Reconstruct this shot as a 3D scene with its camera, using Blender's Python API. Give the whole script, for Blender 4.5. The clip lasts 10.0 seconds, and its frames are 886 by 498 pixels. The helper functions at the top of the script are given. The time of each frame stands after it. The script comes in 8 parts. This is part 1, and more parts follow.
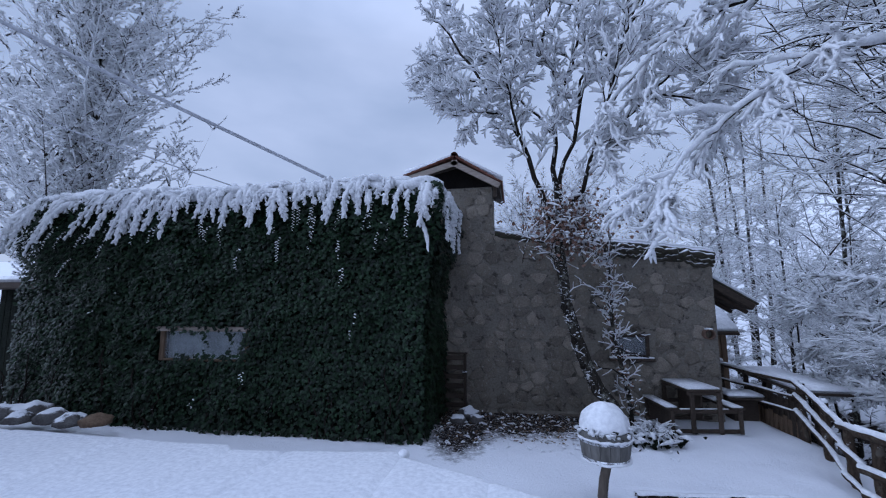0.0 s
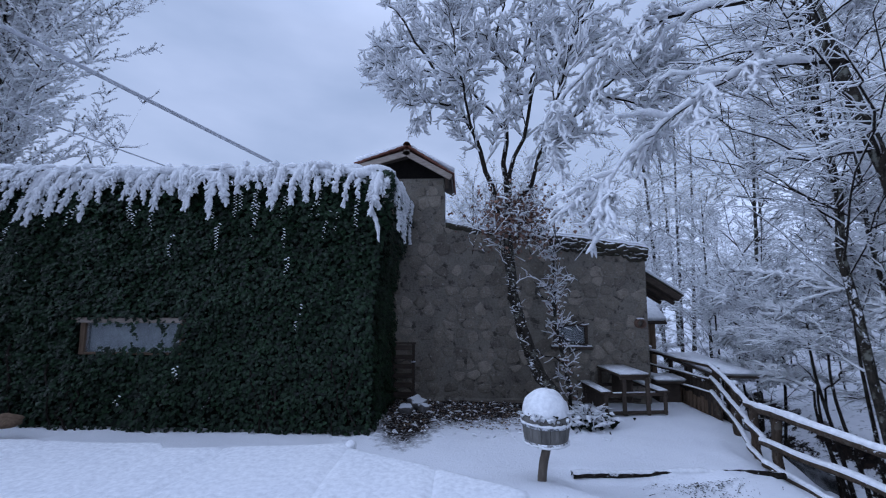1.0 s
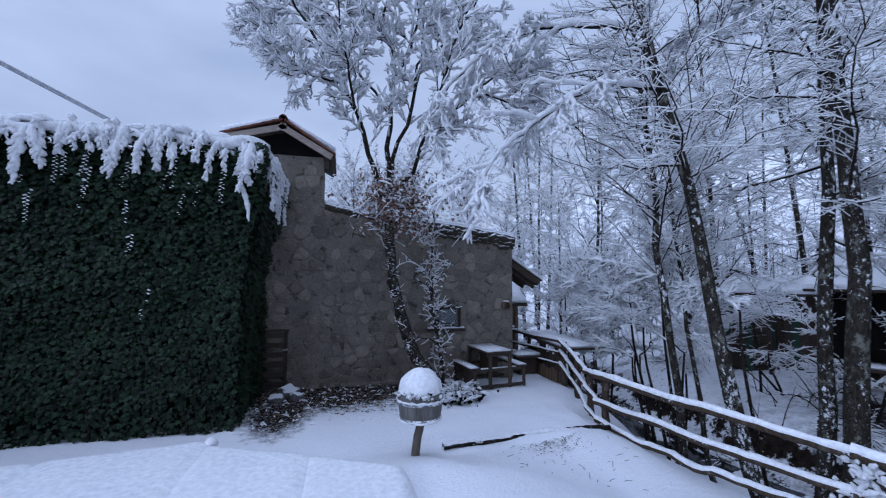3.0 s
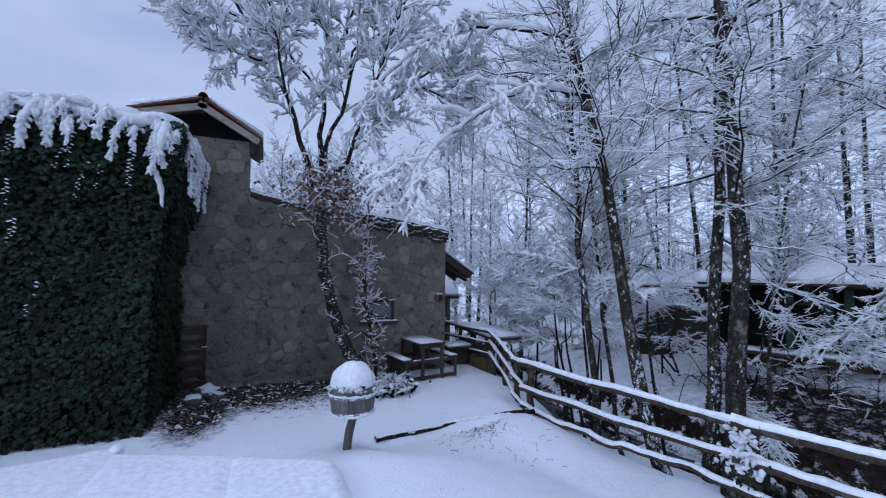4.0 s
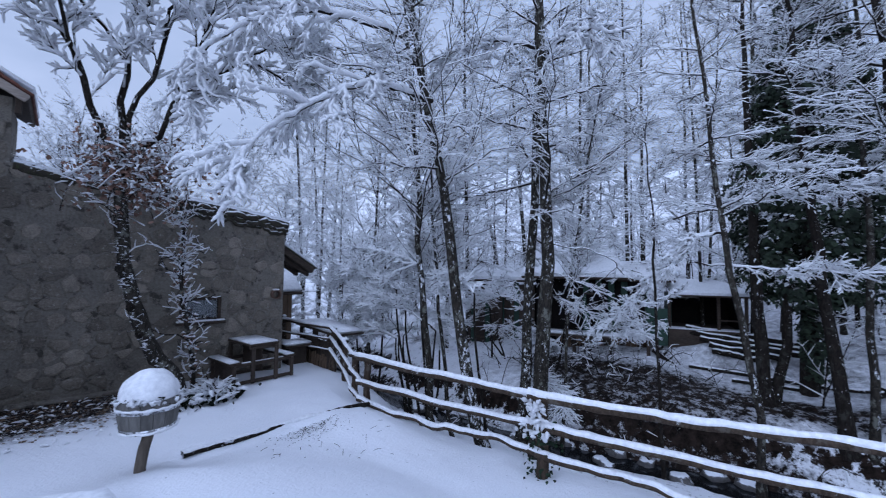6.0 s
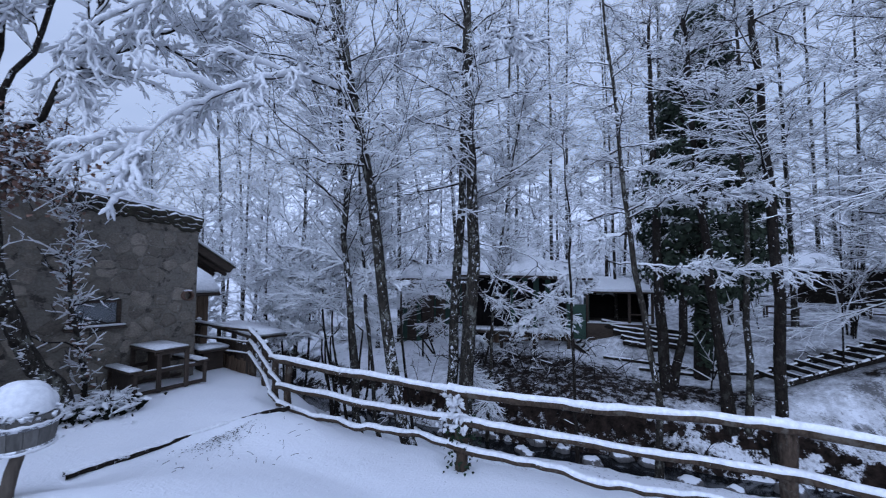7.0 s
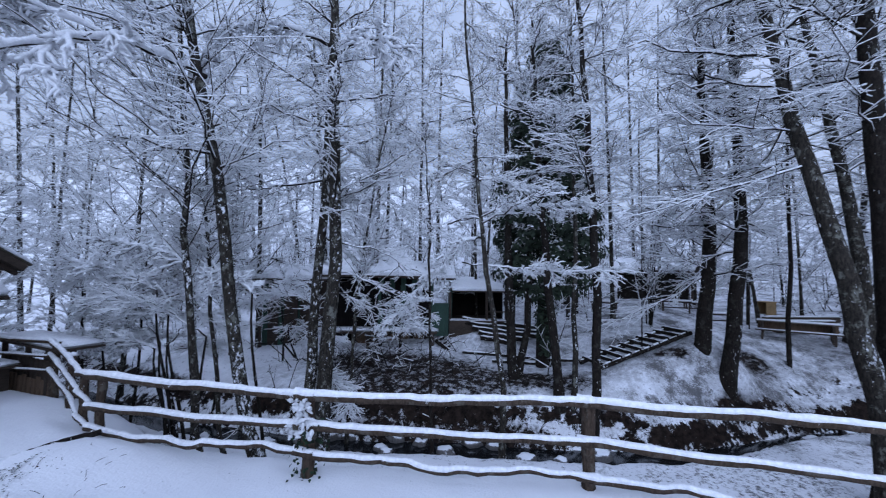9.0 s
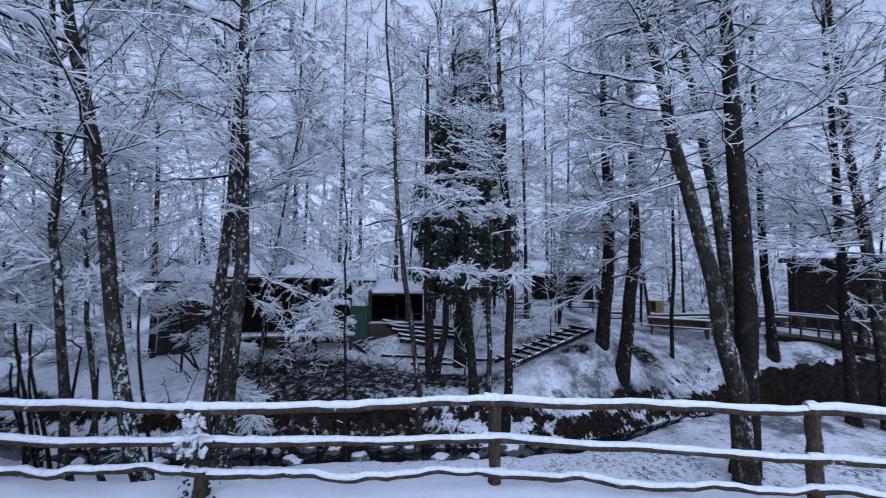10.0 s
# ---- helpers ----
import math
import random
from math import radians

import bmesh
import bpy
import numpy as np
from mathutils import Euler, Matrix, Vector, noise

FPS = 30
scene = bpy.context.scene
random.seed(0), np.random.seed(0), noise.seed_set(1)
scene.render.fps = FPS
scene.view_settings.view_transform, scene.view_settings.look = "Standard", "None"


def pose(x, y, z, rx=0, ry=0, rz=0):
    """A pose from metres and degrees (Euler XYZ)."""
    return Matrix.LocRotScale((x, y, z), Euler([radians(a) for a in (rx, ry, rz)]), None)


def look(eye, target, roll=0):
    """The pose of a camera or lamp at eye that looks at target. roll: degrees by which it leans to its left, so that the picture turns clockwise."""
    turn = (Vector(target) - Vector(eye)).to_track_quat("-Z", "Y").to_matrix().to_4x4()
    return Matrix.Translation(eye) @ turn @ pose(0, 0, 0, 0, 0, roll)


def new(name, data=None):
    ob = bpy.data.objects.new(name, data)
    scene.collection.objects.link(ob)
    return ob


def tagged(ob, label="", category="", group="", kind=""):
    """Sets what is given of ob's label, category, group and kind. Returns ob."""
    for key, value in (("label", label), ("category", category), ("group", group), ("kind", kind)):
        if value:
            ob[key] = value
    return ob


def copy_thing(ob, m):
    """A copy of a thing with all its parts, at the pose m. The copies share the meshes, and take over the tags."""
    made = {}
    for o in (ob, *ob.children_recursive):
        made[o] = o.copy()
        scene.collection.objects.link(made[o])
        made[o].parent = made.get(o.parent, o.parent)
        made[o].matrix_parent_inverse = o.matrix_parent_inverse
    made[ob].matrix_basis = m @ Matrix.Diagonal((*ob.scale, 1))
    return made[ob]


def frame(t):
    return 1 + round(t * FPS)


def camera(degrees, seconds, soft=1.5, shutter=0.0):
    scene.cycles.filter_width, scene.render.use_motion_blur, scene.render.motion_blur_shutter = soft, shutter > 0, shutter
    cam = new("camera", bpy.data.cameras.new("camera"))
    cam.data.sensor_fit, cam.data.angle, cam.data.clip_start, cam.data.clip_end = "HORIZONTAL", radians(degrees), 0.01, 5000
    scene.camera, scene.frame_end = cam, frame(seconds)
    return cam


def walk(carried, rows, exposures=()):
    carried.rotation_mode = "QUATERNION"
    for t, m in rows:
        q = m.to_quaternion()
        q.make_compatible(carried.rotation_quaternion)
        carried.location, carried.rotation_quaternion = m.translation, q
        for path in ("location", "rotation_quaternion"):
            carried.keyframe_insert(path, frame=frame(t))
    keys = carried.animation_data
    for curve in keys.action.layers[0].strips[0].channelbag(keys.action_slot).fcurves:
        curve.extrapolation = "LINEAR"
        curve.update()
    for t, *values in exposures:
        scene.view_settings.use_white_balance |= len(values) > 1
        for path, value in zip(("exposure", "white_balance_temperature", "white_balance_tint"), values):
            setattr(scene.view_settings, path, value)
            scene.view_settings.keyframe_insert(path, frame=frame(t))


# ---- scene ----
cam = camera(94.8, 10.0, soft=1.1, shutter=0.3)
PATH = [
    (0, (-4.015, -9.331, 2.344), (-4.36, -7.378, 2.603), -0.2),
    (0.5, (-4.022, -9.348, 2.355), (-4.256, -7.376, 2.591), -0.1),
    (1, (-4.03, -9.348, 2.355), (-4.132, -7.362, 2.566), 0.1),
    (1.5, (-4.037, -9.345, 2.349), (-4.0, -7.354, 2.54), 0.2),
    (2, (-4.042, -9.346, 2.338), (-3.853, -7.363, 2.51), 0.2),
    (2.5, (-4.041, -9.354, 2.333), (-3.708, -7.389, 2.491), 0.2),
    (4, (-4.089, -9.378, 2.311), (-3.297, -7.545, 2.426), 0.5),
    (4.5, (-4.061, -9.394, 2.306), (-3.112, -7.637, 2.409), 0.6),
    (5, (-4.015, -9.427, 2.307), (-2.916, -7.759, 2.405), 0.8),
    (5.5, (-3.893, -9.497, 2.291), (-2.655, -7.929, 2.392), 0.8),
    (6, (-3.801, -9.586, 2.307), (-2.437, -8.126, 2.405), 0.7),
    (7.5, (-3.62, -9.838, 2.271), (-1.968, -8.715, 2.375), 0.5),
    (8, (-3.592, -9.919, 2.261), (-1.867, -8.913, 2.369), 0.6),
    (8.5, (-3.567, -10.007, 2.273), (-1.77, -9.136, 2.381), 0.8),
    (9, (-3.545, -10.08, 2.295), (-1.683, -9.357, 2.402), 0.9),
    (9.5, (-3.52, -10.164, 2.307), (-1.601, -9.611, 2.42), 0.9),
    (10, (-3.489, -10.24, 2.305), (-1.528, -9.867, 2.428), 1.0),
]
EXPOSURES = [(0, 0.08, 6320, 10), (2.5, 0.13, 6320, 10), (4.5, 0.15, 6320, 10), (6, 0.18, 6300, 10), (8, 0.22, 6300, 10), (10, 0.20, 6320, 10)]
walk(cam, [(t, look(eye, target, roll)) for t, eye, target, roll in PATH], EXPOSURES)

# ---- light: heavy overcast at dusk, a pale blue sky ----
SUN_EL, SUN_AZ = 24.0, 252.0
world = bpy.data.worlds.new("winter_sky")
scene.world = world
world.use_nodes = True
nt = world.node_tree
nt.nodes.clear()
w_out = nt.nodes.new("ShaderNodeOutputWorld")
w_bg = nt.nodes.new("ShaderNodeBackground")
w_sky = nt.nodes.new("ShaderNodeTexSky")
w_sky.sky_type = "NISHITA"
w_sky.sun_disc = False
w_sky.sun_elevation, w_sky.sun_rotation = radians(SUN_EL), radians(SUN_AZ)
w_dim = nt.nodes.new("ShaderNodeMixRGB")
w_dim.blend_type = "MULTIPLY"
w_dim.inputs[0].default_value = 1.0
w_dim.inputs[2].default_value = (0.10, 0.10, 0.10, 1)
w_tc = nt.nodes.new("ShaderNodeTexCoord")
w_map = nt.nodes.new("ShaderNodeMapping")
w_map.inputs["Scale"].default_value = (1.2, 1.2, 3.0)
w_noise = nt.nodes.new("ShaderNodeTexNoise")
w_noise.inputs["Scale"].default_value = 1.6
w_noise.inputs["Detail"].default_value = 5
w_noise.inputs["Roughness"].default_value = 0.5
w_ramp = nt.nodes.new("ShaderNodeValToRGB")
w_ramp.color_ramp.elements[0].position = 0.33
w_ramp.color_ramp.elements[0].color = (0.36, 0.46, 0.70, 1)
w_ramp.color_ramp.elements[1].position = 0.68
w_ramp.color_ramp.elements[1].color = (0.54, 0.64, 0.92, 1)
w_mix = nt.nodes.new("ShaderNodeMixRGB")
w_mix.inputs[0].default_value = 0.88
nt.links.new(w_sky.outputs[0], w_dim.inputs[1])
nt.links.new(w_tc.outputs["Generated"], w_map.inputs[0])
nt.links.new(w_map.outputs[0], w_noise.inputs["Vector"])
nt.links.new(w_noise.outputs["Fac"], w_ramp.inputs[0])
nt.links.new(w_dim.outputs[0], w_mix.inputs[1])
nt.links.new(w_ramp.outputs[0], w_mix.inputs[2])
# an overcast sky is brightest overhead
w_sep = nt.nodes.new("ShaderNodeSeparateXYZ")
nt.links.new(w_tc.outputs["Generated"], w_sep.inputs[0])
w_zen = nt.nodes.new("ShaderNodeValToRGB")
for p, v in ((0.0, 0.62), (0.55, 0.70), (1.0, 1.0)):
    el = w_zen.color_ramp.elements[0] if p == 0 else (w_zen.color_ramp.elements[-1] if p == 1.0 else w_zen.color_ramp.elements.new(p))
    el.position, el.color = p, (v * 0.5, v * 0.5, v * 0.5, 1)
w_zen.color_ramp.elements[-1].color = (0.74, 0.74, 0.74, 1)
w_mul = nt.nodes.new("ShaderNodeMixRGB")
w_mul.blend_type = "MULTIPLY"
w_mul.inputs[0].default_value = 1.0
nt.links.new(w_sep.outputs[2], w_zen.inputs[0])
nt.links.new(w_mix.outputs[0], w_mul.inputs[1])
nt.links.new(w_zen.outputs[0], w_mul.inputs[2])
nt.links.new(w_mul.outputs[0], w_bg.inputs[0])
nt.links.new(w_bg.outputs[0], w_out.inputs[0])
w_bg.inputs[1].default_value = 2.9

sun = new("sun", bpy.data.lights.new("sun", "SUN"))
sun.data.energy, sun.data.angle, sun.data.color = 1.5, radians(40), (0.55, 0.69, 1.0)
sun.matrix_world = pose(0, 0, 30, 90 - SUN_EL, 0, 180 - SUN_AZ)


# ---- materials ----
def surface(name, dark, light, scale=3.0, rough=0.8, bump=0.3, fine=40.0, third=None, third_at=0.6, rnd=0.0, metal=0.0, spec=0.4,
            stretch=(1, 1, 1), bump_scale=1.0, top=None, top_at=0.55, glow_through=0.0, third_scale=2.7):
    """A two-scale noise material. third: a patchy third colour; top: a colour that lies on what faces up; rnd: spread between objects and islands; glow_through: light let through."""
    m = bpy.data.materials.new(name)
    m.use_nodes = True
    t = m.node_tree
    t.nodes.clear()
    out = t.nodes.new("ShaderNodeOutputMaterial")
    b = t.nodes.new("ShaderNodeBsdfPrincipled")
    b.inputs["Roughness"].default_value = rough
    b.inputs["Metallic"].default_value = metal
    b.inputs["Specular IOR Level"].default_value = spec
    tc = t.nodes.new("ShaderNodeTexCoord")
    mp = t.nodes.new("ShaderNodeMapping")
    mp.inputs["Scale"].default_value = stretch
    t.links.new(tc.outputs["Object"], mp.inputs[0])

    def nz(s, d=4, r=0.6):
        n = t.nodes.new("ShaderNodeTexNoise")
        n.inputs["Scale"].default_value, n.inputs["Detail"].default_value, n.inputs["Roughness"].default_value = s, d, r
        t.links.new(mp.outputs[0], n.inputs["Vector"])
        return n

    def mix(fac, a, c, mode="MIX"):
        x = t.nodes.new("ShaderNodeMixRGB")
        x.blend_type = mode
        for i, v in ((0, fac), (1, a), (2, c)):
            if hasattr(v, "links") or hasattr(v, "is_linked"):
                t.links.new(v, x.inputs[i])
            elif i == 0:
                x.inputs[0].default_value = v
            else:
                x.inputs[i].default_value = (*v, 1)
        return x.outputs[0]

    def step(v, lo, hi):
        r = t.nodes.new("ShaderNodeMapRange")
        r.inputs[1].default_value, r.inputs[2].default_value = lo, hi
        t.links.new(v, r.inputs[0])
        return r.outputs[0]

    big, small = nz(scale), nz(fine, 5, 0.65)
    col = mix(step(big.outputs["Fac"], 0.33, 0.67), dark, light)
    col = mix(0.45, col, mix(step(small.outputs["Fac"], 0.3, 0.7), [v * 0.55 for v in dark], [min(1, v * 1.25) for v in light]))
    if rnd:
        geo = t.nodes.new("ShaderNodeNewGeometry")
        info = t.nodes.new("ShaderNodeObjectInfo")
        add = t.nodes.new("ShaderNodeMath")
        add.operation = "ADD"
        t.links.new(geo.outputs["Random Per Island"], add.inputs[0])
        t.links.new(info.outputs["Random"], add.inputs[1])
        fr = t.nodes.new("ShaderNodeMath")
        fr.operation = "FRACT"
        t.links.new(add.outputs[0], fr.inputs[0])
        hv = t.nodes.new("ShaderNodeHueSaturation")
        vm = t.nodes.new("ShaderNodeMapRange")
        vm.inputs[3].default_value, vm.inputs[4].default_value = 1 - rnd, 1 + rnd
        t.links.new(fr.outputs[0], vm.inputs[0])
        t.links.new(vm.outputs[0], hv.inputs["Value"])
        t.links.new(col, hv.inputs["Color"])
        col = hv.outputs[0]
    if third:
        patch = nz(scale * third_scale, 5, 0.7)
        col = mix(step(patch.outputs["Fac"], third_at - 0.04, third_at + 0.04), col, third)
    if top:
        geo2 = t.nodes.new("ShaderNodeNewGeometry")
        sep = t.nodes.new("ShaderNodeSeparateXYZ")
        t.links.new(geo2.outputs["Normal"], sep.inputs[0])
        ad = t.nodes.new("ShaderNodeMath")
        ad.operation = "MULTIPLY_ADD"
        ad.inputs[1].default_value, ad.inputs[2].default_value = 0.5, -0.25
        t.links.new(small.outputs["Fac"], ad.inputs[0])
        su = t.nodes.new("ShaderNodeMath")
        t.links.new(sep.outputs[2], su.inputs[0])
        t.links.new(ad.outputs[0], su.inputs[1])
        col = mix(step(su.outputs[0], top_at - 0.08, top_at + 0.08), col, top)
    t.links.new(col, b.inputs["Base Color"])
    if bump:
        bn = t.nodes.new("ShaderNodeBump")
        bn.inputs["Strength"].default_value = bump
        bn.inputs["Distance"].default_value = 0.02 * bump_scale
        sm = t.nodes.new("ShaderNodeMath")
        sm.operation = "ADD"
        t.links.new(small.outputs["Fac"], sm.inputs[0])
        t.links.new(big.outputs["Fac"], sm.inputs[1])
        t.links.new(sm.outputs[0], bn.inputs["Height"])
        t.links.new(bn.outputs[0], b.inputs["Normal"])
    if glow_through:
        tl = t.nodes.new("ShaderNodeBsdfTranslucent")
        ms = t.nodes.new("ShaderNodeMixShader")
        ms.inputs[0].default_value = glow_through
        t.links.new(col, tl.inputs[0])
        t.links.new(b.outputs[0], ms.inputs[1])
        t.links.new(tl.outputs[0], ms.inputs[2])
        t.links.new(ms.outputs[0], out.inputs[0])
    else:
        t.links.new(b.outputs[0], out.inputs[0])
    return m


WHITE = (0.82, 0.83, 0.86)
M_SNOW = surface("snow", (0.80, 0.81, 0.845), (0.87, 0.87, 0.89), 1.5, 0.65, 0.035, 16, spec=0.25)
M_SNOWF = surface("snow_fluffy", (0.82, 0.83, 0.86), (0.90, 0.90, 0.92), 3, 0.75, 0.5, 26, spec=0.2, glow_through=0.25)
M_TWIGSNOW = surface("snow_on_twigs", (0.87, 0.88, 0.905), (0.91, 0.915, 0.935), 2, 0.8, 0, 20, spec=0.1, glow_through=0.15)
M_TWIG = surface("twig_bark", (0.012, 0.010, 0.009), (0.032, 0.026, 0.023), 4, 0.95, 0, 30, spec=0.1)
M_STONE = surface("stone", (0.135, 0.116, 0.094), (0.285, 0.247, 0.202), 4, 0.95, 0.9, 38, third=(0.30, 0.275, 0.24), third_at=0.62, rnd=0.32, spec=0.15)
M_MORTAR = surface("mortar", (0.118, 0.104, 0.088), (0.255, 0.228, 0.192), 1.6, 0.97, 1.0, 24, third=(0.07, 0.062, 0.052), third_at=0.58, spec=0.1)
M_CAP = surface("mossy_coping", (0.03, 0.026, 0.022), (0.075, 0.065, 0.05), 6, 0.97, 0.9, 40, third=(0.06, 0.07, 0.035), third_at=0.6, top=WHITE, top_at=0.6, spec=0.1)
M_LEAF = surface("ivy_leaf", (0.0029, 0.0095, 0.0040), (0.0106, 0.028, 0.0106), 6, 0.5, 0.1, 60, rnd=0.7, spec=0.21)
# Near-black; on walls behind the ivy it stands in for shaded gaps.
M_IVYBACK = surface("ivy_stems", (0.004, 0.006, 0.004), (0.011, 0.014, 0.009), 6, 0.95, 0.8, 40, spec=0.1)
M_DRY = surface("dry_leaf", (0.10, 0.055, 0.042), (0.24, 0.140, 0.105), 8, 0.8, 0.2, 50, rnd=0.35, spec=0.2)
M_WOOD = surface("weathered_wood", (0.075, 0.06, 0.048), (0.17, 0.14, 0.115), 3, 0.9, 0.6, 26, stretch=(1, 1, 0.2), rnd=0.15, spec=0.2)
M_WOODD = surface("dark_wood", (0.03, 0.022, 0.017), (0.075, 0.055, 0.042), 3, 0.85, 0.5, 30, stretch=(0.3, 1, 1), rnd=0.12, spec=0.25)
M_BOARD = surface("brown_boards", (0.11, 0.07, 0.045), (0.21, 0.145, 0.10), 4, 0.9, 0.5, 26, stretch=(1, 1, 0.15), rnd=0.15, spec=0.2)
M_BARGE = surface("barge_board", (0.26, 0.21, 0.18), (0.40, 0.34, 0.29), 3, 0.85, 0.4, 30, stretch=(0.2, 1, 1), spec=0.2)
M_TILE = surface("roof_tile", (0.10, 0.04, 0.03), (0.20, 0.085, 0.06), 5, 0.85, 0.5, 40, rnd=0.25, top=WHITE, top_at=0.8, spec=0.2)
M_STAVE = surface("barrel_stave", (0.085, 0.08, 0.074), (0.18, 0.172, 0.16), 4, 0.85, 0.5, 30, stretch=(1, 1, 0.2), rnd=0.2, spec=0.2)
M_HOOP = surface("hoop_metal", (0.12, 0.12, 0.125), (0.25, 0.25, 0.26), 8, 0.5, 0.3, 40, metal=0.8, third=WHITE, third_at=0.5)
# Near-black that stands in for shade on hollows and sheltered walls.
M_BLACK = surface("shade_black", (0.006, 0.005, 0.005), (0.014, 0.012, 0.011), 4, 0.95, 0.2, 30, spec=0.05)
M_GREEN = surface("green_paint", (0.012, 0.035, 0.024), (0.028, 0.07, 0.048), 2, 0.7, 0.3, 25, rnd=0.1, stretch=(1, 1, 0.2))
M_CLAY = surface("clay_pipe", (0.10, 0.06, 0.045), (0.18, 0.11, 0.08), 8, 0.85, 0.4, 40)
M_YEL = surface("yellow_wood", (0.20, 0.13, 0.06), (0.32, 0.21, 0.10), 4, 0.8, 0.4, 25, rnd=0.1)
M_ROCK = surface("rock", (0.07, 0.065, 0.062), (0.16, 0.15, 0.145), 4, 0.9, 0.7, 30, top=WHITE, top_at=0.72, spec=0.2)
M_CABLE = surface("cable_frosted", (0.30, 0.31, 0.34), (0.5, 0.51, 0.54), 8, 0.8, 0.3, 30, spec=0.2)
M_CONIF = surface("evergreen_ivy", (0.008, 0.016, 0.009), (0.03, 0.044, 0.024), 3, 0.7, 0.2, 40, rnd=0.5, spec=0.3)
M_CURTAIN = surface("curtain_cloth", (0.30, 0.31, 0.31), (0.52, 0.53, 0.52), 3, 0.85, 0.3, 9, spec=0.2)
M_WALLP = surface("window_board", (0.03, 0.035, 0.033), (0.16, 0.165, 0.165), 5, 0.6, 0.2, 14, spec=0.4)


def glass():
    m = bpy.data.materials.new("old_glass")
    m.use_nodes = True
    b = m.node_tree.nodes["Principled BSDF"]
    b.inputs["Base Color"].default_value = (0.85, 0.9, 0.95, 1)
    b.inputs["Roughness"].default_value = 0.12
    b.inputs["Transmission Weight"].default_value = 0.9
    b.inputs["IOR"].default_value = 1.3
    return m


def water():
    m = bpy.data.materials.new("stream_water")
    m.use_nodes = True
    t = m.node_tree
    b = t.nodes["Principled BSDF"]
    b.inputs["Base Color"].default_value = (0.008, 0.009, 0.010, 1)
    b.inputs["Roughness"].default_value = 0.12
    n = t.nodes.new("ShaderNodeTexNoise")
    n.inputs["Scale"].default_value = 7
    bu = t.nodes.new("ShaderNodeBump")
    bu.inputs["Strength"].default_value = 0.4
    t.links.new(n.outputs["Fac"], bu.inputs["Height"])
    t.links.new(bu.outputs[0], b.inputs["Normal"])
    return m


M_GLASS, M_WATER = glass(), water()


def bark(name, dark, light, lichen, flecks, wind=0.10):
    """Furrowed bark: upright ridges, patches of pale lichen, and snow lodged in small flecks, more on the weather side."""
    m = bpy.data.materials.new(name)
    m.use_nodes = True
    t = m.node_tree
    b = t.nodes["Principled BSDF"]
    b.inputs["Roughness"].default_value = 0.92
    b.inputs["Specular IOR Level"].default_value = 0.12
    tc = t.nodes.new("ShaderNodeTexCoord")

    def nz(scale, detail, rough, stretch):
        mp = t.nodes.new("ShaderNodeMapping")
        mp.inputs["Scale"].default_value = stretch
        n = t.nodes.new("ShaderNodeTexNoise")
        n.inputs["Scale"].default_value, n.inputs["Detail"].default_value, n.inputs["Roughness"].default_value = scale, detail, rough
        t.links.new(tc.outputs["Object"], mp.inputs[0])
        t.links.new(mp.outputs[0], n.inputs["Vector"])
        return n.outputs["Fac"]

    def span(v, lo, hi):
        r = t.nodes.new("ShaderNodeMapRange")
        r.inputs[1].default_value, r.inputs[2].default_value = lo, hi
        t.links.new(v, r.inputs[0])
        return r.outputs[0]

    def mix(f, a, c):
        x = t.nodes.new("ShaderNodeMixRGB")
        t.links.new(f, x.inputs[0])
        for i, v in ((1, a), (2, c)):
            if isinstance(v, tuple):
                x.inputs[i].default_value = (*v, 1)
            else:
                t.links.new(v, x.inputs[i])
        return x.outputs[0]

    def madd(v, k, c):
        n = t.nodes.new("ShaderNodeMath")
        n.operation = "MULTIPLY_ADD"
        n.inputs[1].default_value = k
        t.links.new(v, n.inputs[0])
        if isinstance(c, float):
            n.inputs[2].default_value = c
        else:
            t.links.new(c, n.inputs[2])
        return n.outputs[0]

    ridge, patch, big = nz(34, 5, 0.65, (1, 1, 0.3)), nz(7, 5, 0.7, (1, 1, 0.8)), nz(1.6, 3, 0.5, (1, 1, 0.6))
    col = mix(span(ridge, 0.35, 0.65), dark, light)
    col = mix(span(patch, 0.54, 0.62), col, lichen)
    geo = t.nodes.new("ShaderNodeNewGeometry")
    dot = t.nodes.new("ShaderNodeVectorMath")
    dot.operation = "DOT_PRODUCT"
    dot.inputs[1].default_value = (-0.45, -0.75, 0.5)
    t.links.new(geo.outputs["Normal"], dot.inputs[0])
    f = madd(dot.outputs["Value"], wind, nz(15, 8, 0.75, (1, 1, 0.6)))
    f = madd(big, 0.40, f)
    snow = span(f, 0.86 - flecks, 0.90 - flecks)
    col = mix(snow, col, (0.80, 0.81, 0.84))
    t.links.new(col, b.inputs["Base Color"])
    bn = t.nodes.new("ShaderNodeBump")
    bn.inputs["Strength"].default_value = 0.8
    bn.inputs["Distance"].default_value = 0.02
    t.links.new(madd(snow, 0.5, ridge), bn.inputs["Height"])
    t.links.new(bn.outputs[0], b.inputs["Normal"])
    return m


M_BARK = bark("bark", (0.011, 0.009, 0.0075), (0.046, 0.039, 0.031), (0.140, 0.138, 0.116), -0.005)
M_BARKD = bark("bark_dark", (0.007, 0.0055, 0.0045), (0.026, 0.020, 0.016), (0.036, 0.034, 0.028), -0.045)
M_POLE = bark("pole_bark", (0.030, 0.022, 0.016), (0.085, 0.060, 0.044), (0.10, 0.085, 0.07), -0.06)


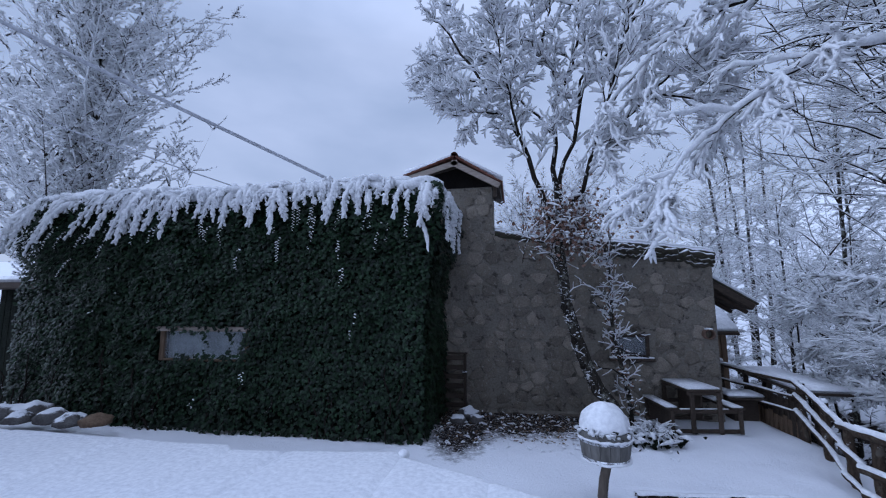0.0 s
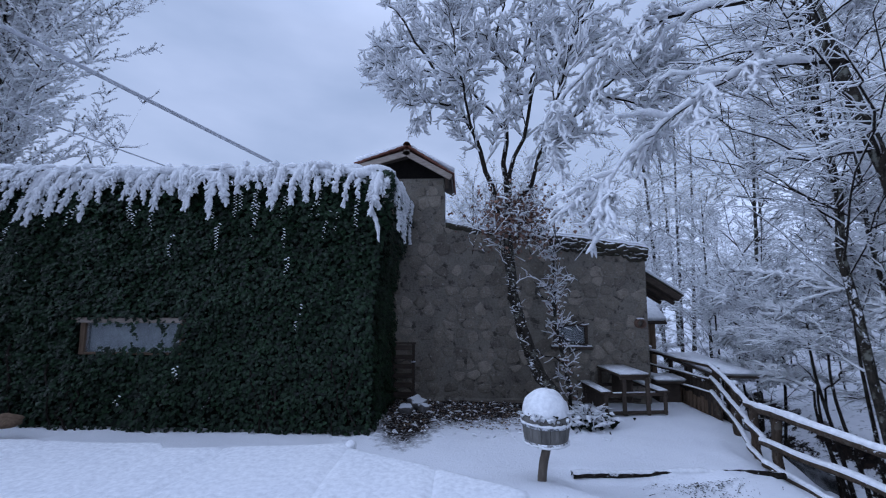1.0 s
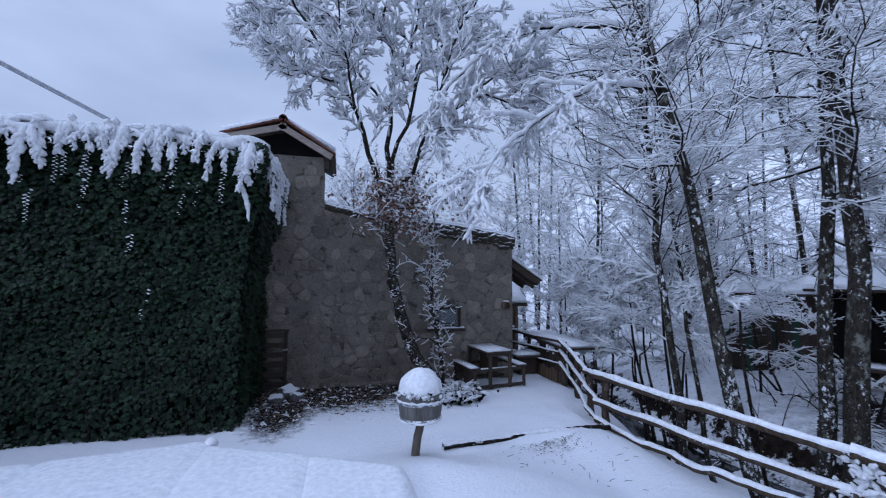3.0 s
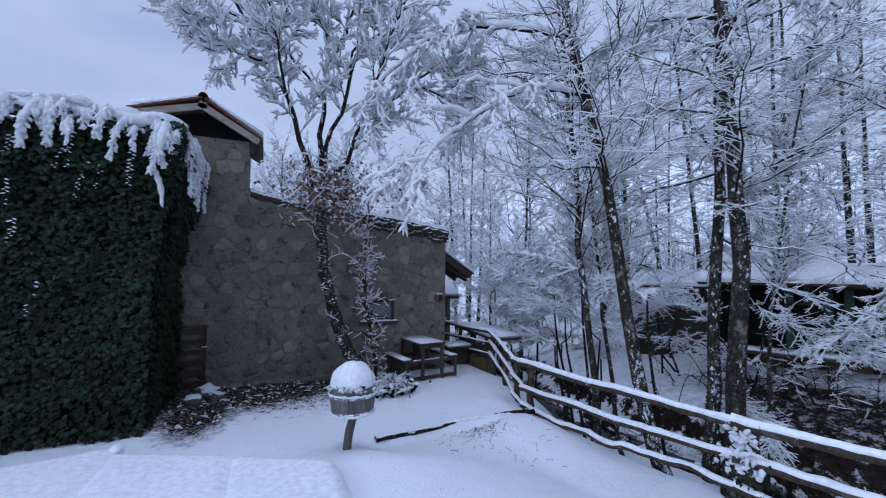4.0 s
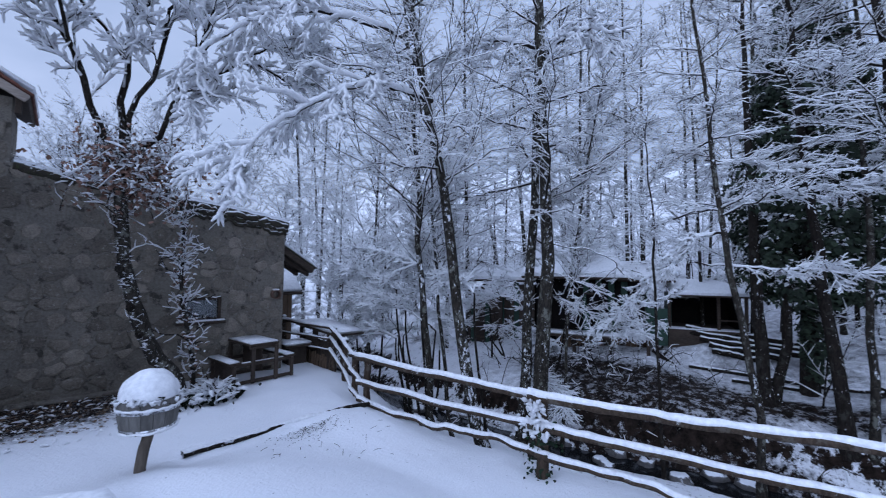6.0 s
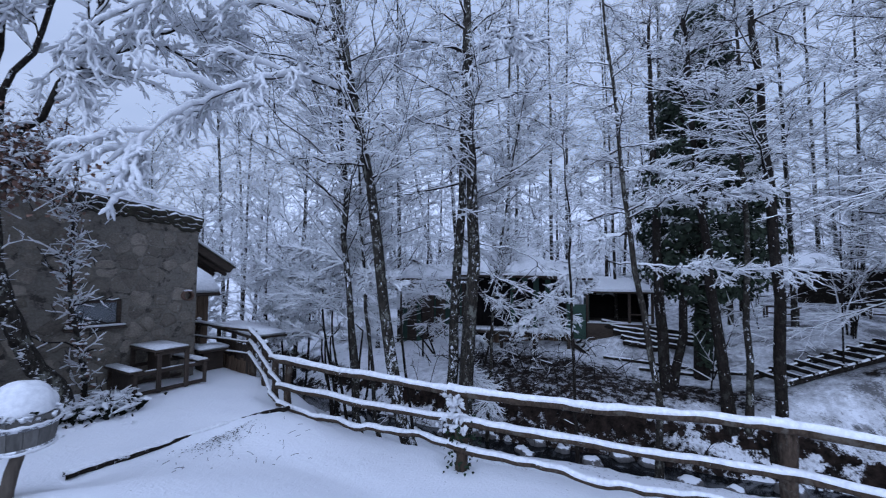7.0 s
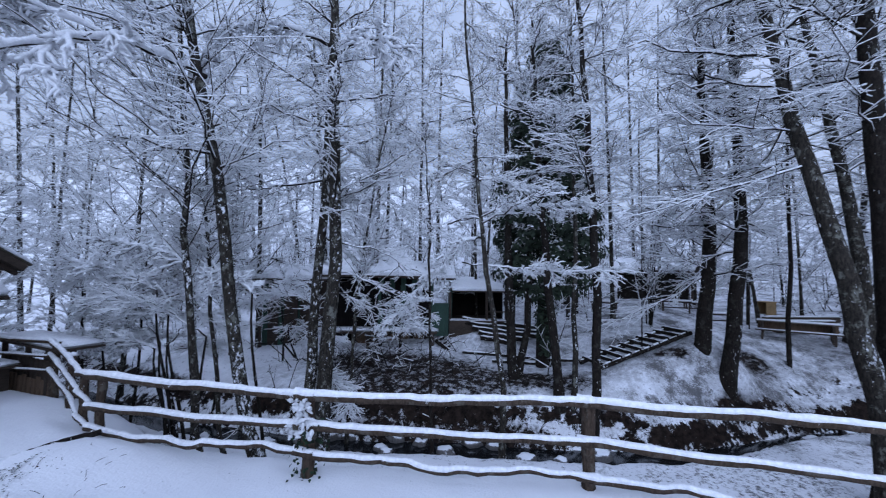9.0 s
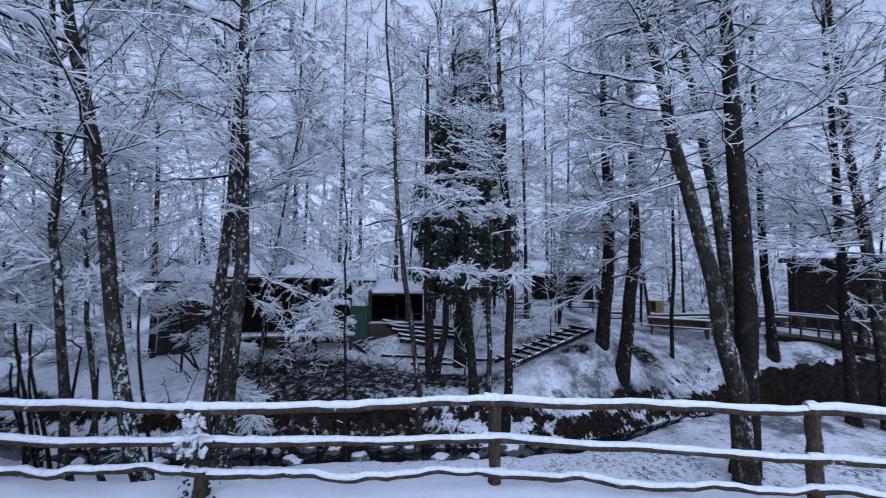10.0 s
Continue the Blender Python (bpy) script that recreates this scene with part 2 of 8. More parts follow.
# ---- builders ----
def mesh(name, verts, faces, mats, index=None, smooth=True):
    me = bpy.data.meshes.new(name)
    me.from_pydata(np.asarray(verts).tolist(), [], faces if isinstance(faces, list) else faces.tolist())
    for m in mats if isinstance(mats, (list, tuple)) else [mats]:
        me.materials.append(m)
    if index is not None:
        me.polygons.foreach_set("material_index", np.asarray(index, np.int32))
    me.polygons.foreach_set("use_smooth", np.full(len(me.polygons), smooth))
    me.update()
    return me


def child(name, me, parent, label="", m=None):
    ob = new(name, me)
    ob.parent = parent
    if m is not None:
        ob.matrix_basis = m
    if label:
        ob["label"] = label
    return ob


def part(name, bm, material, parent, label="", smooth=False, m=None):
    me = bpy.data.meshes.new(name)
    bm.to_mesh(me)
    bm.free()
    for mm in material if isinstance(material, (list, tuple)) else [material]:
        me.materials.append(mm)
    me.polygons.foreach_set("use_smooth", np.full(len(me.polygons), smooth))
    return child(name, me, parent, label, m)


def empty(name, loc, label, category, group="", kind="", rz=0.0):
    ob = new(name)
    ob.matrix_basis = pose(*loc, 0, 0, rz)
    return tagged(ob, label, category, group, kind)


def box(x0, x1, y0, y1, z0, z1, bev=0.006, seg=1, bm=None):
    """A box with chamfered edges."""
    own = bmesh.new()
    bmesh.ops.create_cube(own, size=1, matrix=Matrix.Translation(((x0 + x1) / 2, (y0 + y1) / 2, (z0 + z1) / 2)) @ Matrix.Diagonal((x1 - x0, y1 - y0, z1 - z0, 1)))
    if bev:
        bmesh.ops.bevel(own, geom=own.edges[:], offset=bev, segments=seg, affect="EDGES")
    if bm is None:
        return own
    tmp = bpy.data.meshes.new("tmp")
    own.to_mesh(tmp)
    own.free()
    bm.from_mesh(tmp)
    bpy.data.meshes.remove(tmp)
    return bm


def rings(P, R, section, tw=None):
    """Tube vertices. P: (M, N, 3) polylines; R: (M, N) sizes; section: (K, 2) sideways and upward offsets, or (M, N, K, 2)."""
    P = np.asarray(P, float)
    T = np.gradient(P, axis=1)
    T /= np.linalg.norm(T, axis=2, keepdims=True) + 1e-9
    Z = np.zeros_like(T)
    Z[..., 2] = 1
    stand = np.abs(T[..., 2]).mean(1) > 0.75
    Z[stand] = (0, 1, 0)
    S = np.cross(T, Z)
    bad = np.linalg.norm(S, axis=2) < 0.15
    S[bad] = (1, 0, 0)
    S -= T * np.sum(S * T, axis=2, keepdims=True)
    S /= np.linalg.norm(S, axis=2, keepdims=True) + 1e-9
    U = np.cross(S, T)
    sec = np.asarray(section, float)
    if sec.ndim == 2:
        sec = np.broadcast_to(sec, (*P.shape[:2], *sec.shape))
    return P[:, :, None, :] + R[:, :, None, None] * (S[:, :, None, :] * sec[..., 0:1] + U[:, :, None, :] * sec[..., 1:2]), T


def tube_faces(M, N, K, start=0, edge_mats=None, caps=False):
    m, n, k = np.meshgrid(np.arange(M), np.arange(N - 1), np.arange(K), indexing="ij")
    a = start + (m * N + n) * K
    k2 = (k + 1) % K
    f = np.stack([a + k, a + k2, a + K + k2, a + K + k], -1).reshape(-1, 4)
    idx = None if edge_mats is None else np.asarray(edge_mats)[k].reshape(-1)
    return f, idx


CIRCLE = {k: np.array([(math.cos(2 * math.pi * i / k), math.sin(2 * math.pi * i / k)) for i in range(k)]) for k in (5, 6, 7, 8, 10, 12)}


class Soup:
    """Gathers tubes and loose faces into one mesh."""

    def __init__(self):
        self.v, self.f, self.i, self.n = [], [], [], 0
        self.tri, self.ti = [], []

    def add(self, verts, faces, idx):
        verts = np.asarray(verts).reshape(-1, 3)
        self.v.append(verts)
        self.f.append(np.asarray(faces) + self.n)
        self.i.append(np.broadcast_to(np.asarray(idx), (len(faces),)))
        self.n += len(verts)

    def tube(self, P, R, k=6, mat=0, wob=0.0, rng=None, squash=1.0, lift=0.0):
        P = np.asarray(P, float)
        if P.ndim == 2:
            P, R = P[None], np.asarray(R)[None]
        sec = CIRCLE[k] * np.array([1, squash])
        sec = np.broadcast_to(sec, (*P.shape[:2], *sec.shape)).copy()
        if wob:
            sec *= 1 + rng.uniform(-wob, wob, sec.shape[:3])[..., None]
        if lift:
            sec[..., 1] += lift
        v, _ = rings(P, np.asarray(R, float), sec)
        f, _ = tube_faces(P.shape[0], P.shape[1], k)
        self.add(v, f, mat)

    def twigs(self, P, r, w, h, snow=0, bark=1, far=False, share=50, dark=0):
        """Thin twigs with a snow ridge on top. r, w, h: bark depth, half width, snow height at the base (M,)."""
        P = np.asarray(P, float)
        M, N = P.shape[:2]
        if far:
            ww, hh, rr = [v[:, None] * np.linspace(1, 0.5, N)[None] for v in (w, h, r)]
            sec = np.stack([np.stack([-ww, -0.5 * rr], -1), np.stack([ww, -0.5 * rr], -1), np.stack([0 * ww, hh], -1)], 2)
            v, _ = rings(P, np.ones((M, N)), sec)
            f, i = tube_faces(M, N, 3, 0, (bark, snow, snow))
            few = np.repeat((np.arange(M) * 7919 % 100) < share, (N - 1) * 3)
            bare = np.repeat((np.arange(M) * 6151 % 100) < dark, (N - 1) * 3)
            self.add(v, f, np.where(bare, bark, np.where(few, i, snow)))
            return
        taper = np.linspace(1, 0.45, N)[None]
        T = np.gradient(P, axis=1)
        T /= np.linalg.norm(T, axis=2, keepdims=True) + 1e-9
        flat = 0.3 + 0.7 * np.sqrt(np.clip(1 - T[..., 2] ** 2, 0, 1))
        ww, hh, rr = w[:, None] * taper * flat, h[:, None] * taper * flat, r[:, None] * taper
        z = np.zeros_like(ww)
        sec = np.stack([np.stack([-ww, z], -1), np.stack([z, -rr], -1), np.stack([ww, z], -1), np.stack([z, hh], -1)], 2)
        v, _ = rings(P, np.ones((M, N)), sec)
        f, i = tube_faces(M, N, 4, 0, (bark, bark, snow, snow))
        few = np.repeat((np.arange(M) * 7919 % 100) < 45, (N - 1) * 4)
        self.add(v, f, np.where(few, i, snow))

    def spikes(self, P, w, h, r, snow=0, bark=1, share=60, bare=0):
        """Three-sided tapering twigs. w: half width, h: snow height, r: bark depth at the base (M,); share: per cent with a dark underside; bare: per cent without snow."""
        P = np.asarray(P, float)
        M, N = P.shape[:2]
        k = (1 - 0.62 * np.linspace(0, 1, N - 1))[None]
        ww, hh, rr = w[:, None] * k, h[:, None] * k, r[:, None] * k
        sec = np.stack([np.stack([-ww, -rr], -1), np.stack([ww, -rr], -1), np.stack([0 * ww, hh], -1)], 2)
        v, _ = rings(P, np.ones((M, N)), np.concatenate([sec, sec[:, -1:] * 0], 1))
        v = np.concatenate([v[:, :-1].reshape(M, -1, 3), P[:, -1:]], 1)
        C = 3 * (N - 1) + 1
        base = self.n + np.arange(M)[:, None] * C
        dark = (np.arange(M) * 7919 % 100) < share
        nude = (np.arange(M) * 6151 % 100) < bare
        under, over = np.where(dark | nude, bark, snow), np.where(nude, bark, snow)
        for q in range(N - 2):
            for a, b, m in ((0, 1, under), (1, 2, over), (2, 0, over)):
                self.f.append(base + np.array([[3 * q + a, 3 * q + b, 3 * q + 3 + b, 3 * q + 3 + a]]))
                self.i.append(m)
        for a, b, m in ((0, 1, under), (1, 2, over), (2, 0, over)):
            self.tri.append(base + np.array([[3 * (N - 2) + a, 3 * (N - 2) + b, C - 1]]))
            self.ti.append(m)
        self.v.append(v.reshape(-1, 3))
        self.n += M * C

    def prisms(self, P, w, h, r, snow=0, bark=1, share=60, bare=0):
        """Three-sided twigs that keep most of their width to a blunt tip."""
        P = np.asarray(P, float)
        M, N = P.shape[:2]
        k = np.linspace(1, 0.6, N)[None]
        ww, hh, rr = w[:, None] * k, h[:, None] * k, r[:, None] * k
        sec = np.stack([np.stack([-ww, -rr], -1), np.stack([ww, -rr], -1), np.stack([0 * ww, hh], -1)], 2)
        v, _ = rings(P, np.ones((M, N)), sec)
        f, i = tube_faces(M, N, 3, 0, (0, 1, 2))
        one = np.repeat(np.arange(M), (N - 1) * 3)
        dark, nude = (one * 7919 % 100) < share, (one * 6151 % 100) < bare
        self.add(v, f, np.where(nude | (dark & (i == 0)), bark, snow))

    def build(self, name, mats, smooth=True):
        faces = np.concatenate(self.f).tolist() if self.f else []
        index = list(self.i)
        if self.tri:
            faces += np.concatenate(self.tri).tolist()
            index += self.ti
        return mesh(name, np.concatenate(self.v), faces, mats, np.concatenate(index), smooth)


def along(P, u):
    """Points and directions at fractions u (M, C) of polylines P (M, N, 3)."""
    N = P.shape[1]
    s = np.clip(u, 0, 0.999) * (N - 1)
    i = s.astype(int)
    f = (s - i)[..., None]
    m = np.arange(P.shape[0])[:, None]
    a, b = P[m, i], P[m, i + 1]
    t = b - a
    return a + f * t, t / (np.linalg.norm(t, axis=2, keepdims=True) + 1e-9)


def sprout(rng, P, count, ulo, uhi, angle, length, npts, bend=0.0, spread=0.5, jitter=0.06, shorten=0.5):
    """Side shoots on polylines: (M * count, npts, 3)."""
    M = P.shape[0]
    u = rng.uniform(ulo, uhi, (M, count))
    p, t = along(P, u)
    z = np.zeros_like(t)
    z[..., 2] = 1
    s = np.cross(t, z) + rng.normal(0, 0.05, t.shape)
    s /= np.linalg.norm(s, axis=2, keepdims=True)
    up = np.cross(s, t)
    a = rng.normal(0, spread, (M, count)) + np.where(rng.random((M, count)) < 0.5, 0, math.pi)
    perp = s * np.cos(a)[..., None] + up * np.sin(a)[..., None]
    g = radians(angle) * rng.uniform(0.7, 1.25, (M, count))
    d = t * np.cos(g)[..., None] + perp * np.sin(g)[..., None]
    L = (np.asarray(length).reshape(-1, 1) if np.ndim(length) else length) * rng.uniform(0.6, 1.25, (M, count)) * (1 - shorten * u)
    k = np.linspace(0, 1, npts)
    out = p[:, :, None, :] + d[:, :, None, :] * (L[..., None] * k)[..., None]
    out[..., 2] += bend * (L[..., None] * k ** 2)
    out += rng.normal(0, 1, out.shape) * (jitter * L[..., None] * k)[..., None]
    return out.reshape(M * count, npts, 3)


def snowcap(rng, soup, P, R, mat, k=6, fat=0.8, lift=0.75):
    """Snow lying along limbs: a lumpy strip on their upper side."""
    T = np.gradient(P, axis=1)
    T /= np.linalg.norm(T, axis=2, keepdims=True) + 1e-9
    flat = np.sqrt(np.clip(1 - T[..., 2] ** 2, 0, 1))
    q = P.copy()
    q[..., 2] += R * lift * flat
    soup.tube(q, np.maximum(R * fat * flat * rng.uniform(0.75, 1.2, R.shape), 0.002), k, mat)


def forest_tree(seed, H=11.0, r0=0.11, lean=(0, 0), nl=22, start=0.25, ll=2.6, ang=58, ns=6, ntw=8, tl=0.45, snow=1.25, bend=0.15, line=None, wob=0.02, far=False, l2=0.5, droop=-0.06, dark=1.0, stop=0.99):
    """One broadleaf tree with bare, snowed twigs: long fine boughs, side boughs in flat fans, twigs on those. Trunk and crown."""
    rng = np.random.default_rng(seed)
    n = 14
    if line is None:
        k = np.linspace(0, 1, n)
        T = np.stack([lean[0] * k ** 1.2, lean[1] * k ** 1.2, H * k], 1)
        T[:, :2] += np.cumsum(rng.normal(0, wob * H / n, (n, 2)), 0) * k[:, None]
    else:
        q = np.array(line, float)
        c = np.concatenate([[0], np.cumsum(np.linalg.norm(np.diff(q, axis=0), axis=1))])
        T = np.stack([np.interp(np.linspace(0, c[-1], n), c, q[:, j]) for j in range(3)], 1)
        T[1:-1, :2] += rng.normal(0, 0.02, (n - 2, 2))
        H = T[-1, 2] - T[0, 2]
    TR = r0 * np.linspace(1, 0.18, n) ** 0.8
    TR[0] *= 1.35
    tr, cr = Soup(), Soup()
    tr.tube(T, TR, 6 if far else 12, 0, 0.07, rng)
    if r0 > 0.09 and not far:
        # snow stuck in the bark of the weather side, and clots on the stubs of lost boughs
        m = 70
        q, t_ = along(T[None], rng.uniform(0.02, 0.85, (1, m)))
        q = q[0]
        rr = np.interp(q[:, 2], T[:, 2], TR)
        a = rng.normal(4.0, 0.75, m) + np.where(rng.random(m) < 0.35, rng.normal(-1.2, 0.7, m), 0)
        q[:, 0] += np.cos(a) * rr * 0.96
        q[:, 1] += np.sin(a) * rr * 0.96
        d = np.stack([rng.normal(0, 0.012, m), rng.normal(0, 0.012, m), 0.010 + 0.05 * rng.random(m) ** 3], 1)
        tr.tube(np.stack([q - d, q, q + d], 1), np.outer(0.003 + 0.018 * rng.random(m) ** 5, [0.3, 1, 0.25]), 5, 2)
    n1 = 5 if far else 8
    L1 = sprout(rng, T[None], nl, start, stop, ang, ll, n1, bend, 3.0, 0.035, 0.55)
    R1 = (np.minimum(r0, 0.14) * 0.14 * rng.uniform(0.5, 1.2, len(L1)) + 0.005)[:, None] * np.linspace(1, 0.28, n1)[None]
    if far:
        cr.spikes(L1, R1[:, 0] * 1.2, R1[:, 0] + 0.012 * snow, R1[:, 0], share=45)
    else:
        tr.tube(L1, R1, 5, 1)
        snowcap(rng, tr, L1, R1 * 0.8 + 0.006 * snow, 2, 5, 1.0, 1.2)
    len1 = np.linalg.norm(L1[:, -1] - L1[:, 0], axis=1)
    L2 = sprout(rng, L1, ns, 0.08, 1.0, 46, len1 * l2, 3 if far else 5, droop, 0.32, 0.03, 0.5)
    m = len(L2)
    add = cr.spikes if far else cr.prisms
    add(L2, rng.uniform(0.0045, 0.007, m) * snow, rng.uniform(0.010, 0.016, m) * snow, np.full(m, 0.006), share=int(62 * dark), bare=int(6 * dark))
    len2 = np.linalg.norm(L2[:, -1] - L2[:, 0], axis=1)
    L3 = sprout(rng, L2, ntw, 0.06, 1.0, 50, np.clip(len2 * 0.32, 0.10, tl), 2, droop, 0.40, 0.03, 0.45)
    L3b = sprout(rng, L1, ntw, 0.2, 1.0, 50, tl, 2, 0.0, 0.5, 0.03, 0.3)
    L3 = np.concatenate([L3, L3b])
    m = len(L3)
    add(L3, rng.uniform(0.0035, 0.0055, m) * snow, rng.uniform(0.008, 0.014, m) * snow, np.full(m, 0.004), share=int(32 * dark), bare=int(4 * dark))
    return tr, cr


TRUNK_MATS = [M_BARK, M_TWIG, M_TWIGSNOW]


def plant_tree(seed, loc, label, group="", mats=None, category="tree", **kw):
    if kw.get("line"):
        q = [list(p) for p in kw["line"]]
        q[0][2] = min(q[0][2], float(ground(q[0][0], q[0][1])) - 0.15)
        kw["line"] = q
    tr, cr = forest_tree(seed, **kw)
    e = empty("tree", loc, label, category, group)
    child("trunk", tr.build("trunk", mats or TRUNK_MATS), e)
    child("crown", cr.build("crown", [M_TWIGSNOW, M_TWIG]), e, "bare twigs laden with fresh snow")
    return e


# ---- the ground: one sheet from the yard over the stream to the far woods ----
FX = np.array([(0.3, 1.2), (0.55, 1.35), (0.75, -1.05), (0.5, -2.42), (0.42, -3.0), (0.95, -6.42), (2.13, -9.9), (2.5, -13.9), (3.2, -19.0), (5.0, -40.0)])
SX = np.array([(40.0, 22.0), (20.0, 9.0), (8.0, 5.0), (0.0, 4.0), (-3.0, 4.4), (-5.0, 4.9), (-7.0, 5.6), (-9.4, 6.25), (-11.4, 7.0), (-12.9, 8.0), (-14.8, 9.6), (-16.2, 10.5), (-18.5, 11.1), (-22.0, 11.3), (-30.0, 11.5)])


def smooth(a, b, x):
    k = np.clip((x - a) / (b - a), 0, 1)
    return k * k * (3 - 2 * k)


def fence_x(y):
    f = FX[1:][::-1]
    return np.interp(y, f[:, 1], f[:, 0])


def stream_x(y):
    s = SX[::-1]
    return np.interp(y, s[:, 0], s[:, 1])


def ground(x, y):
    x, y = np.asarray(x, float), np.asarray(y, float)
    d = x - fence_x(y)
    e = x - stream_x(y)
    up = -0.02 - 0.10 * smooth(-1.2, 0.0, d) + 0.14 * smooth(-2.6, 0.8, y) * smooth(-0.9, 0.1, d) - 0.12 * smooth(-0.45, 0.0, d) * smooth(-1.6, -2.6, y)
    low = -0.44 + 0.80 * smooth(0.2, 3.8, -d)
    yard = up + (low - up) * smooth(-3.5, -5.2, y) - 0.12 * smooth(-3.48, -3.60, y) * smooth(-5.5, -3.7, y) * smooth(-3.0, -2.5, x) * smooth(-0.4, -1.2, x)
    near = -0.12 + (-0.33) * smooth(-1.5, -3.4, y) + (-1.45) * smooth(0.2, 2.3, d)
    near = np.maximum(near, -1.60 + 0.16 * smooth(-12.0, -14.5, y))
    north = smooth(-12.0, -8.5, y)
    far_s = np.interp(e, [0.75, 1.5, 2.9, 4.3, 5.8, 9, 20, 40, 120], [-1.15, -0.78, -0.30, 0.22, 0.62, 0.95, 1.25, 1.9, 6])
    far_n = np.interp(e, [0.62, 0.95, 1.6, 3.0, 4.2, 5.4, 8, 14, 25, 60, 120], [-1.35, -0.88, -0.70, -0.60, -0.45, -0.08, 0.2, 0.9, 2.2, 9, 16])
    far_c = np.interp(e, [0.75, 1.4, 2.2, 3.4, 5, 7, 10, 20, 40, 120], [-1.15, -0.65, -0.28, 0.12, 0.30, 0.38, 0.5, 1.0, 1.9, 6])
    far_s = far_s + (far_c - far_s) * smooth(-12.9, -14.6, y)
    south = smooth(-15.8, -18.0, y)
    far = far_s + (far_n - far_s) * north + south * (0.75 + 0.35 * smooth(-18, -21, y)) * smooth(3.2, 0.8, e)
    # ground banked up before the porch
    far = far + 0.36 * np.exp(-((x - 10.75) / 0.75) ** 2 - ((y + 6.5) / 1.1) ** 2)
    bed = -1.86 + 0 * e
    # even slope under the timber stairs
    u = np.clip(((x - 8.8) * 1.8 + (y + 9.97) * -2.6) / 10.0, 0, 1)
    away = np.hypot(x - 8.8 - 1.8 * u, y + 9.97 + 2.6 * u)
    far = far + (-0.50 + 0.95 * u - far) * smooth(1.7, 0.5, away)
    out = np.where(e < -0.45, near, np.where(e < 0.10, bed, far))
    k = smooth(-0.9, -0.35, e)
    out = np.where((e >= -0.9) & (e < -0.35), near + (bed - near) * k, out)
    wide = 0.50 + 0.35 * (0.5 + 0.5 * np.sin(y * 1.7 + 0.8 * np.sin(y * 0.63))) * smooth(-17.5, -14.5, y)
    k = np.clip((e - 0.10) / (wide - 0.10), 0, 1) ** 0.8
    out = np.where((e >= 0.10) & (e < wide), bed + (far - bed) * k, out)
    z = np.where(d < 0, yard, out)
    z = np.where((d >= 0) & (d < 0.35), yard + (out - yard) * smooth(0, 0.35, d), z)
    hill = smooth(14, 60, y) * 11 + smooth(22, 60, x) * 9 * smooth(-70, -30, y)
    return z + hill


def axis(lo, hi, a, b, step, grow=1.16):
    core = list(np.arange(a, b, step))
    s, v = step, b
    while v < hi:
        core.append(v)
        s *= grow
        v += s
    core.append(hi)
    s, v = step, a - step
    left = []
    while v > lo:
        left.append(v)
        s *= grow
        v -= s
    return np.array([lo] + left[::-1] + core)


gx, gy = axis(-700, 900, -6, 13.5, 0.115), axis(-700, 900, -20, 4, 0.115)
GX, GY = np.meshgrid(gx, gy, indexing="ij")
GZ = ground(GX, GY)
rough = np.array([[noise.noise((x * 1.7, y * 1.7, 0)) * 0.6 + noise.noise((x * 5, y * 5, 3)) * 0.4 for y in gy] for x in gx])
outside = (GX - fence_x(GY)) > 0
amp = np.where(outside, 0.085, 0.032)
amp = np.where(np.hypot(GX - 3, GY + 7) > 30, 0.25, amp)
GZ = GZ + rough * amp
# trodden rut along the path below the sleeper
GZ -= 0.05 * np.exp(-((GX - fence_x(GY) + 1.3) / 0.35) ** 2) * smooth(-3.6, -4.4, GY)
nx_, ny_ = len(gx), len(gy)
ii, jj = np.meshgrid(np.arange(nx_ - 1), np.arange(ny_ - 1), indexing="ij")
gf = np.stack([ii * ny_ + jj, (ii + 1) * ny_ + jj, (ii + 1) * ny_ + jj + 1, ii * ny_ + jj + 1], -1).reshape(-1, 4)


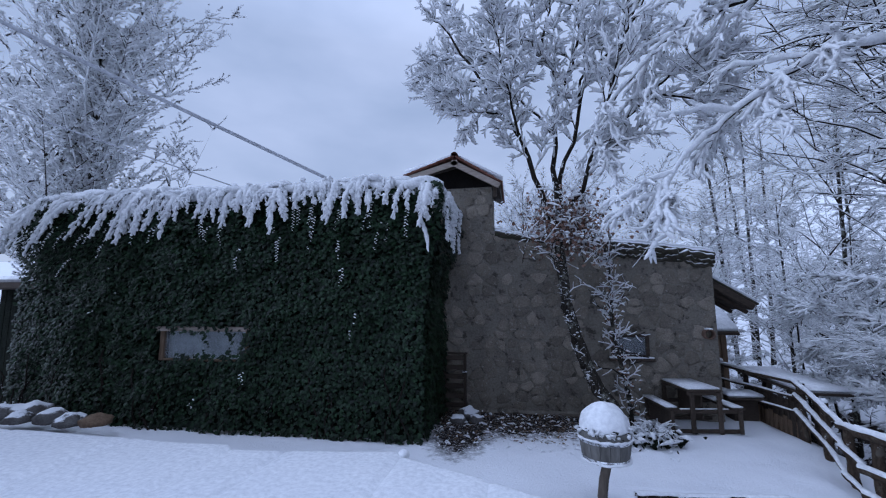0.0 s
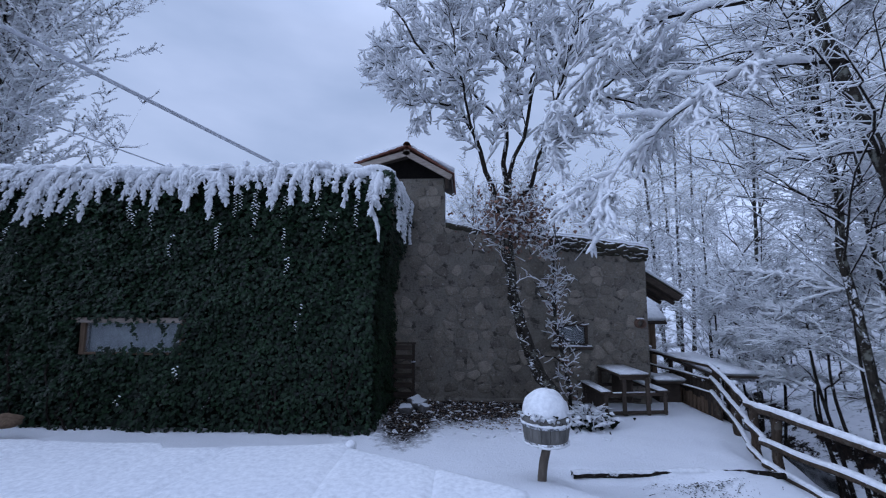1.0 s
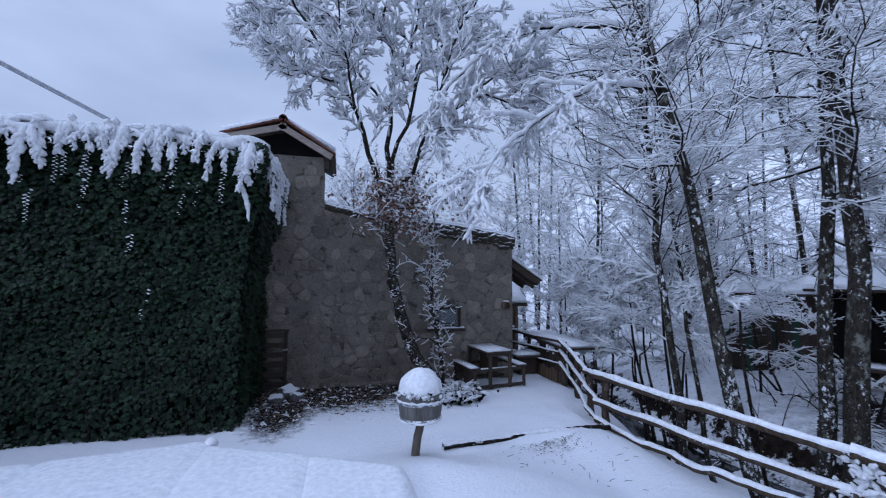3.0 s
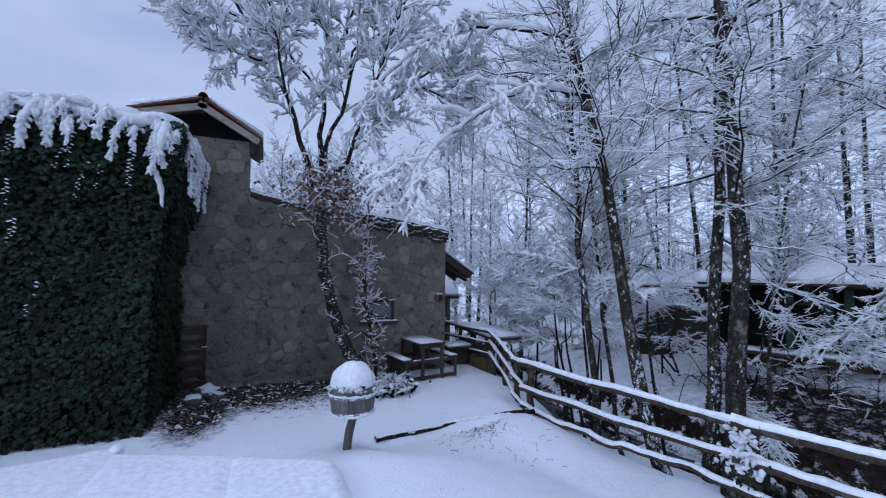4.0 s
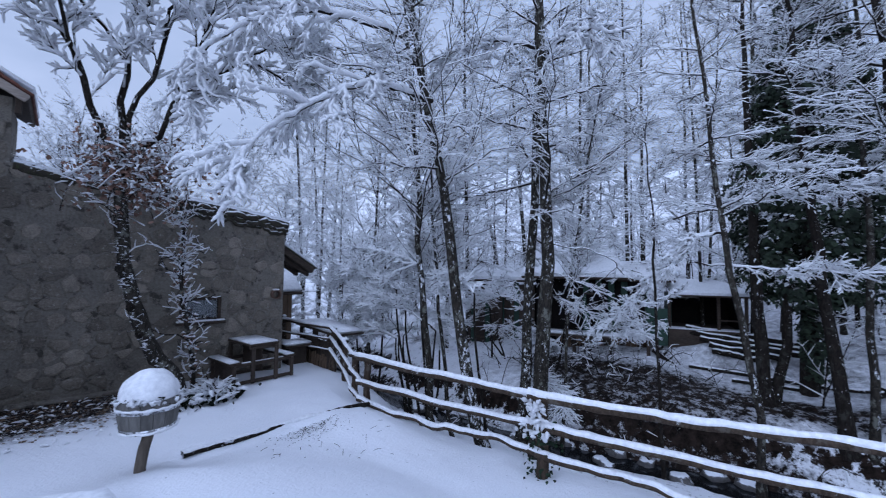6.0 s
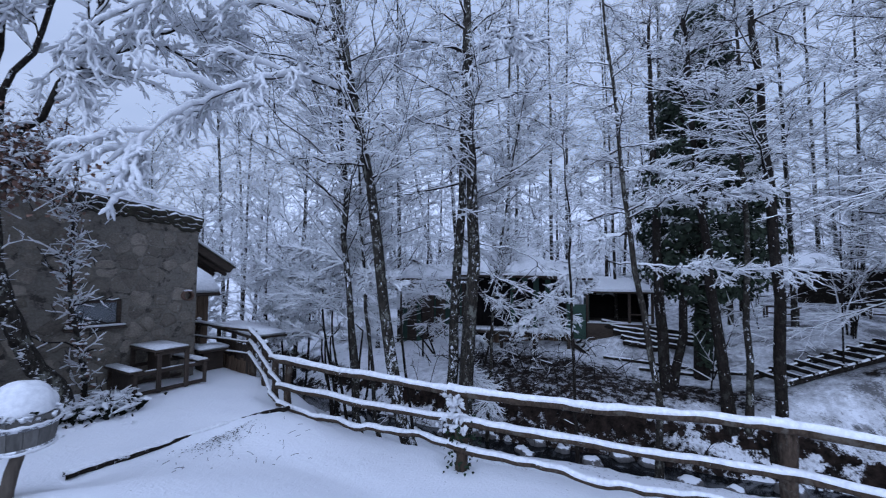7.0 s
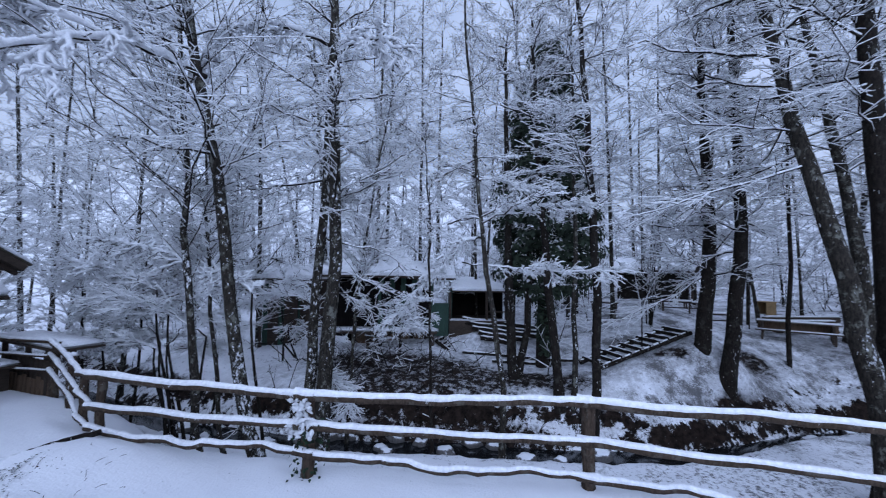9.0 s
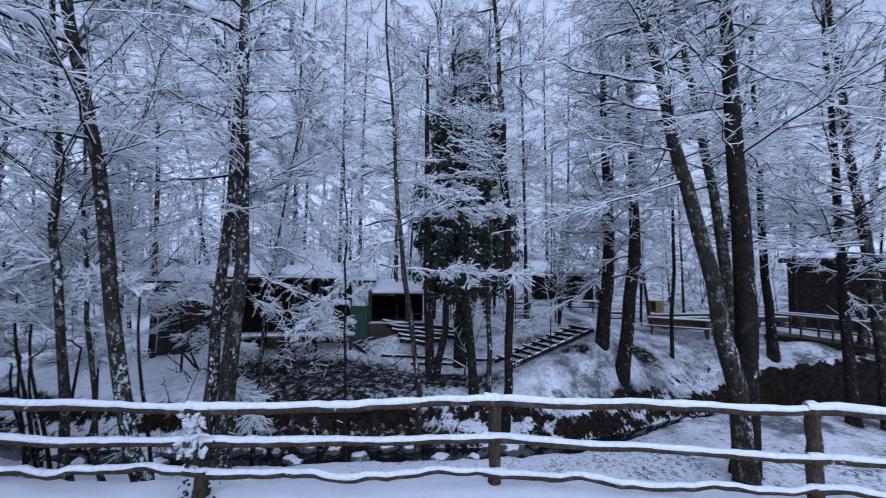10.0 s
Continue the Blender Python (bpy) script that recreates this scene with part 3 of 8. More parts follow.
def ground_material():
    m = bpy.data.materials.new("snowy_ground")
    m.use_nodes = True
    t = m.node_tree
    b = t.nodes["Principled BSDF"]
    b.inputs["Roughness"].default_value = 0.7
    b.inputs["Specular IOR Level"].default_value = 0.06
    tc = t.nodes.new("ShaderNodeTexCoord")

    def nz(s, d=5, r=0.65):
        n = t.nodes.new("ShaderNodeTexNoise")
        n.inputs["Scale"].default_value, n.inputs["Detail"].default_value, n.inputs["Roughness"].default_value = s, d, r
        t.links.new(tc.outputs["Object"], n.inputs["Vector"])
        return n.outputs["Fac"]

    def op(kind, a, c=None, d=None):
        n = t.nodes.new("ShaderNodeMath")
        n.operation = kind
        for i, v in enumerate((a, c, d)):
            if v is None:
                continue
            if isinstance(v, (int, float)):
                n.inputs[i].default_value = v
            else:
                t.links.new(v, n.inputs[i])
        return n.outputs[0]

    def rng_(v, a, c):
        r = t.nodes.new("ShaderNodeMapRange")
        r.inputs[1].default_value, r.inputs[2].default_value = a, c
        t.links.new(v, r.inputs[0])
        return r.outputs[0]

    def mix(f, a, c):
        x = t.nodes.new("ShaderNodeMixRGB")
        t.links.new(f, x.inputs[0])
        for i, v in ((1, a), (2, c)):
            if isinstance(v, tuple):
                x.inputs[i].default_value = (*v, 1)
            else:
                t.links.new(v, x.inputs[i])
        return x.outputs[0]

    geo = t.nodes.new("ShaderNodeNewGeometry")
    sn = t.nodes.new("ShaderNodeSeparateXYZ")
    t.links.new(geo.outputs["Normal"], sn.inputs[0])
    sp = t.nodes.new("ShaderNodeSeparateXYZ")
    t.links.new(tc.outputs["Object"], sp.inputs[0])
    n1, n2, n3 = nz(1.1), nz(7), nz(28)
    snow = mix(n1, (0.77, 0.78, 0.82), (0.86, 0.86, 0.88))
    earth = mix(rng_(n2, 0.35, 0.65), (0.004, 0.003, 0.0025), (0.030, 0.0195, 0.0148))
    # steep banks stay bare
    slope = rng_(op("ADD", sn.outputs[2], op("MULTIPLY_ADD", nz(3.2, 8, 0.72), 1.5, -0.75)), 0.75, 0.66)
    low = op("ADD", op("MULTIPLY_ADD", rng_(sp.outputs[1], -15.8, -17.5), -0.95, sp.outputs[2]), op("MULTIPLY_ADD", n1, 1.2, -0.6))
    slope = op("MULTIPLY", slope, rng_(low, -0.70, -1.0))
    # bare, leaf-strewn earth under the eaves and the wall, and by the far hut
    def blob(cx, cy, rx, ry, lo=1.15, hi=0.75):
        dx = op("POWER", op("ABSOLUTE", op("MULTIPLY_ADD", sp.outputs[0], 1 / rx, -cx / rx)), 2)
        dy = op("POWER", op("ABSOLUTE", op("MULTIPLY_ADD", sp.outputs[1], 1 / ry, -cy / ry)), 2)
        r = op("SQRT", op("ADD", dx, dy))
        return rng_(op("ADD", r, op("MULTIPLY_ADD", n2, 1.3, -0.65)), lo, hi)
    bare = op("MAXIMUM", blob(-4.35, -0.55, 2.2, 1.15), blob(-5.05, -1.6, 0.5, 1.1, 1.3, 0.7))
    bare = op("MAXIMUM", bare, blob(7.5, -4.9, 1.5, 3.3, 1.2, 0.8))
    bare = op("MAXIMUM", bare, blob(8.0, -8.2, 0.6, 1.8, 1.2, 0.8))
    bare = op("MAXIMUM", bare, blob(11.4, -14.2, 0.8, 0.8, 1.2, 0.6))
    bare = op("MAXIMUM", bare, blob(9.6, -11.9, 0.35, 0.6, 1.2, 0.6))
    bare = op("MAXIMUM", bare, blob(5.9, -6.2, 0.9, 3.0, 1.2, 0.8))
    n4 = nz(4.5, 9, 0.78)
    near_ = rng_(sp.outputs[0], 3.0, 2.0)
    speck = op("ADD", op("MULTIPLY", rng_(n3, 0.66, 0.56), near_), op("MULTIPLY", rng_(n4, 0.66, 0.52), op("SUBTRACT", 1.0, near_)))
    bare = op("MULTIPLY", bare, speck)
    # thin snow across the stream: leaves and soil show through in specks
    thin = op("MULTIPLY", op("MULTIPLY", rng_(op("ADD", sp.outputs[0], op("MULTIPLY_ADD", sp.outputs[1], 0.5, 4.5)), 6.3, 7.5), rng_(sp.outputs[1], 1.0, -3.0)), rng_(op("ADD", n4, op("MULTIPLY_ADD", n1, 0.5, -0.25)), 0.36, 0.64))
    bare = op("MAXIMUM", bare, op("MULTIPLY", thin, 0.70))
    # a few dark bits by the path
    bits = op("MULTIPLY", rng_(nz(22, 4, 0.6), 0.70, 0.74), rng_(sp.outputs[1], -3.3, -3.8))
    bare = op("MAXIMUM", bare, op("MULTIPLY", bits, 0.7))
    spots = op("MULTIPLY", rng_(sp.outputs[0], 2.8, 3.8), rng_(nz(7, 7, 0.72), 0.56, 0.68))
    bare = op("MAXIMUM", bare, op("MULTIPLY", spots, 0.75))
    # soil and stalks poking through on the lower ground by the stream
    poke = op("MULTIPLY", rng_(sp.outputs[1], -9.0, -11.0), op("MULTIPLY", rng_(sp.outputs[0], 3.0, 4.0), rng_(op("ADD", nz(10, 8, 0.75), op("MULTIPLY_ADD", n1, 0.5, -0.25)), 0.51, 0.63)))
    bare = op("MAXIMUM", bare, op("MULTIPLY", poke, 0.85))
    slopes = op("MULTIPLY", op("MULTIPLY", rng_(sp.outputs[0], 6.8, 8.2), rng_(sp.outputs[1], -6.0, -9.0)), rng_(op("ADD", nz(30, 7, 0.8), op("MULTIPLY_ADD", n1, 1.5, -0.75)), 0.45, 0.66))
    bare = op("MAXIMUM", bare, op("MULTIPLY", slopes, 0.85))
    f = op("MAXIMUM", slope, bare)
    col = mix(f, snow, earth)
    t.links.new(col, b.inputs["Base Color"])
    bu = t.nodes.new("ShaderNodeBump")
    bu.inputs["Strength"].default_value = 0.5
    bu.inputs["Distance"].default_value = 0.03
    t.links.new(op("ADD", n2, n3), bu.inputs["Height"])
    t.links.new(bu.outputs[0], b.inputs["Normal"])
    return m


M_GROUND = ground_material()
tagged(new("ground", mesh("ground", np.stack([GX, GY, GZ], -1).reshape(-1, 3), gf, M_GROUND)), "uneven ground under fresh snow with bare earth banks", "ground", kind="structure")

sy = np.linspace(30, -30, 120)
wl = np.stack([np.stack([stream_x(sy) - 1.1, sy, np.full(120, -1.76)], 1), np.stack([stream_x(sy) + 0.9, sy, np.full(120, -1.76)], 1)], 1)
wf = np.array([(2 * i, 2 * i + 1, 2 * i + 3, 2 * i + 2) for i in range(119)])
tagged(new("water", mesh("water", wl.reshape(-1, 3), wf, M_WATER)), "narrow dark stream between snowy banks", "stream", kind="structure")


# ---- terrace of snowed slabs under the camera ----
def terrace():
    e = empty("terrace", (0, 0, 0), "raised terrace of large slabs under thick smooth snow", "terrace", kind="structure")
    edges = [-17.0, -13.6, -11.4, -9.3, -7.68, -6.93, -5.45, -4.34, -3.27]
    front = np.array([(-17.0, -4.2), (-11.4, -4.13), (-7.7, -4.2), (-7.66, -4.33), (-6.9, -4.28), (-5.5, -4.03), (-5.42, -4.2), (-4.4, -4.66), (-4.3, -4.72), (-3.3, -5.25)])
    rng = np.random.default_rng(5)
    for a, b in zip(edges[:-1], edges[1:]):
        nx, ny = max(10, int((b - a) / 0.08)), 70
        xs = np.linspace(a + 0.0005, b - 0.0005, nx)
        X = np.repeat(xs[:, None], ny, 1)
        f = np.interp(xs, front[:, 0], front[:, 1])
        tt = np.linspace(0, 1, ny)[None] ** 1.8
        Y = f[:, None] + (-14.0 - f[:, None]) * tt
        side = np.minimum(X - a, b - X)
        edge = np.minimum(side / 0.07, (f[:, None] - Y) / 0.16)
        Zt = 0.5 - 0.030 * (1 - np.clip(side / 0.075, 0, 1)) ** 2 - 0.22 * (1 - np.clip((f[:, None] - Y) / 0.10, 0, 1)) ** 2
        Zt += np.array([[noise.noise((x * 1.3, y * 1.3, 7)) * 0.018 + noise.noise((x * 5, y * 5, 9)) * 0.003 for y in row] for x, row in zip(xs, Y)])
        if b > -3.3:
            Zt -= 0.25 * smooth(-3.45, -3.27, X)
        V = np.stack([X, Y, Zt], -1)
        skirt = V[:, :1].copy()
        skirt[..., 2] = -0.2
        skirt[..., 1] += 0.02
        V = np.concatenate([skirt, V], 1)
        n2 = ny + 1
        i, j = np.meshgrid(np.arange(nx - 1), np.arange(n2 - 1), indexing="ij")
        F = np.stack([i * n2 + j, i * n2 + j + 1, (i + 1) * n2 + j + 1, (i + 1) * n2 + j], -1).reshape(-1, 4)
        child("slab", mesh("slab", V.reshape(-1, 3), F, M_SNOW), e)
    # small snowed knob at the end of one joint
    bm = bmesh.new()
    bmesh.ops.create_icosphere(bm, subdivisions=2, radius=0.075, matrix=pose(-5.44, -4.13, 0.455))
    part("knob", bm, M_SNOW, e, smooth=True)


terrace()


# ---- the stone house ----
WX0, WX1 = -6.3, 0.03
TOP = np.array([(-6.3, 5.02), (-4.5, 5.02), (-4.49, 3.96), (-3.7, 3.80), (-2.9, 3.70), (-1.36, 3.58), (0.03, 3.36)])


def wall_top(x):
    return np.interp(x, TOP[:, 0], TOP[:, 1])


W2 = (-2.05, -1.28, 1.17, 1.66)


def stone_house():
    rng = np.random.default_rng(11)
    e = empty("wall_stone", (0, 0, 0), "rough rubble stone wall smeared with grey mortar", "wall", kind="structure")
    # mortar body, with the window let through
    bm = bmesh.new()
    xs = sorted(set(list(np.arange(WX0, WX1, 0.35)) + [-4.5, -4.49, W2[0], W2[1], WX1]))
    zs_l = [-0.4, W2[2], W2[3]]
    cache = {}

    def vert(x, y, z):
        k = (round(x, 4), y, round(z, 4))
        if k not in cache:
            cache[k] = bm.verts.new((x, y, z))
        return cache[k]
    for a, b in zip(xs[:-1], xs[1:]):
        for lo, hi in ((-0.4, W2[2]), (W2[2], W2[3]), (W2[3], None)):
            if a >= W2[0] - 1e-6 and b <= W2[1] + 1e-6 and lo == W2[2]:
                for y0, y1, za, zb in ((0, 0.45, lo, lo), (0, 0.45, hi, hi)):
                    bm.faces.new([vert(a, 0, za), vert(b, 0, za), vert(b, 0.45, za), vert(a, 0.45, za)])
                continue
            ha, hb = (wall_top(a + 1e-4) if hi is None else hi), (wall_top(b - 1e-4) if hi is None else hi)
            bm.faces.new([vert(a, 0, lo), vert(b, 0, lo), vert(b, 0, hb), vert(a, 0, ha)])
            bm.faces.new([vert(a, 0.45, lo), vert(a, 0.45, ha), vert(b, 0.45, hb), vert(b, 0.45, lo)])
            if hi is None:
                bm.faces.new([vert(a, 0, ha), vert(b, 0, hb), vert(b, 0.45, hb), vert(a, 0.45, ha)])
    for x in (W2[0], W2[1]):
        bm.faces.new([vert(x, 0, W2[2]), vert(x, 0.45, W2[2]), vert(x, 0.45, W2[3]), vert(x, 0, W2[3])])
    for z0, z1 in ((3.96, 5.02),):
        bm.faces.new([bm.verts.new(p) for p in ((-4.495, 0, z0), (-4.495, 0.45, z0), (-4.495, 0.45, z1), (-4.495, 0, z1))])
    bmesh.ops.recalc_face_normals(bm, faces=bm.faces[:])
    part("wall_body", bm, M_MORTAR, e)
    # side wall running back, and a roof plane behind the coping
    part("side_wall", box(-0.30, 0.03, 0.46, 5.5, -0.5, 3.0, 0.02), M_MORTAR, e)
    bm = box(-4.46, -0.02, 0.46, 6.0, 2.9, 3.05, 0.02)
    part("flat_roof", bm, M_SNOW, e)
    bm = box(-4.46, 0.02, 0.455, 0.70, 2.5, 3.3, 0.02)
    part("rear_wall", bm, M_MORTAR, e)
    # coping: dark mossy capping along the sloping top with a lip of snow
    px = np.linspace(-4.47, 0.07, 60)
    P = np.stack([px, 0.14 + 0.008 * rng.normal(size=60), wall_top(px) + 0.007 * rng.normal(size=60) - 0.04], 1)
    s = Soup()
    s.tube(P, np.full(60, 0.19) * rng.uniform(0.95, 1.05, 60), 10, 0, 0.05, rng, 0.62)
    child("coping", s.build("coping", [M_CAP]), e, "dark mossy coping with a thin lip of snow")
    s = Soup()
    mx = np.linspace(-2.0, 0.06, 34)
    for k in range(3):
        s.tube(np.stack([mx, np.full(34, -0.035) + 0.02 * rng.normal(size=34), wall_top(mx) - 0.10 - 0.09 * k + 0.025 * rng.normal(size=34)], 1), np.clip(0.075 + 0.04 * np.array([noise.noise((v * 2.5, k * 2.0, 1)) for v in mx]) - 0.016 * k, 0.01, 0.10), 8, 0, 0.12, rng, 0.9)
    child("moss", s.build("moss", [M_CAP]), e, "thick dark moss below the coping")
    s = Soup()
    P2 = P + np.array([0, 0.05, 0.11])
    s.tube(P2, np.full(60, 0.15) * rng.uniform(0.9, 1.08, 60), 10, 0, 0.04, rng, 0.38)
    child("snow_lip", s.build("snow_lip", [M_SNOW]), e)
    # stones: uneven rubble, each its own shape, sunk to a varying depth in the mortar
    seeds = []
    z = -0.25
    while z < 5.1:
        h = rng.uniform(0.17, 0.31)
        x = -5.95 + rng.uniform(0, 0.2)
        while x < WX1 + 0.3:
            w = rng.uniform(0.16, 0.50)
            seeds.append((x + w / 2, z + h / 2 + rng.uniform(-0.09, 0.09)))
            x += w
        z += h
    seeds = np.array(seeds)
    for i, (cx, cz) in enumerate(seeds):
        if not (-5.9 < cx < WX1 and 0.0 < cz < wall_top(cx) + 0.05) or rng.random() < 0.22:
            continue
        cell = [np.array(p) for p in ((cx - 0.42, cz - 0.26), (cx + 0.42, cz - 0.26), (cx + 0.42, cz + 0.26), (cx - 0.42, cz + 0.26))]
        near = seeds[(np.hypot(*(seeds - seeds[i]).T) < 1.0)]
        cuts = [((q + (cx, cz)) / 2, q - (cx, cz)) for q in near if abs(q - (cx, cz)).sum() > 1e-6]
        cuts += [(np.array((WX1 - 0.004, 0)), np.array((1.0, 0))), (np.array((cx, wall_top(cx) - 0.03)), np.array((0, 1.0)))]
        if cz > 3.9:
            cuts.append((np.array((-4.504, 0)), np.array((1.0, 0))))
        if W2[2] - 0.3 < cz < W2[3] + 0.3 and W2[0] - 0.4 < cx < W2[1] + 0.4:
            side = max(((W2[0] - 0.03 - cx, (-1, 0), (W2[0] - 0.03, 0)), (cx - W2[1] - 0.03, (1, 0), (W2[1] + 0.03, 0)), (W2[2] - 0.08 - cz, (0, -1), (0, W2[2] - 0.08)), (cz - W2[3] - 0.12, (0, 1), (0, W2[3] + 0.12))), key=lambda v: v[0])
            if side[0] < 0.05:
                continue
            cuts.append((np.array(side[2]), -np.array(side[1], float)))
        for p, nrm in cuts:
            out = []
            for a, b in zip(cell, cell[1:] + cell[:1]):
                da, db = (a - p) @ nrm, (b - p) @ nrm
                if da <= 0:
                    out.append(a)
                if (da < 0) != (db < 0):
                    out.append(a + (b - a) * (da / (da - db)))
            cell = out
            if len(cell) < 3:
                break
        if len(cell) < 3:
            continue
        cell = np.array(cell)
        # cut the corners and wander along the sides
        ring = np.concatenate([np.stack([a + (b - a) * f for f in (0.2, 0.5, 0.8)]) for a, b in zip(cell, np.roll(cell, -1, 0))])
        ctr = ring.mean(0)
        if np.ptp(ring[:, 0]) < 0.1 or np.ptp(ring[:, 1]) < 0.07:
            continue
        ring = ctr + (ring - ctr) * rng.uniform(0.72, 1.0) + rng.normal(0, 0.010, ring.shape)
        dep = 0.004 + 0.026 * rng.random() ** 2
        n = len(ring)
        tilt = rng.normal(0, 0.05, 2)
        v = [(x, 0.01, z) for x, z in ring]
        for kk, dd in ((0.95, 0.65), (0.72, 1.0)):
            q = ctr + (ring - ctr) * kk
            v += [(x, -dep * dd * rng.uniform(0.8, 1.15) + (x - ctr[0]) * tilt[0] * 0.4 + (z - ctr[1]) * tilt[1] * 0.4, z) for x, z in q]
        f = [[r * n + i2, r * n + (i2 + 1) % n, (r + 1) * n + (i2 + 1) % n, (r + 1) * n + i2] for r in (0, 1) for i2 in range(n)]
        f.append([2 * n + i2 for i2 in range(n)])
        child("stone", mesh("stone", v, f, M_STONE), e)
    # small window
    w = empty("window_1", (0, 0, 0), "small wooden window with snow on its sill in the stone wall", "window", kind="structure")
    x0, x1, z0, z1 = W2
    for n, b in (("frame", (x0, x0 + 0.06, 0.02, 0.12, z0, z1)), ("frame", (x1 - 0.06, x1, 0.02, 0.12, z0, z1)), ("frame", (x0 + 0.06, x1 - 0.06, 0.02, 0.12, z1 - 0.06, z1)), ("frame", (x0 + 0.06, x1 - 0.06, 0.02, 0.12, z0, z0 + 0.05))):
        part(n, box(*b), M_WOODD, w)
    part("pane", box(x0 + 0.06, x1 - 0.06, 0.07, 0.078, z0 + 0.05, z1 - 0.06, 0), M_GLASS, w)
    part("blind", box(x0 + 0.02, x1 - 0.02, 0.30, 0.31, z0 + 0.02, z1 - 0.02, 0), M_WALLP, w, "pale blind behind the glass")
    part("lintel", box(x0 - 0.14, x1 + 0.12, -0.045, 0.1, z1 + 0.004, z1 + 0.11, 0.012), M_MORTAR, w)
    sl = part("sill", box(x0 - 0.06, x1 + 0.07, -0.10, 0.06, z0 - 0.06, z0 - 0.004, 0.01), M_WOODD, w)
    part("snow", box(x0 - 0.05, x1 + 0.06, -0.10, 0.02, z0 - 0.003, z0 + 0.03, 0.012, 2), M_SNOW, sl, "strip of snow on the sill", True)
    # clay pipe stub
    p = empty("vent_pipe", (-0.17, 0.0, 1.68), "short clay pipe stub set in the stone wall", "pipe")
    bm = bmesh.new()
    for r0_, r1_, yy in ((0.105, 0.105, 0),):
        o = [bm.verts.new((0.105 * math.cos(a), -0.16, 0.105 * math.sin(a))) for a in np.linspace(0, 2 * math.pi, 18)[:-1]]
        o2 = [bm.verts.new((0.105 * math.cos(a), 0.05, 0.105 * math.sin(a))) for a in np.linspace(0, 2 * math.pi, 18)[:-1]]
        i1 = [bm.verts.new((0.082 * math.cos(a), -0.16, 0.082 * math.sin(a))) for a in np.linspace(0, 2 * math.pi, 18)[:-1]]
        i2 = [bm.verts.new((0.082 * math.cos(a), 0.04, 0.082 * math.sin(a))) for a in np.linspace(0, 2 * math.pi, 18)[:-1]]
        for a, b in ((o, o2), (i2, i1), (i1, o)):
            for k in range(17):
                bm.faces.new((a[k], a[(k + 1) % 17], b[(k + 1) % 17], b[k]))
        bm.faces.new(i2)
    part("pipe", bm, M_CLAY, p, smooth=True)
    bm = bmesh.new()
    bmesh.ops.create_uvsphere(bm, u_segments=12, v_segments=6, radius=1, matrix=pose(0, -0.09, 0.105) @ Matrix.Diagonal((0.08, 0.08, 0.022, 1)))
    part("snow", bm, M_SNOW, p, smooth=True)


stone_house()


def chimney_roof():
    """Little gabled roof over the high stack."""
    rng = np.random.default_rng(3)
    e = empty("chimney_roof", (-5.32, 0, 0), "small gabled tile roof with pale barge boards over the stack", "roof")
    zr, y0, y1 = 5.62, -0.38, 1.5
    for s, hw, ze in ((-1, 1.16, 5.30), (1, 1.04, 5.03)):
        th = math.atan2(zr - ze, hw)
        L = math.hypot(hw, zr - ze) + 0.02

        def slab(t0, t1, ya, yb, u0=0.0, u1=None):
            bm = box(u0, L if u1 is None else u1, ya, yb, t0, t1, 0.008)
            bm.transform(Matrix.Translation((0, 0, zr)) @ pose(0, 0, 0, 0, math.degrees(th), 0))
            if s < 0:
                bm.transform(Matrix.Diagonal((-1, 1, 1, 1)))
                bmesh.ops.reverse_faces(bm, faces=bm.faces[:])
            return bm
        part("deck", slab(-0.10, -0.03, y0 + 0.05, y1), M_WOODD, e)
        part("barge_board", slab(-0.16, -0.03, y0, y0 + 0.045, -0.045), M_BARGE, e, "pale weathered barge board")
        for j in range(6):
            part("tile_row", slab(-0.026 + 0.012 * (5 - j), 0.012 + 0.012 * (5 - j), y0 - 0.05, y1 + 0.04, L * j / 6, L * (j + 1) / 6 + 0.03), M_TILE, e, "dark red clay tiles")
        part("snow", slab(0.078, 0.135, y0 + 0.02, y1, 0.05, L * 0.97), M_SNOW, e, "thin snow on the roof tiles", True)
    s = Soup()
    yy = np.linspace(y0 - 0.07, y1 + 0.06, 9)
    P = np.stack([0 * yy, yy, zr + 0.06 + 0 * yy], 1)
    s.tube(P, np.full(9, 0.085) * np.tile([1.0, 1.15, 0.95], 3), 10, 0)
    child("ridge_tile", s.build("ridge_tile", [M_TILE]), e, "rounded clay ridge tiles")
    part("tie_beam", box(-0.95, 0.95, 0.5, 0.6, 5.02, 5.12), M_WOODD, e)
    # Solid black pieces; the shade below the little roof is in their colour.
    part("loft", box(-0.9, 0.78, 0.25, 1.4, 5.021, 5.15, 0), M_BLACK, e, "black block standing in for shade under the roof")
    bm = bmesh.new()
    for y in (-0.02, 0.06):
        q = [bm.verts.new(p) for p in ((-1.1, y, 5.02), (0.86, y, 5.02), (0.98, y, 5.04), (0.0, y, 5.5), (-1.1, y, 5.22))]
        bm.faces.new(q if y < 0 else q[::-1])
    part("gable_hollow", bm, M_BLACK, e, "black panel standing in for shade below the gable")
    part("back_gable", box(-0.92, 0.80, 1.36, 1.44, 5.15, 5.3, 0), M_BLACK, e)
    part("strut", box(0.86, 0.94, -0.2, -0.1, 4.72, 5.1), M_WOODD, e)
    st = empty("chimney_stack", (0, 0, 0), "square stone stack behind the ivy", "chimney", kind="structure")
    part("stack_body", box(-6.25, -4.52, 0.452, 1.5, 2.0, 5.0, 0.02), M_MORTAR, st)


chimney_roof()


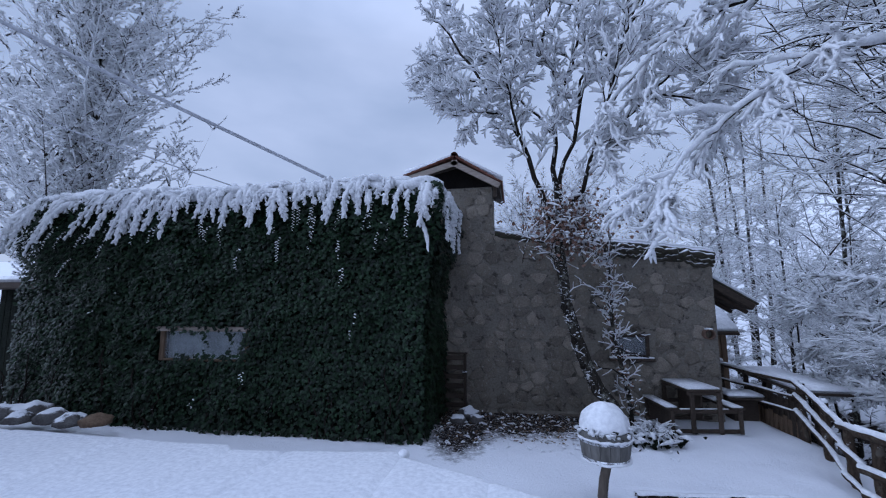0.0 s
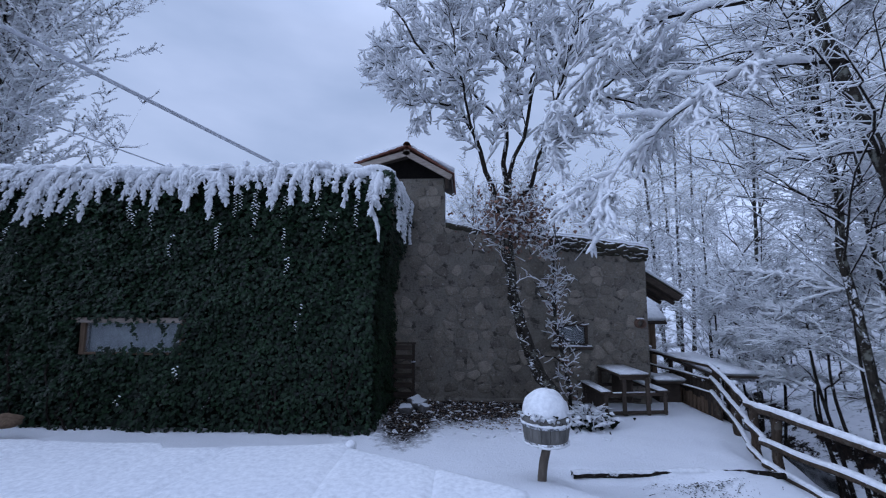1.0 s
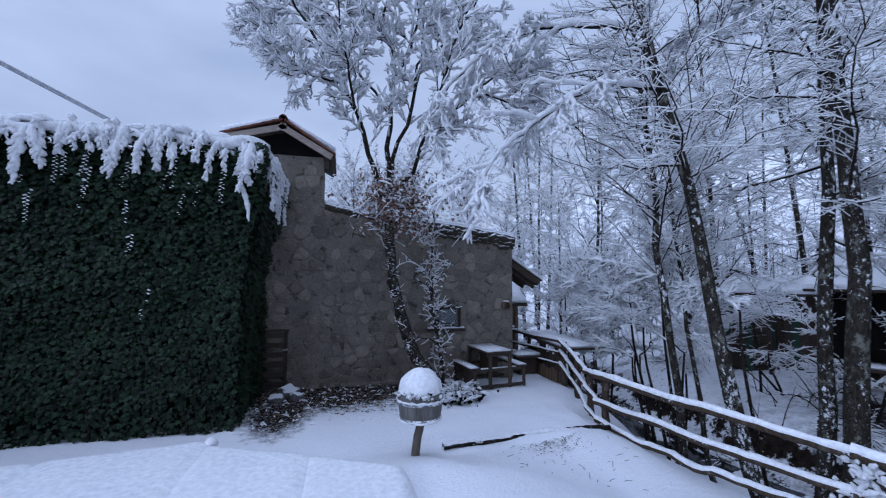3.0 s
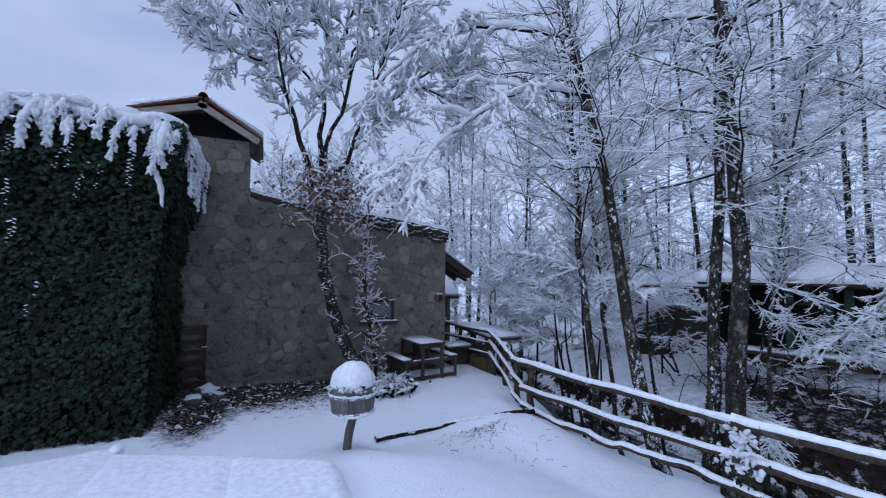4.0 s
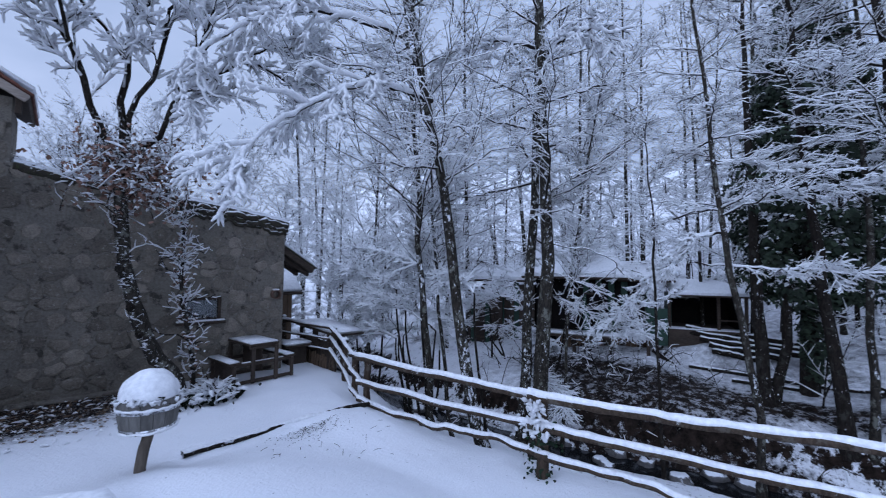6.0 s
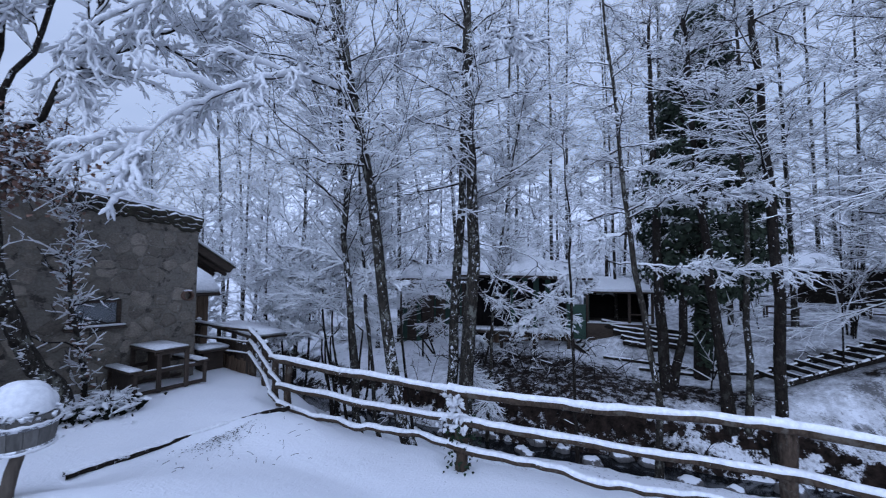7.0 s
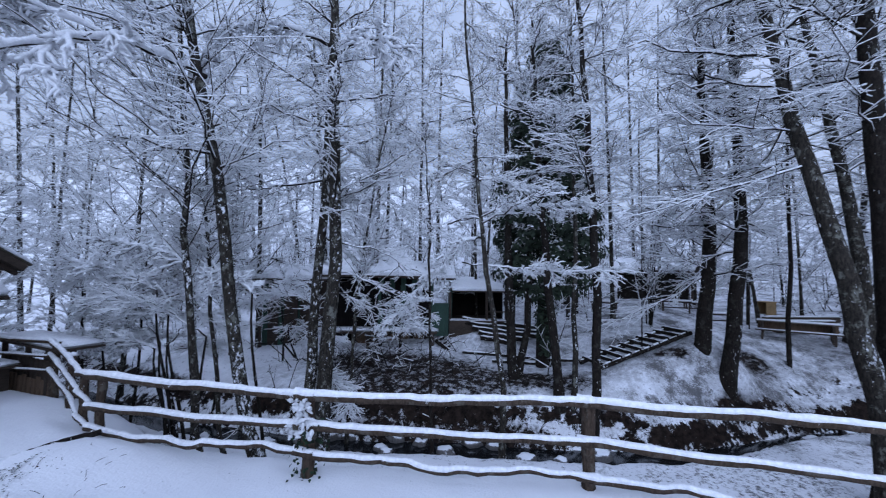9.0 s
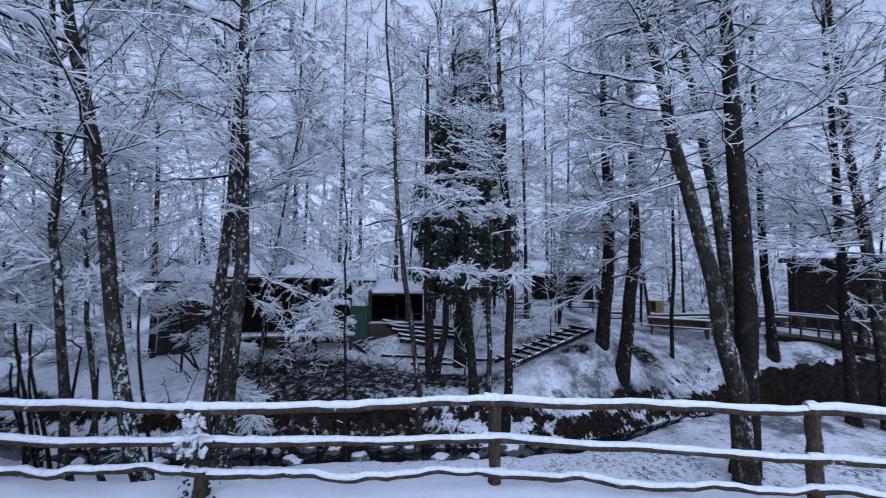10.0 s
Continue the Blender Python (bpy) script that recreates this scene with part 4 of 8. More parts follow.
def side_eave():
    e = empty("side_roof", (0, 0, 0), "sloping eave with dark underside and thin snow", "roof", kind="structure")
    m = Matrix.Translation((0.0, 0, 2.90)) @ pose(0, 0, 0, 0, 33, 0)
    for n, t0, t1, u1, mt in (("deck", -0.16, -0.02, 1.12, M_WOODD), ("tiles", -0.015, 0.035, 1.16, M_CAP), ("snow", 0.04, 0.085, 1.10, M_SNOW)):
        bm = box(-0.15, u1, 0.25, 1.5, t0, t1, 0.012)
        bm.transform(m)
        part(n, bm, mt, e)
    for y in (0.45, 1.1):
        bm = box(-0.1, 1.15, y, y + 0.09, -0.24, -0.165)
        bm.transform(m)
        part("rafter", bm, M_WOODD, e)


side_eave()


# ---- the ivy-clad wing ----
IX0, IX1, IY = -14.4, -5.62, -2.3
W1 = (-10.98, -9.06, 1.23, 1.80)


def in_window(x, z, pad=0.0):
    return (x > W1[0] - pad) & (x < W1[1] + pad) & (z > W1[2] - pad) & (z < W1[3] + pad)


def ivy_wing():
    rng = np.random.default_rng(21)
    e = empty("wall_ivy", (0, 0, 0), "house wing wall wholly overgrown with dark ivy", "wall", kind="structure")
    wy = IY + 0.16
    # Walls coloured near-black, so shade between the leaves is painted in.
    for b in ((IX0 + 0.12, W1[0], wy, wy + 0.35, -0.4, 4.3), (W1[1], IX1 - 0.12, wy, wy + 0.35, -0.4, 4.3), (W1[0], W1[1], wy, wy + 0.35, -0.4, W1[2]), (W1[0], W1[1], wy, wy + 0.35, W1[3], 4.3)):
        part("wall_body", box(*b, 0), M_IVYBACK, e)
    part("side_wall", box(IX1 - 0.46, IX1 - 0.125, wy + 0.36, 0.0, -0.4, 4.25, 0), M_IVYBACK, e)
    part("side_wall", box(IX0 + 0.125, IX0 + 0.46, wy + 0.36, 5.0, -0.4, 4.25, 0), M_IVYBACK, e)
    part("roof", box(IX0 + 0.2, IX1 - 0.2, wy + 0.2, 5.0, 4.25, 4.42, 0.04), M_SNOW, e, "snow-covered roof of the ivy wing")
    # leaves
    n = 37000
    z = rng.uniform(-0.15, 4.50, n)
    x = IX0 - 0.02 + rng.random(n) * (IX1 + 0.04 + 0.36 * smooth(2.3, 4.2, z) - IX0)
    bul = np.array([noise.noise((a * 0.9, b * 0.9, 0)) * 0.10 + noise.noise((a * 3, b * 3, 5)) * 0.05 for a, b in zip(x, z)])
    y = IY + 0.03 - 1.3 * bul - rng.uniform(0, 0.1, n) - 0.12 * smooth(2.5, 4.2, z)
    keep = ~in_window(x, z, -0.02) | ((z < W1[2] + 0.17) & (rng.random(n) < 0.45) & (x > W1[0] + 0.5))
    keep &= ~((z < 0.5) & (rng.random(n) < 0.35))
    keep &= ~((z > W1[3] - 0.02) & (z < W1[3] + 0.15) & (x > W1[0] - 0.02) & (x < W1[1] + 0.05) & (rng.random(n) < 0.80))
    P = np.stack([x, y, z], 1)[keep]
    # two trailing shoots across the window
    k = rng.random(46)
    lobe = rng.random(46) < 0.55
    sx = np.where(lobe, W1[1] - 0.42 + 0.16 * np.sin(k * 2.9), W1[1] - 0.86 + 0.07 * np.sin(k * 4.0)) + rng.normal(0, 0.025, 46)
    P = np.concatenate([P, np.stack([sx, IY + rng.uniform(-0.03, 0.03, 46), W1[2] + 0.05 + k * (W1[3] - W1[2])], 1)])
    N = np.tile((0.0, -1.0, 0.0), (len(P), 1))
    ns = 7000
    ys = rng.uniform(IY, 0.05, ns)
    zs = rng.uniform(-0.1, 4.4, ns)
    xb = IX1 + rng.uniform(-0.1, 0.08, ns) + 0.36 * smooth(2.3, 4.2, zs) + np.array([0.14 * noise.noise((a * 1.6, b * 1.6, 3)) for a, b in zip(ys, zs)])
    P = np.concatenate([P, np.stack([xb, ys, zs], 1)])
    N = np.concatenate([N, np.tile((1.0, -0.15, 0.0), (ns, 1))])
    ns = 2500
    P = np.concatenate([P, np.stack([IX0 + rng.uniform(-0.1, 0.1, ns), rng.uniform(IY, 0.5, ns), rng.uniform(-0.1, 4.4, ns)], 1)])
    N = np.concatenate([N, np.tile((-1.0, -0.15, 0.0), (ns, 1))])
    child("leaves", leaf_mesh("ivy_leaves", rng, P, N, 0.034, 0.082, M_LEAF), e, "dense dark green ivy leaves", None)["kind"] = "stuff"
    # bare stems near the ground
    s = Soup()
    for _ in range(26):
        x0 = rng.uniform(IX0, IX1)
        k = np.linspace(0, 1, 8)
        px = x0 + np.cumsum(rng.normal(0, 0.06, 8))
        pz = -0.1 + k * rng.uniform(0.5, 1.6)
        ok = [(not in_window(a, b)) for a, b in zip(px, pz)]
        if all(ok):
            s.tube(np.stack([px, np.full(8, IY - 0.06) + rng.normal(0, 0.02, 8), pz], 1), np.full(8, rng.uniform(0.008, 0.022)), 5, 0)
    child("stems", s.build("ivy_stems", [M_BARKD]), e, "woody ivy stems")["kind"] = "stuff"
    # window sunk in the ivy
    w = empty("window_2", (0, 0, 0), "wide wooden window half hidden among ivy leaves", "window", kind="structure")
    x0, x1, z0, z1 = W1
    yb = IY + 0.10
    for b in ((x0, x0 + 0.09, yb, yb + 0.1, z0, z1), (x1 - 0.05, x1, yb, yb + 0.1, z0, z1), (x0 + 0.09, x1 - 0.05, yb, yb + 0.1, z0, z0 + 0.04)):
        part("frame", box(*b), M_BOARD, w)
    part("lintel", box(x0 - 0.12, x1 + 0.02, yb - 0.07, yb + 0.1, z1, z1 + 0.09), M_BARGE, w, "grey weathered lintel board")
    part("pane", box(x0 + 0.09, x1 - 0.05, yb + 0.05, yb + 0.058, z0 + 0.04, z1, 0), M_GLASS, w)
    part("blind", box(x0 + 0.02, x1 - 0.02, yb + 0.22, yb + 0.23, z0, z1, 0), M_CURTAIN, w, "pale curtain behind the glass")
    return e


def leaf_mesh(name, rng, P, N, s0, s1, mat, droop=1.0):
    """Folded five-pointed leaves at P, facing about N, tips hanging down."""
    n = len(P)
    N = N + rng.normal(0, 0.26, (n, 3))
    N[:, 2] += 0.40
    N /= np.linalg.norm(N, axis=1, keepdims=True)
    D = np.tile((0.0, 0.0, -1.0), (n, 1)) * droop + rng.normal(0, 0.42, (n, 3))
    D -= N * np.sum(D * N, 1, keepdims=True)
    D /= np.linalg.norm(D, axis=1, keepdims=True)
    S = np.cross(D, N)
    z = rng.uniform(s0, s1, n)[:, None]
    loc = ((0, 0, 0.0), (-0.62, 0.20, -0.06), (-0.36, 0.66, -0.04), (0, 1.1, 0.0), (0.36, 0.66, -0.04), (0.62, 0.20, -0.06), (0, 0.45, 0.05))
    V = np.stack([P + z * (S * a + D * b + N * c) for a, b, c in loc], 1)
    k = np.arange(n)[:, None] * 7
    F = np.concatenate([k + np.array([[0, 1, 2, 6]]), k + np.array([[6, 2, 3, 4]]), k + np.array([[0, 6, 4, 5]])], 0)
    return mesh(name, V.reshape(-1, 3), F, mat, smooth=False)


CREST_X = [-14.7, -14.35, -13.8, -12, -10, -8, -6, -5.6, -5.3]
CREST_Z = [-0.50, -0.16, 0.05, 0.10, 0.04, 0.08, 0.04, -0.02, -0.16]


def ivy_snow():
    """Snow over the crest of the ivy: pillows along the top, tongues of laden leaves and thin feathered shoots hanging from them."""
    rng = np.random.default_rng(33)
    e = empty("snow_drape", (0, 0, 0), "thick lumpy snow hanging in tongues over the ivy crest", "snow")

    def crest(x):
        return 4.50 + np.interp(x, CREST_X, CREST_Z)

    def lumps(s, c, d, r, squash=1.0):
        """Rounded lumps at c, half their length d (vectors), of radius r."""
        s.tube(np.stack([c - d, c - d * 0.4, c + d * 0.5, c + d], 1), r[:, None] * np.array([[0.25, 0.98, 0.85, 0.15]]), 6, 0, 0.10, rng, squash)
    s = Soup()
    # pillows and arching stems along the top
    for k in range(4):
        nx = 190
        x = np.linspace(IX0 - 0.1, IX1 + 0.32, nx)
        z = crest(x) + np.array([noise.noise((a * 0.9, k * 1.7, 0)) * 0.17 + noise.noise((a * 3.1, k * 5.0, 2)) * 0.09 for a in x])
        P = np.stack([x, IY - 0.12 + 0.17 * k + 0.06 * np.array([noise.noise((a * 2.2, k * 3.0, 9)) for a in x]), z - 0.10 * (k == 0)], 1)
        R = np.clip(0.105 + 0.10 * np.array([noise.noise((a * 1.9, k * 4.0, 6)) for a in x]), 0.04, 0.20)
        s.tube(P, R, 8, 0, 0.10, rng, 0.85)
    for k in range(3):
        ny = 50
        y = np.linspace(IY - 0.1, 0.1, ny)
        P = np.stack([IX1 + 0.34 - 0.18 * k + 0.05 * np.array([noise.noise((b * 2.4, k * 3.0, 5)) for b in y]), y, 4.34 + 0.05 * k + np.array([noise.noise((b * 1.6, k * 3.0, 8)) * 0.12 for b in y])], 1)
        s.tube(P, np.clip(0.085 + 0.06 * np.array([noise.noise((b * 2.4, k * 4.0, 6)) for b in y]), 0.04, 0.16), 8, 0, 0.10, rng, 0.9)
    n = 170
    x = rng.uniform(IX0 - 0.05, IX1 + 0.3, n)
    c = np.stack([x, IY - 0.16 + rng.uniform(-0.05, 0.3, n), crest(x) + rng.uniform(-0.12, 0.06, n)], 1)
    d = rng.normal(0, 1, (n, 3)) * np.array([0.09, 0.06, 0.04])
    lumps(s, c, d, rng.uniform(0.045, 0.095, n), 0.85)
    child("crest", s.build("snow_crest", [M_SNOWF]), e, "rounded pillows of snow along the crest")
    # tongues: leaf upon leaf, each with its pad of snow, wider at the top
    s, vine = Soup(), Soup()
    C, D, R = [], [], []

    def tongue(x0, y0, z0, L, lean, w0, fat):
        k = np.linspace(0, 1, 9)
        out = 0.10 + 0.10 * rng.random()
        P = np.stack([x0 + lean * L * k ** 1.3 + 0.03 * np.sin(k * 4 + x0 * 7), y0 - out * np.sin(np.clip(k * 2.4, 0, 2.2)), z0 + 0.07 * np.sin(k * 3) * (1 - k) - L * k ** 1.25], 1)
        vine.tube(P + np.array([0, 0.03, -0.02]), np.full(9, 0.010), 5, 0)
        core = w0 * 0.60 * (0.5 + 0.5 * np.sin(np.clip(k * 3.4 + 0.5, 0, 2.9))) * (1 - 0.45 * k) * rng.uniform(0.75, 1.2, 9)
        s.tube(P, core, 7, 0, 0.16, rng, 0.8)
        m = int(max(8, L * (34 + 300 * w0)))
        u = np.sort(rng.random(m) ** 0.85)
        q = np.stack([np.interp(u, k, P[:, j]) for j in range(3)], 1)
        side = np.where(np.arange(m) % 2 == 0, 1.0, -1.0)
        off = side * rng.random(m) ** 0.7 * w0 * (1 - 0.75 * u)
        q[:, 0] += off
        q[:, 2] -= np.abs(off) * 0.35
        q[:, 1] += rng.normal(0, 0.02, m) + np.abs(off) * 0.25
        ln = fat * rng.uniform(0.75, 1.3, m) * (1.05 - 0.45 * u)
        t = np.stack([lean * 0.8 + side * rng.uniform(0.25, 0.8, m), rng.normal(-0.15, 0.2, m), np.full(m, -0.85)], 1)
        t /= np.linalg.norm(t, axis=1, keepdims=True)
        C.append(q)
        D.append(t * ln[:, None] * 1.15)
        R.append(ln * rng.uniform(0.5, 0.78, m))

    def lean_at(x):
        return -0.10 - 0.62 * float(smooth(-8.5, -13.5, x)) + rng.normal(0, 0.13)
    x = IX0 - 0.02
    while x < IX1 + 0.34:
        thick = noise.noise((x * 1.3, 0, 12)) + rng.normal(0, 0.25)
        z0 = float(crest(x)) + rng.uniform(-0.12, 0.03)
        if thick > -0.22:
            tongue(x, IY - 0.14, z0, rng.uniform(0.32, 0.85) + 0.5 * max(0, thick) * rng.random() + 0.12 * float(smooth(-9, -13, x)), lean_at(x), rng.uniform(0.06, 0.15), rng.uniform(0.046, 0.074))
        else:
            tongue(x, IY - 0.12, z0, rng.uniform(0.2, 0.4), lean_at(x), 0.05, 0.042)
        x += 0.04 + 0.30 * rng.random() ** 1.6
    # shorter ones over the upper leaves
    for _ in range(46):
        x = rng.uniform(IX0, IX1 + 0.3)
        tongue(x, IY - 0.16, float(crest(x)) - rng.uniform(0.0, 0.22), rng.uniform(0.15, 0.42), lean_at(x), rng.uniform(0.03, 0.09), rng.uniform(0.036, 0.055))
    for _ in range(20):
        y = rng.uniform(IY, -0.5)
        tongue(IX1 + 0.38, y, 4.3 + rng.uniform(-0.15, 0.08), rng.uniform(0.35, 0.95), 0.10, 0.06, 0.045)
    lumps(s, np.concatenate(C), np.concatenate(D), np.concatenate(R), 0.8)
    child("laden_ivy", s.build("laden_ivy", [M_SNOWF]), e, "tongues of snow-laden leaves hanging down")["kind"] = "stuff"
    # thin shoots with paired leaves, each leaf tipped with snow
    s = Soup()
    C, D, R = [], [], []
    shoots = [(rng.uniform(IX0, IX1 + 0.3), rng.uniform(3.75, 4.25), rng.uniform(0.25, 0.55)) for _ in range(34)]
    shoots += [(-7.15, 3.45, 0.4), (-7.05, 2.95, 0.3), (-6.8, 2.15, 0.45), (-9.1, 3.4, 0.45), (-12.3, 2.2, 0.18), (-8.3, 3.55, 0.45), (-12.9, 3.3, 0.4), (-11.6, 2.75, 0.2), (-11.9, 3.15, 0.25), (-8.9, 1.1, 0.2), (-9.9, 0.6, 0.15)]
    for x0, z0, L in shoots:
        k = np.linspace(0, 1, 8)
        ln = lean_at(x0) * 1.1
        P = np.stack([x0 + ln * L * k + 0.02 * np.sin(k * 5 + x0), IY - 0.20 - 0.05 * np.sin(k * 3), z0 - L * k], 1)
        vine.tube(P + np.array([0, 0.01, 0]), np.full(8, 0.007), 5, 0)
        m = int(L * 40)
        u = np.linspace(0, 1, m)
        q = np.stack([np.interp(u, k, P[:, j]) for j in range(3)], 1)
        sd = np.where(np.arange(m) % 2 == 0, 1.0, -1.0)
        t = np.stack([sd * 0.9 + ln * 0.3, np.full(m, -0.25), np.full(m, -0.35)], 1)
        a = rng.uniform(0.016, 0.030, m) * (1.1 - 0.4 * u)
        keep = rng.random(m) < rng.uniform(0.45, 1.0)
        C.append((q + t * a[:, None])[keep])
        D.append((t * a[:, None])[keep])
        R.append((a * 0.55)[keep])
    # one heavy shoot hanging alone by the corner
    u = np.linspace(0, 1, 16)
    C.append(np.stack([-5.62 + 0.13 * np.sin(u * 1.7), IY - 0.2 + 0 * u, 3.80 - 0.55 * u], 1))
    D.append(np.tile((0.02, 0, -0.05), (16, 1)))
    R.append(0.040 * np.sin(0.5 + u * 2.3) * rng.uniform(0.7, 1.3, 16))
    lumps(s, np.concatenate(C), np.concatenate(D), np.concatenate(R), 0.7)
    child("trailing_ivy", s.build("trailing_ivy", [M_SNOWF]), e, "thin trailing shoots with snow on each leaf")["kind"] = "stuff"
    child("vines", vine.build("vines", [M_IVYBACK]), e)["kind"] = "stuff"


ivy_wing()
ivy_snow()


def gate():
    e = empty("gate", (-5.36, -0.10, -0.05), "old dark slatted wooden gate beside the stone wall", "gate")
    for x in (-0.25, 0.20):
        part("post", box(x - 0.03, x + 0.03, -0.03, 0.03, 0, 1.25), M_WOODD, e)
    for i in range(6):
        z = 0.12 + i * 0.2
        part("slat", box(-0.22, 0.17, -0.055, -0.032, z, z + 0.10, 0.004), M_WOODD, e)
    part("top_rail", box(-0.30, 0.26, -0.055, 0.0, 1.252, 1.29, 0.006), M_WOODD, e)
    part("latch", box(0.15, 0.26, -0.085, -0.058, 0.86, 0.89, 0.004), M_HOOP, e, "small frosted metal latch")


gate()


def lump(name, loc, size, mat, label, category, seed=0, flat=0.6, group=""):
    """A rounded uneven stone, heap or cushion."""
    rng = np.random.default_rng(seed)
    bm = bmesh.new()
    bmesh.ops.create_icosphere(bm, subdivisions=3, radius=1)
    off = rng.uniform(0, 50, 3)
    for v in bm.verts:
        n = noise.noise(Vector(v.co) * 1.5 + Vector(off)) * 0.35 + noise.noise(Vector(v.co) * 4 + Vector(off)) * 0.12
        v.co = Vector(v.co) * (1 + n)
        v.co.z = max(v.co.z * flat, -0.3)
        v.co *= size
    me = bpy.data.meshes.new(name)
    bm.to_mesh(me)
    bm.free()
    me.materials.append(mat)
    me.polygons.foreach_set("use_smooth", np.full(len(me.polygons), True))
    ob = new(name, me)
    ob.matrix_basis = pose(*loc, 0, 0, rng.uniform(0, 360))
    return tagged(ob, label, category, group)


for i, (x, y, sz) in enumerate(((-5.05, -0.55, 0.22), (-4.85, -0.85, 0.14), (-5.2, -0.95, 0.16))):
    lump("rock", (x, y, 0.02), sz, M_ROCK, "dark stone with snow lying on top by the gate", "rock", i + 3, 0.7, "stones by the gate")
for i, (x, y, sz) in enumerate(((-13.5, -2.9, 0.28), (-12.9, -3.1, 0.2), (-12.4, -2.95, 0.25), (-11.8, -3.1, 0.22), (-13.1, -2.75, 0.3), (-13.9, -3.1, 0.3))):
    lump("rock", (x, y, 0.28), sz, M_ROCK, "piled dark fieldstone with snow patches below the ivy", "rock", i + 20, 0.7, "stones below the ivy")
lump("stump", (-11.3, -3.05, 0.3), 0.22, M_BOARD, "pale brown sawn wood chunk below the ivy", "stump", 41, 0.6)


def low_wall():
    """Footing along the base of the stone wall."""
    rng = np.random.default_rng(8)
    px = np.linspace(-5.0, -2.2, 40)
    s = Soup()
    s.tube(np.stack([px, np.full(40, -0.04), np.full(40, -0.02) + rng.normal(0, 0.012, 40)], 1), np.full(40, 0.09), 8, 0, 0.1, rng, 0.8)
    tagged(new("footing", s.build("footing", [M_MORTAR])), "rough mortar footing at the foot of the wall", "footing", kind="structure")
    # thin board lying against it
    e = empty("plank", (-2.75, -0.45, 0.05), "grey plank leaning on the footing", "plank", rz=-12)
    bm = box(-0.45, 0.45, -0.06, 0.06, 0, 0.03)
    part("board", bm, M_WOOD, e)


low_wall()


# ---- half-barrel planter ----
def barrel():
    rng = np.random.default_rng(2)
    e = empty("barrel_planter", (-3.04, -4.12, 0.05), "half-barrel planter on a wooden post heaped with snow", "planter")
    n, z0, z1 = 16, 0.50, 0.83

    def rad(z):
        k = (z - z0) / (z1 - z0)
        return 0.252 + 0.034 * math.sin(min(k, 1.0) * 1.9)
    for i in range(n):
        a0, a1 = 2 * math.pi * i / n + 0.008, 2 * math.pi * (i + 1) / n - 0.008
        bm = bmesh.new()
        zs = np.linspace(z0, z1, 6)
        g = [[[bm.verts.new(((rad(z) - th) * math.cos(a), (rad(z) - th) * math.sin(a), z)) for a in (a0, (a0 + a1) / 2, a1)] for z in zs] for th in (0, 0.025)]
        for k in range(5):
            for j in range(2):
                bm.faces.new((g[0][k][j], g[0][k][j + 1], g[0][k + 1][j + 1], g[0][k + 1][j]))
                bm.faces.new((g[1][k][j], g[1][k + 1][j], g[1][k + 1][j + 1], g[1][k][j + 1]))
            for j, w in ((0, 1), (2, 0)):
                q = (g[0][k][j], g[0][k + 1][j], g[1][k + 1][j], g[1][k][j])
                bm.faces.new(q if w else q[::-1])
        for k, w in ((0, 0), (5, 1)):
            for j in range(2):
                q = (g[0][k][j], g[0][k][j + 1], g[1][k][j + 1], g[1][k][j])
                bm.faces.new(q if w else q[::-1])
        part("stave", bm, M_STAVE, e)
    for za, zb in ((0.515, 0.55), (0.715, 0.75)):
        s = Soup()
        a = np.linspace(0, 2 * math.pi, 33)
        for zz0, zz1, off in ((za, zb, 0.006),):
            v = [((rad(z) + off) * math.cos(t), (rad(z) + off) * math.sin(t), z) for t in a[:-1] for z in (zz0, zz1)]
            v += [((rad(z) - 0.002) * math.cos(t), (rad(z) - 0.002) * math.sin(t), z) for t in a[:-1] for z in (zz0, zz1)]
            F = []
            for k in range(32):
                k2 = (k + 1) % 32
                F += [[2 * k, 2 * k2, 2 * k2 + 1, 2 * k + 1], [64 + 2 * k, 2 * k, 2 * k + 1, 64 + 2 * k + 1][::1], [2 * k + 1, 2 * k2 + 1, 64 + 2 * k2 + 1, 64 + 2 * k + 1], [2 * k, 64 + 2 * k, 64 + 2 * k2, 2 * k2]]
        child("hoop", mesh("hoop", v, F, M_HOOP), e, "frosted iron hoop")
    s = Soup()
    a = np.linspace(0, 2 * math.pi, 40)
    for zz, rr in ((0.512, 0.016), (0.752, 0.016)):
        P = np.stack([(rad(zz) + 0.012) * np.cos(a), (rad(zz) + 0.012) * np.sin(a), zz + 0.004 + rng.normal(0, 0.003, 40)], 1)
        P[-1] = P[0]
        R = rr * rng.uniform(0.5, 1.2, 40)
        R[-1] = R[0]
        s.tube(P, R, 6, 0)
    child("rim_snow", s.build("rim_snow", [M_SNOW]), e, "thin snow caught on the hoops")
    bm = bmesh.new()
    bmesh.ops.create_circle(bm, cap_ends=True, segments=24, radius=0.25, matrix=pose(0, 0, z0 + 0.02))
    part("bottom", bm, M_WOODD, e)
    bm = bmesh.new()
    bmesh.ops.create_icosphere(bm, subdivisions=4, radius=1)
    for v in bm.verts:
        c = Vector(v.co)
        k = 1 + 0.05 * noise.noise(c * 2.3) + 0.03 * noise.noise(c * 6)
        v.co = Vector((c.x * 0.278 * k, c.y * 0.278 * k, 0.855 + (c.z * 0.275 * k if c.z > 0 else c.z * 0.07)))
    part("snow_dome", bm, M_SNOW, e, "tall rounded dome of snow", True)
    # withered plants round the rim with clots of snow
    P, N = [], []
    m = 120
    a = rng.uniform(0, 2 * math.pi, m)
    r = rng.uniform(0.235, 0.275, m)
    P = np.stack([r * np.cos(a), r * np.sin(a), rng.uniform(0.80, 0.89, m)], 1)
